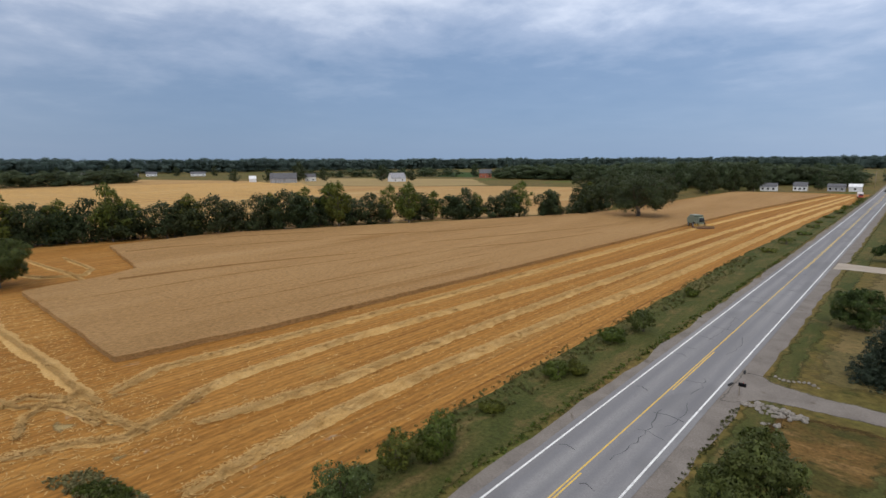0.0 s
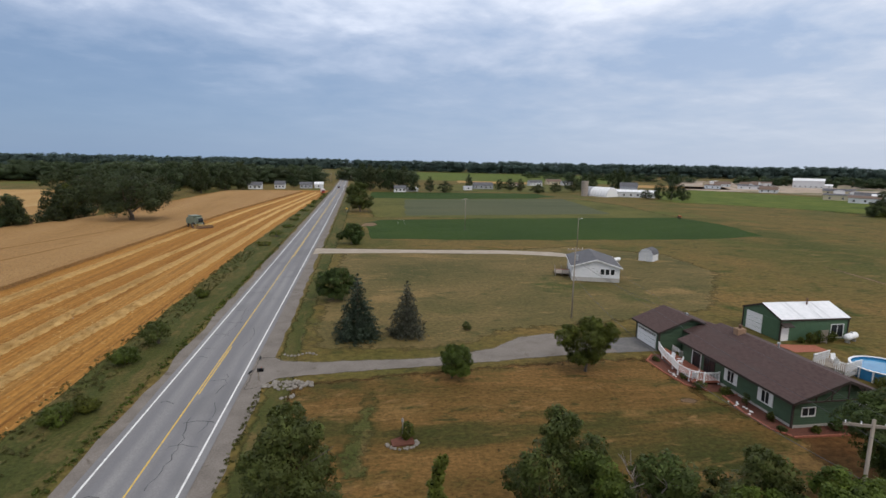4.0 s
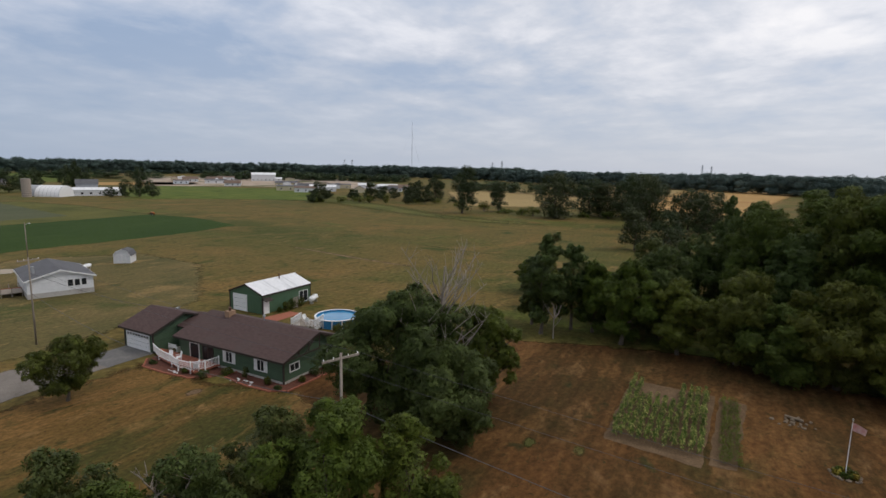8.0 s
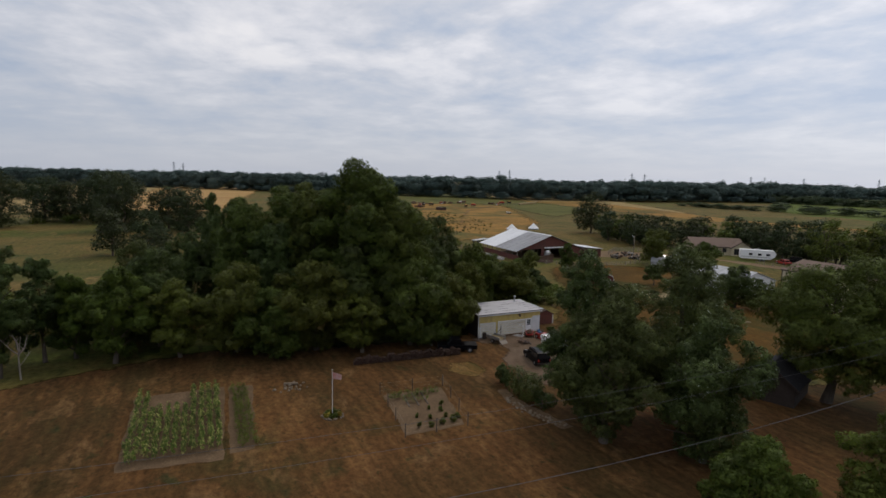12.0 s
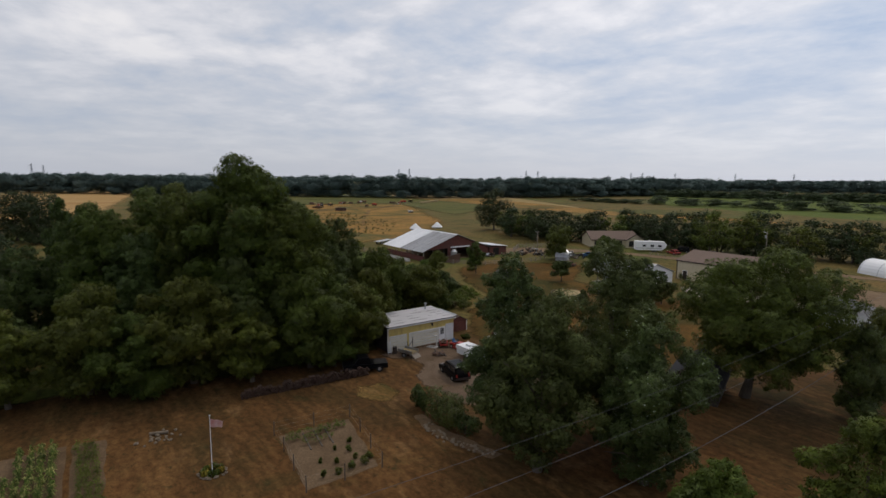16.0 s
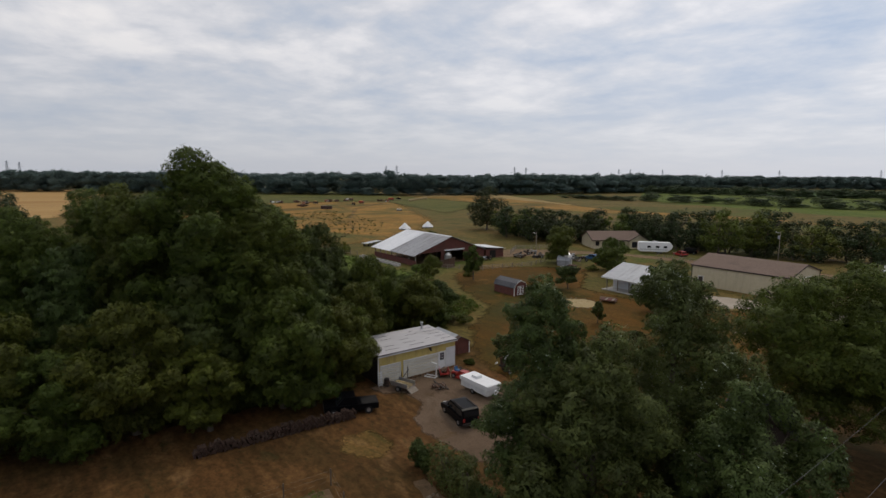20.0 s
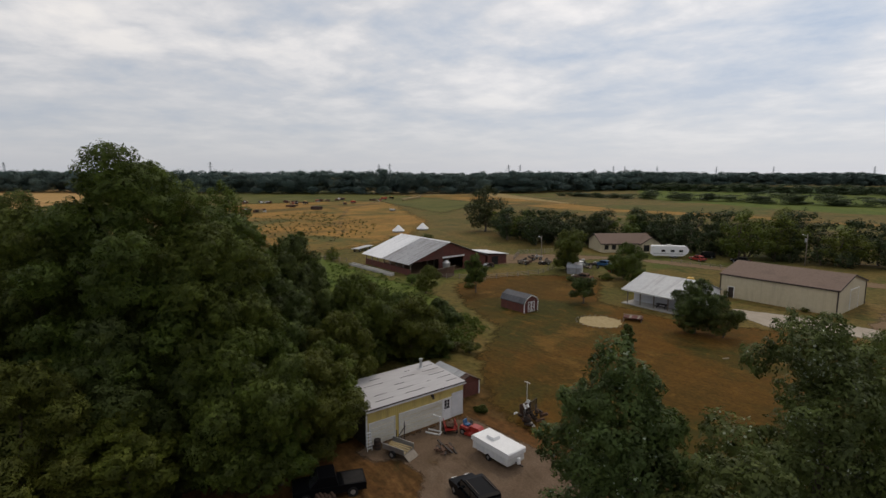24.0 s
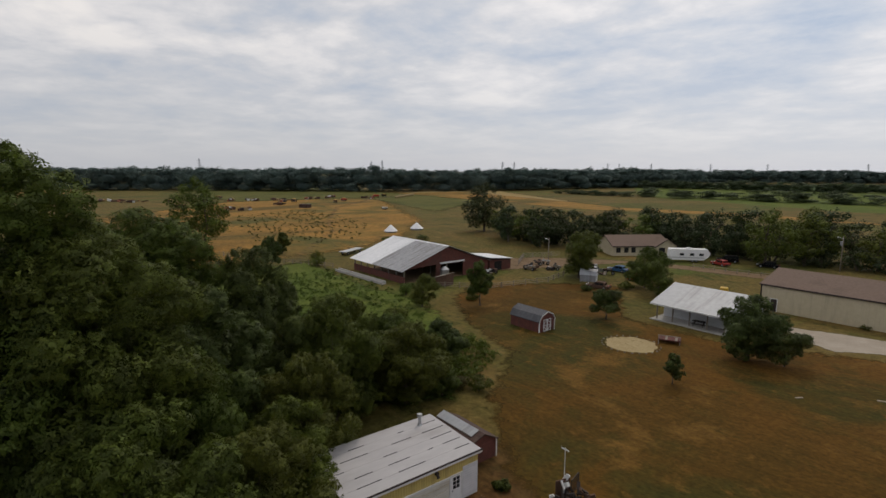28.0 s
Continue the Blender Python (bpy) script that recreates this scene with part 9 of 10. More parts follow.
def plant_rows(name, spots, height, mat, seed, label, blades=13, spread=0.45, wide=0.09):
    """Crop plants: stalks with arching blades."""
    rs = random.Random(seed)
    sh = Shape()
    for x, y in spots:
        h = height * rs.uniform(0.75, 1.15)
        for k in range(blades):
            a, z = rs.uniform(0, math.tau), h * rs.uniform(0.25, 0.95)
            d = spread * rs.uniform(0.6, 1.2)
            w = wide
            c, s = math.cos(a), math.sin(a)
            px, py = -s * w, c * w
            m, e = (x + c * d * 0.5, y + s * d * 0.5, z + 0.16 * h), (x + c * d, y + s * d, z - 0.02 * h)
            sh.add([(x, y, z), (m[0] + px, m[1] + py, m[2]), (m[0] - px, m[1] - py, m[2]), e], [(0, 1, 2), (1, 3, 2)])
        sh.add([(x - 0.02, y, 0), (x + 0.02, y, 0), (x + 0.01, y, h), (x - 0.01, y, h)], [(0, 1, 2, 3)])
    me = bpy.data.meshes.new(name)
    me.from_pydata(sh.v, [], sh.f)
    me.materials.append(mat)
    return tagged(new(name, me), label, "crop", kind="stuff")


rows = [(x + rnd.uniform(-0.1, 0.1), y + rnd.uniform(-0.12, 0.12)) for y in np.linspace(6.2, -0.7, 11) for x in np.arange(45.4, 58.8, 0.55)
        if not (x > 54.2 and 1.7 < y < 4.9)]
plant_rows("corn_rows", rows, 1.15, CROP_LEAF, 71, "rows of tall green corn with pale tassels", 24, 0.36, 0.05)
vines = [(x + rnd.uniform(-0.2, 0.2), y + rnd.uniform(-0.15, 0.15)) for y in (-2.4, -2.9, -3.5) for x in np.arange(45.2, 58.6, 0.42)]
plant_rows("bean_rows", vines, 0.7, LEAF_WARM, 72, "low green bean rows beside the corn", 24, 0.36, 0.06)
patch("vegetable_plot_soil", [(51.0, -16.9), (41.8, -16.0), (41.8, -21.8), (50.7, -23.4)], 0.03, GARDEN_SOIL, "dry soil of the fenced vegetable plot", "garden bed", 0.8, 0.1)
fence_pts = [(51.4, -16.6), (48.2, -16.4), (45, -16.1), (41.6, -15.8), (41.5, -18.8), (41.5, -22.0), (44.6, -22.6), (47.8, -23.2), (51.0, -23.7), (51.2, -20.2)]
gfence = thing("garden_fence", 46.4, -19.6, 0, 0, "thin wire fence on dark posts round the vegetable plot", "fence")
for x, y in fence_pts:
    part("post", Shape().rod((x - 46.4, y + 19.6, 0), (x - 46.4, y + 19.6, 1.35), 0.05, 0.045, 6), BARK, gfence)
for z in (0.4, 0.8, 1.2):
    for a, b in zip(fence_pts, fence_pts[1:] + fence_pts[:1]):
        part("strand", Shape().rod((a[0] - 46.4, a[1] + 19.6, z), (b[0] - 46.4, b[1] + 19.6, z), 0.004, 0.004, 4, False), POLE_WOOD, gfence)
beans = [(x + rnd.uniform(-0.15, 0.15), y + rnd.uniform(-0.12, 0.12)) for x in (49.5, 50.2) for y in np.arange(-22.4, -17.2, 0.34)] + [(48.2 + rnd.uniform(-0.1, 0.1), y) for y in np.arange(-20.6, -17.6, 0.5)]
plant_rows("bean_rows", beans, 0.55, LEAF_WARM, 73, "low green bean rows in the vegetable plot", 13, 0.34)
for k, (x, y, r, h) in enumerate([(42.7, -17.6, 0.28, 0.75), (42.6, -18.8, 0.42, 0.6), (42.7, -19.9, 0.5, 0.75), (42.8, -21.1, 0.55, 0.8), (43.9, -20.8, 0.3, 0.7), (44.1, -19.3, 0.24, 0.6), (44.8, -18.2, 0.2, 0.55), (45.2, -20.9, 0.36, 0.7), (46.1, -20.0, 0.2, 0.5), (46.6, -21.6, 0.3, 0.6), (43.4, -21.8, 0.5, 0.6)]):
    bush(x, y, r * 0.72, h * 0.85, 520 + k, LEAF_WARM, 260, 0.13, "small vegetable plant in the garden plot", "vegetable_plant", "vegetable plants")
for k in range(3):
    y = -17.6 - 0.2 * k
    alone("garden_plank", Shape().box(-1.6, 1.6, -0.07, 0.07, 0, 0.06), BARK, 48.8, -18.6 - 1.0 * k, 0.03, -8, "grey weathered plank between garden rows", "plank", "garden planks")

flagp = thing("flagpole", 48.2, -10.8, 0, -80, "white flagpole with a small limp flag", "flagpole")
part("pole", Shape().rod((0, 0, -0.05), (0, 0, 4.6), 0.035, 0.022, 8), WHITE_VINYL, flagp)
part("finial", Shape().lump((0, 0, 4.65), (0.07, 0.07, 0.07), 1, 4, 8, 0.0), STEEL, flagp)
part("flag", Shape().add([(0.03, 0, 4.4), (0.3, -0.14, 4.3), (0.62, -0.06, 4.14), (0.9, -0.2, 3.98), (0.03, 0, 3.75), (0.28, -0.12, 3.68), (0.58, -0.04, 3.58), (0.84, -0.18, 3.5), (0.03, 0.012, 4.4), (0.3, -0.128, 4.3), (0.62, -0.048, 4.14), (0.9, -0.188, 3.98), (0.03, 0.012, 3.75), (0.28, -0.108, 3.68), (0.58, -0.028, 3.58), (0.84, -0.168, 3.5)],
                         [(0, 1, 5, 4), (1, 2, 6, 5), (2, 3, 7, 6), (8, 12, 13, 9), (9, 13, 14, 10), (10, 14, 15, 11), (3, 11, 15, 7), (0, 8, 9, 1), (1, 9, 10, 2), (2, 10, 11, 3)]), FLAG_CLOTH, flagp, "faded red and white striped flag")
stones([(48.2 + 0.95 * math.cos(a) + rnd.uniform(-0.1, 0.1), -10.8 + 0.95 * math.sin(a) + rnd.uniform(-0.1, 0.1)) for a in [math.tau * k / 20 for k in range(20)]], 0.17, 38, "ring_stone", "tan stone in the ring round the flagpole", "flagpole stones", SLAB)
for k in range(9):
    a = k * 0.7
    bush(48.2 + 0.6 * math.cos(a), -10.8 + 0.6 * math.sin(a), 0.3, 0.5, 540 + k, YELLOW_BLOOM if k % 3 == 0 else LEAF_WARM, 220, 0.11, "yellow-green flowers in the stone ring", "ring_flower", "flagpole flowers")
stones([(56.8 + rnd.gauss(0, 0.55), -8.5 + rnd.gauss(0, 0.8)) for k in range(34)], 0.17, 39, "flat_stone", "flat tan stone slab lying in the grass", "stone slabs", SLAB)
alone("fallen_log", Shape().rod((-0.75, 0, 0.16), (0.75, 0.1, 0.2), 0.15, 0.13, 8), SLAB, 57.4, -8.3, 0, 70, "short pale log lying on stone slabs", "log")
stack = thing("wood_stack", 60.6, -23.4, 0, 85.5, "long low stack of dark reddish firewood under the trees", "firewood")
for k in range(62):
    tall = 4 + (noise.noise((k * 0.21, 0.4, 2.0)) > 0.1) - (noise.noise((k * 0.33, 3.4, 2.0)) > 0.22)
    for j in range(tall):
        u, z = (k - 30.5) * 0.228 + (0.11 if j % 2 else 0) + rnd.uniform(-0.06, 0.06), 0.11 + j * 0.2 + (rnd.uniform(-0.03, 0.03) if j else 0)
        part("log", Shape().rod((u, -0.3 + rnd.uniform(-0.14, 0.14), z), (u + rnd.uniform(-0.09, 0.09), 0.34 + rnd.uniform(-0.14, 0.14), z), rnd.uniform(0.105, 0.13), rnd.uniform(0.1, 0.125), 6), FIREWOOD, stack)
pick = thing("pickup_truck", 61.4, -30.6, 0, 70, "dark pickup truck parked under the trees", "truck")
part("body", Shape().slab([(-2.6, 0.45), (2.6, 0.45), (2.6, 0.95), (1.4, 1.05), (-2.6, 1.0)], 1, -0.95, 0.95), BLACK_PAINT, pick)
pc = part("cab", Shape().slab([(-0.6, 1.0), (1.4, 1.0), (0.8, 1.75), (-0.4, 1.75)], 1, -0.85, 0.85), BLACK_PAINT, pick)
part("windscreen", Shape().slab([(1.41, 1.05), (1.44, 1.05), (0.86, 1.7), (0.82, 1.7)], 1, -0.75, 0.75), GLASS_DARK, pc)
part("bed_liner", Shape().box(-2.5, -0.7, -0.8, 0.8, 0.98, 1.02), DARK, pick)
for sx in (-1.6, 1.7):
    for s in (-1, 1):
        wheel(pick, sx, s * 0.85, 0.38, 0.38, 0.25)

# ---- the gravel yard ----
car("suv", 54.1, -38.4, -12, BLACK_PAINT, "black SUV parked on the gravel yard", 4.7, 1.95, 1.78)
camp = thing("folding_camper", 57.5, -43.8, 0, 2, "white folded pop-up camper on the gravel", "camper")
camp.scale = (0.84, 0.9, 0.96)
part("body", Shape().slab([(-2.4, 0.45), (2.4, 0.45), (2.4, 1.15), (-2.4, 1.15)], 1, -1.05, 1.05), WHITE_TRIM, camp, "white camper body with grey trim")
part("roof", Shape().slab([(-2.55, 1.15), (2.55, 1.15), (2.55, 1.5), (2.45, 1.58), (-2.45, 1.58), (-2.55, 1.5)], 1, -1.12, 1.12), WHITE_VINYL, camp, "white camper roof")
part("roof_vent", Shape().slab([(0.1, 1.58), (1.2, 1.58), (1.1, 1.86), (0.2, 1.86)], 1, -0.4, 0.4), WHITE_VINYL, camp, "white air conditioner on the roof")
for k in range(3):
    part("side_panel", Shape().box(-2.0 + k * 1.35, -0.85 + k * 1.35, 1.05, 1.07, 0.55, 1.0), WHITE_SIDING, camp)
part("tongue", Shape().box(-3.3, -2.4, -0.06, 0.06, 0.45, 0.55), BROWN_TRIM, camp)
part("gas_bottle", Shape().rod((-2.75, 0, 0.55), (-2.75, 0, 1.0), 0.17, 0.17, 10).rod((-2.75, 0, 1.0), (-2.75, 0, 1.1), 0.17, 0.06, 10), WHITE_VINYL, camp, "white gas bottle")
for s in (-1, 1):
    wheel(camp, 0.2, s * 0.98, 0.32, 0.32, 0.2)
tent = thing("black_tarp", 48.9, -40.6, 0, 30, "black pointed tarp over garden gear", "tarp")
part("cover", Shape().slab([(-0.9, 0), (0.9, 0), (0.75, 0.7), (0.1, 1.5), (-0.6, 0.8)], 1, -0.7, 0.7), BLACK_PAINT, tent)
tractor = thing("lawn_tractor", 61.8, -44.6, 0, 195, "red lawn tractor with a blue rag on its seat", "tractor")
part("hood", Shape().slab([(0.1, 0.5), (1.1, 0.45), (1.15, 0.75), (0.9, 0.95), (0.1, 0.95)], 1, -0.36, 0.36), RED_PAINT, tractor)
part("fender", Shape().slab([(-1.0, 0.45), (-0.1, 0.45), (-0.1, 0.75), (-0.9, 0.8)], 1, -0.5, 0.5), RED_PAINT, tractor)
part("seat", Shape().slab([(-0.7, 0.8), (-0.2, 0.8), (-0.2, 0.92), (-0.6, 0.92), (-0.68, 1.25), (-0.78, 1.25)], 1, -0.25, 0.25), BLUE_PLASTIC, tractor)
part("steering_wheel", Shape().rod((0.1, 0, 0.95), (0.0, 0, 1.2), 0.03, 0.03, 6).rod((-0.02, 0, 1.2), (0.0, 0, 1.23), 0.2, 0.2, 10), RUBBER, tractor)
part("mower_deck", Shape().box(-0.35, 0.45, -0.62, 0.62, 0.15, 0.32), RED_PAINT, tractor)
for sx, r in ((-0.62, 0.3), (0.8, 0.2)):
    for s in (-1, 1):
        wheel(tractor, sx, s * 0.45, r, r, 0.2)
cart = thing("red_wagon", 63.5, -43.5, 0, 150, "red utility wagon loaded with odds and ends", "wagon")
part("bed", Shape().box(-0.8, 0.8, -0.55, 0.55, 0.4, 0.5).box(-0.8, 0.8, -0.55, -0.5, 0.5, 0.85).box(-0.8, 0.8, 0.5, 0.55, 0.5, 0.85), RED_PAINT, cart)
part("load", Shape().lump((0.1, 0, 0.75), (0.6, 0.4, 0.3), 5, 4, 7, 0.3), RUST, cart)
for sx in (-0.5, 0.5):
    for s in (-1, 1):
        wheel(cart, sx, s * 0.55, 0.25, 0.25, 0.14)
hoist = thing("engine_hoist", 63.9, -42.2, 0, 30, "pale metal post hoist before the garage", "hoist")
part("base", Shape().box(-0.5, 0.9, -0.35, -0.25, 0.05, 0.14).box(-0.5, 0.9, 0.25, 0.35, 0.05, 0.14).box(-0.5, -0.4, -0.35, 0.35, 0.05, 0.14), WHITE_TRIM, hoist)
part("mast", Shape().box(-0.48, -0.38, -0.06, 0.06, 0.1, 1.7), WHITE_TRIM, hoist)
part("arm", Shape().turned((-0.1, 0, 1.68), (0.8, 0.08, 0.08), 0, -8), WHITE_TRIM, hoist)
trail = thing("utility_trailer", 63.0, -37.6, 0, 200, "small grey utility trailer with loose boards", "trailer")
part("bed", Shape().box(-1.1, 1.1, -0.7, 0.7, 0.45, 0.52), POLE_WOOD, trail)
for s in (-1, 1):
    part("side", Shape().box(-1.1, 1.1, s * 0.7 - 0.03, s * 0.7 + 0.03, 0.52, 0.95), STEEL, trail)
    wheel(trail, 0.0, s * 0.82, 0.3, 0.3, 0.2)
part("tailgate", Shape().turned((1.25, 0, 0.3), (0.9, 1.3, 0.05), 0, 35), POLE_WOOD, trail)
part("tongue", Shape().rod((-1.1, 0, 0.5), (-2.1, 0, 0.45), 0.04, 0.04, 6), STEEL, trail)
for k in range(4):
    part("board", Shape().turned((0.1, -0.3 + 0.2 * k, 0.6 + 0.04 * k), (2.0, 0.14, 0.04), 6 * k - 9, 4), SAND, trail)
pile = thing("scrap_pile", 61.2, -40.9, 0, 0, "low heap of dark scrap and branches on the gravel", "scrap pile")
for k in range(16):
    part("piece", Shape().turned((rnd.uniform(-0.9, 0.9), rnd.uniform(-0.7, 0.7), rnd.uniform(0.12, 0.4)), (rnd.uniform(0.6, 1.5), rnd.uniform(0.06, 0.2), rnd.uniform(0.05, 0.12)), rnd.uniform(0, 180), rnd.uniform(-20, 20)), RUST if k % 3 else BROWN_TRIM, pile)
barrel = thing("barrel", 64.7, -36.6, 0, 0, "dark steel barrel beside the garage door", "barrel")
part("drum", Shape().rod((0, 0, 0), (0, 0, 0.88), 0.29, 0.29, 14), BROWN_TRIM, barrel)
for z in (0.28, 0.58):
    part("hoop", Shape().rod((0, 0, z), (0, 0, z + 0.04), 0.31, 0.31, 14), RUST, barrel)
ladder = thing("step_ladder", 64.9, -35.9, 0, 0, "pale wooden step shelf against the garage corner", "ladder")
for s in (-1, 1):
    part("rail", Shape().turned((0.0, s * 0.22, 0.85), (0.06, 0.05, 1.75), 0, 8), WHITE_TRIM, ladder)
for k in range(6):
    part("step", Shape().box(-0.14 + 0.03 * k, 0.06 + 0.03 * k, -0.22, 0.22, 0.2 + 0.26 * k, 0.24 + 0.26 * k), WHITE_TRIM, ladder)
frame_w = thing("weight_frame", 64.2, -38.6, 0, 100, "dark metal frame leaning by the garage door", "frame")
part("upright", Shape().box(-0.5, -0.44, -0.03, 0.03, 0, 1.9), BROWN_TRIM, frame_w)
part("upright", Shape().box(0.44, 0.5, -0.03, 0.03, 0, 1.5), BROWN_TRIM, frame_w)
part("crossbar", Shape().turned((0, 0, 1.0), (1.5, 0.06, 0.06), 0, 40).turned((0, 0, 0.6), (1.1, 0.06, 0.06), 0, -25), BROWN_TRIM, frame_w)
mast = thing("antenna_mast", 61.8, -51.7, 0, 0, "thin pale antenna mast with crossed arms", "mast")
part("mast", Shape().rod((0, 0, 0), (0, 0, 3.3), 0.03, 0.025, 8), WHITE_TRIM, mast)
part("arm", Shape().box(-0.35, 0.35, -0.02, 0.02, 3.12, 3.17), WHITE_TRIM, mast)
junk = thing("junk_pile", 60.2, -50.3, 0, 15, "tangled heap of chairs, metal and white scraps", "junk pile")
for k in range(38):
    part("piece", Shape().turned((rnd.uniform(-1.1, 1.1), rnd.uniform(-1.2, 1.2), rnd.uniform(0.15, 1.4)), (rnd.uniform(0.3, 1.1), rnd.uniform(0.05, 0.3), rnd.uniform(0.04, 0.3)), rnd.uniform(0, 180), rnd.uniform(-60, 60)), (RUST, BROWN_TRIM, BROWN_TRIM, BROWN_TRIM, WHITE_TRIM)[k % 5], junk)
rack = part("rack", Shape().box(-0.03, 0.03, -1.5, -1.44, 0, 2.0).box(-0.03, 0.03, -0.26, -0.2, 0, 2.0).box(-0.03, 0.03, -1.5, -0.2, 1.94, 2.0).box(-0.03, 0.03, -1.5, -0.2, 0.9, 0.96), BROWN_TRIM, junk, "dark slatted metal rack")
for k in range(7):
    part("slat", Shape().box(-0.015, 0.015, -1.38 + 0.17 * k, -1.34 + 0.17 * k, 0.96, 1.94), BROWN_TRIM, rack)
part("pallet", Shape().turned((0.9, -0.9, 0.75), (1.2, 0.08, 1.3), 60), RUST, junk)
for k, (x, y, r, h, m) in enumerate([(49.5, -30.3, 0.75, 2.2, LEAF_DARK), (48.5, -30.4, 0.7, 1.9, LEAF_DARK), (46.4, -31.0, 2.3, 3.2, LEAF_DARK), (44.2, -31.2, 2.2, 2.8, LEAF_DARK), (42.2, -30.8, 1.5, 1.8, LEAF_DARK), (64.6, -48.2, 0.6, 0.7, LEAF), (78.5, -58.5, 1.6, 1.6, LEAF), (80.5, -57.6, 1.4, 1.3, WEED)]):
    bush(x, y, r, h, 560 + k, m, 1100, 0.2, "dark green shrub beside the gravel yard", "yard_shrub", "yard shrubs")
patch("shrub_bed", [(47.8, -28.9), (45.4, -28.3), (41.0, -28.9), (37.5, -30.0), (37.6, -31.2), (41.2, -30.4), (45.0, -29.6), (47.6, -29.8)], 0.03, GARDEN_SOIL, "bare reddish soil of the shrub border", "garden bed", 0.6, 0.12)
stones([(38.0 + 0.155 * k, -30.4 + 1.7 * min(1.0, k / 30) - 0.25 * max(0, k - 36) / 14 + rnd.gauss(0, 0.3)) for k in range(50)], 0.17, 40, "border_stone", "reddish field stone along the shrub border", "shrub border stones", SLAB)

# ---- yards, vehicles and fences of the farm ----
swing = thing("picnic_platform", 74.6, -89.4, 0, 25, "low dark red slatted platform with a rail beside the sand", "platform")
part("frame", Shape().box(-1.4, 1.4, -1.0, 1.0, 0.45, 0.55), RED_BOARDS, swing)
part("rail", Shape().box(-1.4, 1.4, 0.86, 0.94, 1.05, 1.13), POLE_WOOD, swing)
for k in range(7):
    part("slat", Shape().box(-1.4 + k * 0.41, -1.12 + k * 0.41, -1.0, 1.0, 0.55, 0.6), POLE_WOOD if k % 3 == 1 else RED_BOARDS, swing)
for sx in (-1.3, 1.3):
    for sy in (-0.9, 0.9):
        part("leg", Shape().box(sx - 0.06, sx + 0.06, sy - 0.06, sy + 0.06, 0, 1.1 if sy > 0 else 0.5), POLE_WOOD, swing)
stones([(77.2 + 3.7 * math.cos(a), -84.4 + 3.7 * math.sin(a)) for a in [math.tau * k / 26 for k in range(26)]], 0.13, 41, "edge_stone", "small stone edging the sand pit", "sand pit stones")
for x, y, rz, l in ((50.6, -89.2, 25, 3.4), (57.2, -83.0, 60, 0.8)):
    alone("white_board", Shape().box(-l / 2, l / 2, -0.09, 0.09, 0, 0.09), PALE_WOOD, x, y, 0.01, rz, "bleached wooden board lying in the grass", "board", "loose boards")
bush(83.0, -53.4, 2.3, 3.6, 572, LEAF_DARK, 1300, 0.3, "large dark green bush behind the yellow garage")
bush(86.4, -51.6, 2.6, 4.8, 573, LEAF, 1500, 0.3, "tall leafy bush behind the yellow garage")
bush(73.0, -117.2, 0.5, 1.6, 570, LEAF, 300, 0.16, "slim shrub against the long building", "wall_shrub", "wall shrubs")
bush(60.0, -117.2, 0.8, 0.7, 571, LEAF, 300, 0.16, "low weedy shrub against the long building", "wall_shrub", "wall shrubs")

rv = thing("travel_trailer", 105.2, -153.6, 0, 42, "white travel trailer parked beside the farmhouse", "trailer")
part("body", Shape().slab([(-4.6, 1.5), (-3.4, 0.6), (4.3, 0.6), (4.7, 0.9), (4.7, 3.1), (4.5, 3.3), (-4.2, 3.3), (-4.9, 2.4)], 1, -1.25, 1.25), WHITE_VINYL, rv)
for u in (-2.8, -0.6, 1.8):
    part("window", Shape().box(u - 0.5, u + 0.5, 1.25, 1.28, 1.7, 2.3), GLASS_DARK, rv)
part("stripe", Shape().box(-3.4, 4.4, 1.25, 1.27, 1.1, 1.3), STEEL, rv)
part("air_conditioner", Shape().box(-0.5, 0.6, -0.4, 0.4, 3.3, 3.6), WHITE_TRIM, rv)
for s in (-1, 1):
    wheel(rv, -0.8, s * 1.1, 0.36, 0.36, 0.25)
    wheel(rv, -1.7, s * 1.1, 0.36, 0.36, 0.25)
car("parked_car", 97.6, -154.6, -20, RED_PAINT, "red car parked by the farm lane", 4.5, 1.8, 1.45, "sedan")
car("parked_car", 98.5, -160.5, 30, BLACK_PAINT, "dark pickup-sized car near the trailer", 4.8, 1.9, 1.8)
car("parked_car", 89.2, -160.6, 10, BLACK_PAINT, "dark car behind the long building", 4.6, 1.8, 1.5, "sedan")
car("parked_car", 100.3, -109.4, 15, RUST, "rusty red old car behind the small sheds", 4.5, 1.8, 1.4, "sedan")
car("parked_car", 99.7, -122.1, 20, RED_PAINT, "faded red old car behind the small sheds", 4.4, 1.8, 1.4, "sedan")
car("parked_car", 108.0, -127.4, 10, BLUE_PLASTIC, "dark blue old car behind the small sheds", 4.5, 1.8, 1.5, "sedan")
car("parked_car", 111.5, -122.0, -15, STEEL, "grey old car beside the farm sheds", 4.5, 1.8, 1.45, "sedan")
hut = thing("tool_hut", 104.6, -114.8, 0, 30, "small grey hut with a rounded metal roof", "shed")
gambrel(hut, 3.2, 2.6, 1.4, 2.1, 2.5, OLD_METAL, GREY_METAL, WHITE_TRIM)
loader = thing("yellow_loader", 81.5, -118.5, 0, 20, "yellow farm loader among machinery parts", "loader")
part("body", Shape().slab([(-1.6, 0.7), (1.2, 0.7), (1.2, 1.2), (0.1, 1.4), (-0.2, 2.4), (-1.3, 2.4), (-1.6, 1.4)], 1, -0.7, 0.7), YELLOW_METAL, loader)
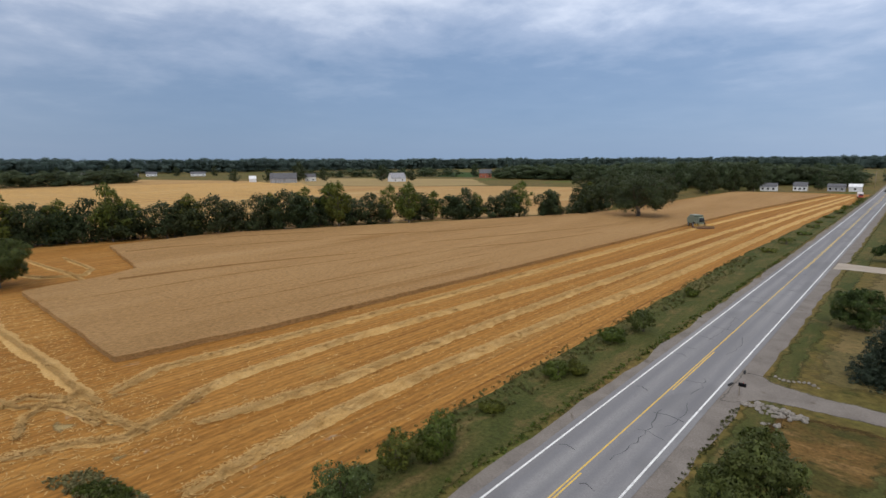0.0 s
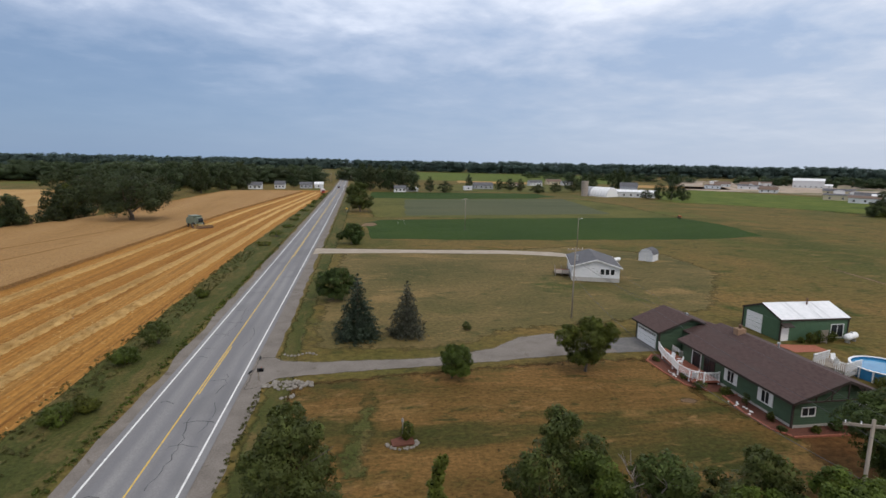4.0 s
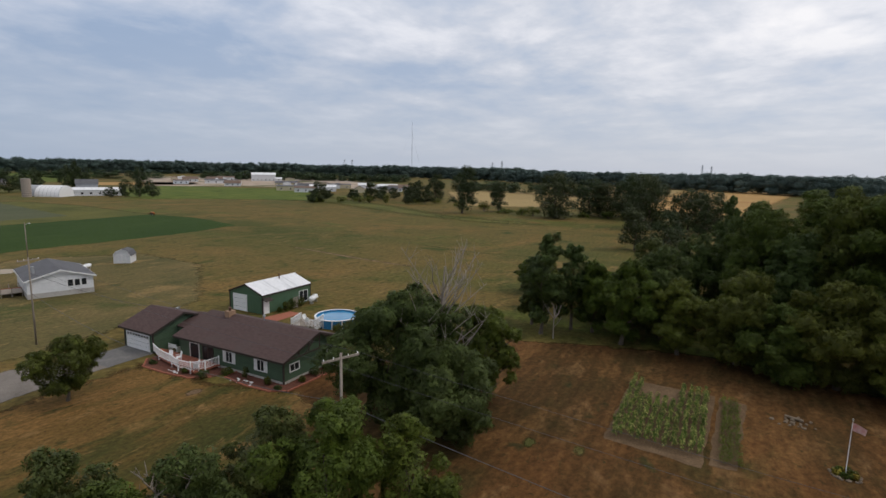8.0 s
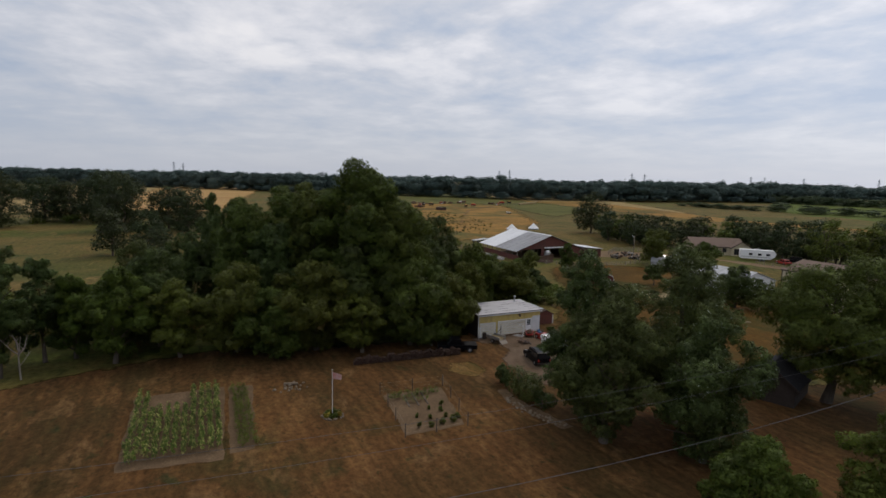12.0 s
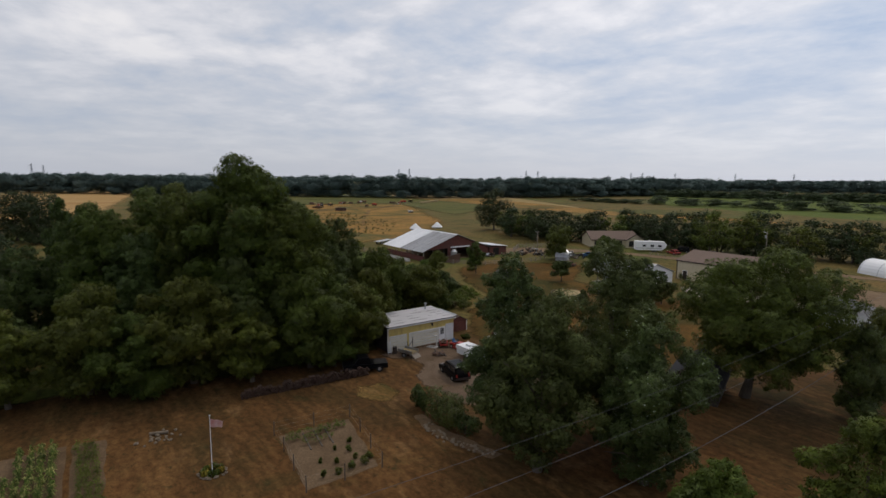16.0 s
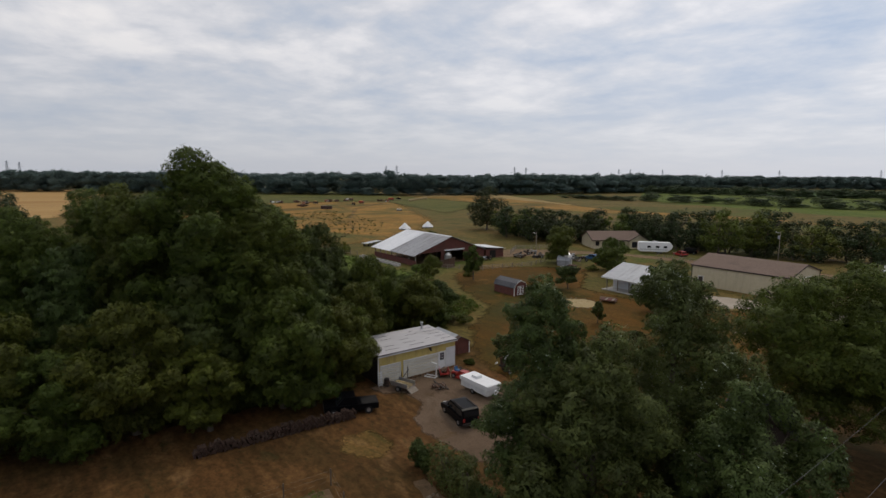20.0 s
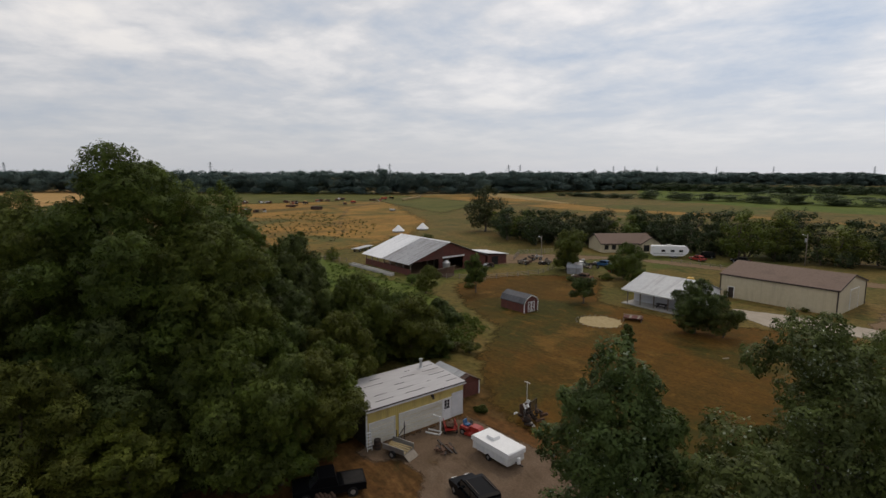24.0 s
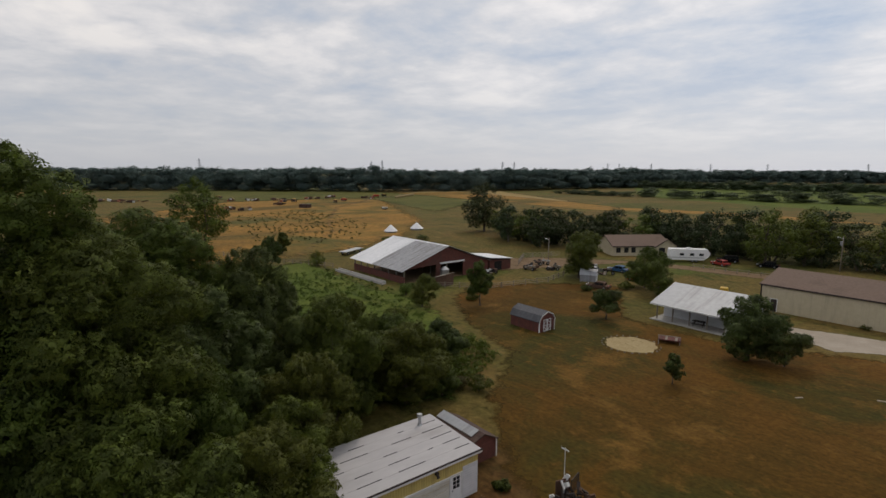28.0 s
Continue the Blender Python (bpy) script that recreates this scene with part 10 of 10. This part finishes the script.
part("boom", Shape().turned((1.4, 0, 1.1), (2.2, 0.5, 0.16), 0, 24), YELLOW_METAL, loader)
part("bucket", Shape().slab([(2.3, 0.2), (3.1, 0.1), (2.6, 0.9), (2.3, 0.9)], 1, -1.0, 1.0), RUST, loader)
for sx in (-1.0, 0.9):
    for s in (-1, 1):
        wheel(loader, sx, s * 0.85, 0.55, 0.55, 0.35, mat=YELLOW_METAL)
for k, (x, y, m) in enumerate([(84.5, -120, RUST), (87.5, -119, RED_PAINT), (78.5, -117, RUST)]):
    imp = thing("farm_implement", x, y, 0, 40 * k, "rusty farm implement on small wheels", "implement", "implements")
    part("beam", Shape().box(-1.5, 1.5, -0.1, 0.1, 0.6, 0.8), m, imp)
    for j in range(5):
        part("tine", Shape().rod((-1.2 + 0.6 * j, 0, 0.7), (-1.2 + 0.6 * j, 0.5, 0.05), 0.05, 0.03, 5), RUST, imp)
    for s in (-1, 1):
        wheel(imp, s * 1.2, -0.4, 0.35, 0.35, 0.18)
for x, y in ((203.5, -127.5), (205, -140.2)):
    b = thing("feed_bin", x, y, 0, 0, "white cone-topped feed bin behind the barn", "bin", "feed bins")
    part("drum", Shape().rod((0, 0, 0), (0, 0, 0.5), 2.2, 2.2, 16), GREY_METAL, b)
    part("cone", Shape().rod((0, 0, 0.5), (0, 0, 2.7), 2.6, 0.25, 16), WHITE_VINYL, b, "white conical roof")


def farm_wagon(x, y, rz, size, mat, label):
    ob = thing("farm_wagon", x, y, 0, rz, label, "wagon", "pasture wagons")
    w, d, h = (0.66 * v for v in size)
    part("box", Shape().slab([(-w / 2, 0.9), (w / 2, 0.9), (w / 2 + 0.2, 0.9 + h), (-w / 2 - 0.2, 0.9 + h)], 1, -d / 2, d / 2), mat, ob)
    part("load", Shape().lump((0, 0, 0.9 + h), (w * 0.45, d * 0.4, 0.5), int(x), 4, 8, 0.3), STRAW, ob)
    for sx in (-0.35, 0.35):
        for s in (-1, 1):
            wheel(ob, sx * w, s * d * 0.42, 0.5, 0.5, 0.3)


for k, (x, y, rz, sz, m, lb) in enumerate([(395, -170, 10, (6, 3, 2), BROWN_TRIM, "dark farm wagon out in the pasture"), (388, -205, 30, (5, 3, 1.6), RED_PAINT, "red farm wagon out in the pasture"), (372, -190, -20, (7, 3, 1.8), RUST, "rusty farm wagon out in the pasture"),
                                          (430, -120, 60, (6, 3, 2), RUST, "rusty farm wagon out in the pasture"), (440, -100, 0, (8, 3, 1.6), RUST, "rusty farm wagon out in the pasture"),
                                          (425, -262, 0, (7, 3, 1.8), BLACK_PAINT, "dark farm wagon out in the pasture"), (418, -250, 80, (7, 3, 2), RED_PAINT, "red farm wagon out in the pasture"), (300, -185, 15, (4, 2.5, 1.0), WHITE_TRIM, "pale hay wagon beside the track"), (385, -95, 30, (10, 3, 1.4), RUST, "rusty farm wagon out in the pasture"), (470, -140, 20, (10, 3, 1.4), RUST, "rusty farm wagon out in the pasture")]):
    farm_wagon(x, y, rz, sz, m, lb)
bunk = thing("hay_bale_row", 412, -275, 0, -52, "long row of tan round bales in the pasture", "bales")
for k in range(16):
    part("bale", Shape().rod((-24 + k * 3.1, -0.8, 0.9), (-24 + k * 3.1, 0.8, 0.9), 0.95, 0.95, 10), SAND, bunk)
rnd = random.Random(44)
for k, (x, y, n, spread) in enumerate([(482, -64, 12, 8), (470, -72, 9, 6), (452, -80, 12, 7), (340, -117, 8, 4), (346, -112, 6, 4), (436, -140, 9, 7), (428, -152, 12, 7), (418, -168, 10, 5), (402, -166, 7, 4), (424, -196, 8, 6), (432, -214, 10, 5), (440, -222, 7, 5), (408, -236, 9, 6), (372, -150, 6, 3)]):
    heap = thing("pasture_scrap", x, y, 0, 31 * k, "rusty row of old farm machinery and boards in the pasture", "scrap heap", "pasture scrap")
    for j in range(n):
        part("piece", Shape().turned((rnd.uniform(-spread, spread), rnd.uniform(-1.5, 1.5), rnd.uniform(0.4, 1.3)), (rnd.uniform(1.5, 4.5), rnd.uniform(0.6, 1.6), rnd.uniform(0.5, 1.8)), rnd.uniform(-30, 30), rnd.uniform(-12, 12)), (RUST, BROWN_TRIM, RUST, SAND, BRICK_RED, RUST, WHITE_TRIM, DARK_SHEET)[(j + k) % 8], heap)
hut2 = thing("pasture_hut", 340, -154, 0, 25, "low dark hut with a flat roof out in the pasture", "shed")
part("wall", Shape().box(-3.2, 3.2, -1.8, 1.8, 0, 2.0), DARK_SHEET, hut2)
part("roof", Shape().slab([(-2.2, 2.0), (2.2, 2.3), (2.2, 2.42), (-2.2, 2.12)], 0, -3.6, 3.6), OLD_METAL, hut2)
trough = thing("feed_trough", 138, -77.6, 0, 2, "long pale concrete feed trough beside the barn", "trough")
part("wall", Shape().box(-9.5, 9.5, -0.5, -0.3, 0, 0.7), CONCRETE, trough)
part("wall", Shape().box(-9.5, 9.5, 0.3, 0.5, 0, 0.55), CONCRETE, trough)
part("floor", Shape().box(-9.5, 9.5, -0.3, 0.3, 0, 0.2), CONCRETE, trough)
flat = thing("flatbed_wagon", 168, -92, 0, -60, "long pale flatbed wagon behind the barn", "wagon")
part("deck", Shape().box(-4.5, 4.5, -1.2, 1.2, 0.9, 1.05), STEEL, flat)
for sx in (-3, 3):
    for s in (-1, 1):
        wheel(flat, sx, s * 0.9, 0.45, 0.45, 0.25)


def rail_fence(line, step, height, label, rails=3):
    x0, y0 = line[0]
    ob = thing("farm_fence", x0, y0, 0, 0, label, "fence", "farm fences")
    for (ax, ay), (bx, by) in zip(line, line[1:]):
        d = math.hypot(bx - ax, by - ay)
        n = max(1, round(d / step))
        for k in range(n):
            x, y = ax + (bx - ax) * k / n - x0, ay + (by - ay) * k / n - y0
            part("post", Shape().rod((x, y, 0), (x, y, height), 0.09, 0.08, 6), POLE_WOOD, ob)
        for j in range(rails):
            z = height * (j + 1) / (rails + 0.5)
            part("rail", Shape().rod((ax - x0, ay - y0, z), (bx - x0, by - y0, z), 0.045, 0.045, 5, False), POLE_WOOD, ob)


rnd = random.Random(91)
for k, (x, y) in enumerate([(121.5, -113.5), (118.5, -117.5), (124.5, -120.5), (110.5, -118.6), (113.5, -125.5), (107.5, -122.4), (123.5, -102.5), (166.0, -118.0), (160.0, -112.5)]):
    heap = thing("scrap_heap", x, y, 0, 37 * k, "dark heap of old machinery parts and boards", "scrap heap", "scrap heaps")
    for j in range(9):
        part("piece", Shape().turned((rnd.uniform(-1.5, 1.5), rnd.uniform(-0.9, 0.9), rnd.uniform(0.25, 1.1)), (rnd.uniform(0.5, 2.2), rnd.uniform(0.15, 0.8), rnd.uniform(0.1, 0.7)), rnd.uniform(0, 180), rnd.uniform(-30, 30)), (RUST, BROWN_TRIM, RUBBER, POLE_WOOD, STEEL)[(j + k) % 5], heap)
    for s in (-1, 1):
        wheel(heap, s * 1.1, 0.9, 0.4, 0.4, 0.25)
for k, (x, y, r, h) in enumerate([(118.5, -76.5, 1.7, 2.2), (121.8, -79.0, 1.5, 1.6), (113.7, -59.4, 2.6, 3.6), (117.0, -62.5, 1.8, 2.2), (106.0, -66.0, 2.0, 2.4), (100.5, -106.0, 1.2, 1.1), (96.5, -113.0, 1.6, 1.5), (108.5, -84.0, 1.2, 1.0), (112.5, -87.5, 1.2, 0.9), (156.0, -76.5, 2.0, 2.2), (163.0, -79.5, 2.4, 2.6), (176.0, -122.0, 2.4, 2.4), (181.0, -112.0, 2.0, 1.8)]):
    bush(x, y, r, h, 600 + k, (LEAF_WARM, LEAF, LEAF_DARK)[k % 3], 700, 0.26, "leafy weedy bush at the edge of the farmyard", "farm_bush", "farm bushes")
rail_fence([(121, -84), (112.8, -92), (110, -106), (113, -116)], 2.6, 1.2, "weathered wooden rail fence along the farm lane")
rail_fence([(151, -78), (160, -74), (172, -66), (186, -62)], 2.4, 1.3, "dark wooden post fence behind the barn", 2)
rail_fence([(128, -116), (134, -124), (130, -134)], 2.4, 1.4, "rusty pipe corral beside the barn", 4)
rail_fence([(100, -146), (88, -147), (76, -148)], 2.4, 1.1, "low dark fence beside the farm lane", 2)


# masts and pylons on the skyline
def pylon(x, y, height, rz):
    ob = thing("pylon", x, y, 0, rz, "pale steel lattice pylon beyond the far woods", "pylon", "skyline pylons")
    w = height * 0.07
    for sx in (-1, 1):
        for sy in (-1, 1):
            part("leg", Shape().rod((sx * w, sy * w, 0), (sx * w * 0.25, sy * w * 0.25, height), 0.42, 0.3, 4), HAZE_STEEL, ob)
    for k in range(6):
        z0, z1 = height * k / 6, height * (k + 1) / 6
        a, b = w * (1 - 0.75 * k / 6), w * (1 - 0.75 * (k + 1) / 6)
        part("brace", Shape().rod((-a, -a, z0), (b, -b, z1), 0.2, 0.2, 4).rod((a, -a, z0), (-b, -b, z1), 0.2, 0.2, 4), HAZE_STEEL, ob)
    for f in (0.78, 0.9):
        part("crossarm", Shape().rod((-height * 0.15, 0, height * f), (height * 0.15, 0, height * f), 0.3, 0.3, 4), HAZE_STEEL, ob)
    return ob


first = pylon(*around(51.5, 1700), 48, 30)
for b, d, h in ((52.3, 1750, 46), (67.2, 1500, 44), (68.2, 1500, 48), (87.8, 1500, 46), (88.6, 1550, 44), (104.2, 1400, 46), (120.5, 1300, 42), (121.6, 1350, 44), (134.0, 1350, 42), (135.2, 1400, 42), (144.5, 1500, 40), (145.6, 1550, 40), (148.6, 1600, 40), (153.8, 1650, 40), (158.4, 1700, 40), (165.5, 1700, 40)):
    s = h / 48
    copy_thing(first, Matrix.LocRotScale((*around(b, d), 0), Euler((0, 0, radians(30 - b))), (s, s, s)))
radio = thing("radio_mast", *around(58.6, 1500), 0, 0, "tall thin radio mast on the skyline", "mast")
part("mast", Shape().rod((0, 0, 0), (0, 0, 150), 0.55, 0.4, 6), HAZE_STEEL, radio)
for k in range(3):
    a = k * 2.1
    part("guy_wire", Shape().rod((0, 0, 120), (60 * math.cos(a), 60 * math.sin(a), 0), 0.06, 0.06, 4), HAZE_STEEL, radio)


# ---- road cracks and patches ----
def crack(points, width, seed):
    rnd = random.Random(seed)
    line = wavy(points, 0.7, 0.22, seed, False)
    out = strip(line, [width * rnd.uniform(0.5, 1.4) for _ in line])
    me = bpy.data.meshes.new("tar_seam")
    me.from_pydata([(x, y, 0.0565) for x, y in out], [], [tuple(range(len(out)))])
    if me.polygons[0].normal.z < 0:
        me.flip_normals()
    me.materials.append(TAR)
    tagged(new("tar_seam", me), "dark tar-sealed crack across the asphalt", "road crack", "road cracks", "structure")


rnd = random.Random(9)
y = 24.0
k = 0
while y < 150:
    side = rnd.choice((-1, 1))
    x = ROAD_X + (0.1 if side > 0 else -3.4)
    x1 = x + rnd.uniform(1.5, 3.3)
    crack([(x + rnd.uniform(0, 0.6), y), ((x + x1) / 2, y + rnd.uniform(-0.4, 0.4)), (x1, y + rnd.uniform(-0.5, 0.5))], 0.03 + 0.0003 * y, k)
    y += rnd.uniform(3.0, 7.5)
    k += 1
for x, y0, y1 in ((-15.0, 36, 47), (-14.2, 52, 57), (-13.7, 44, 50), (-17.6, 70, 84), (-14.5, 66, 74)):
    crack([(x, y0), (x + 0.5, (y0 + y1) / 2), (x - 0.1, y1)], 0.03, k)
    k += 1
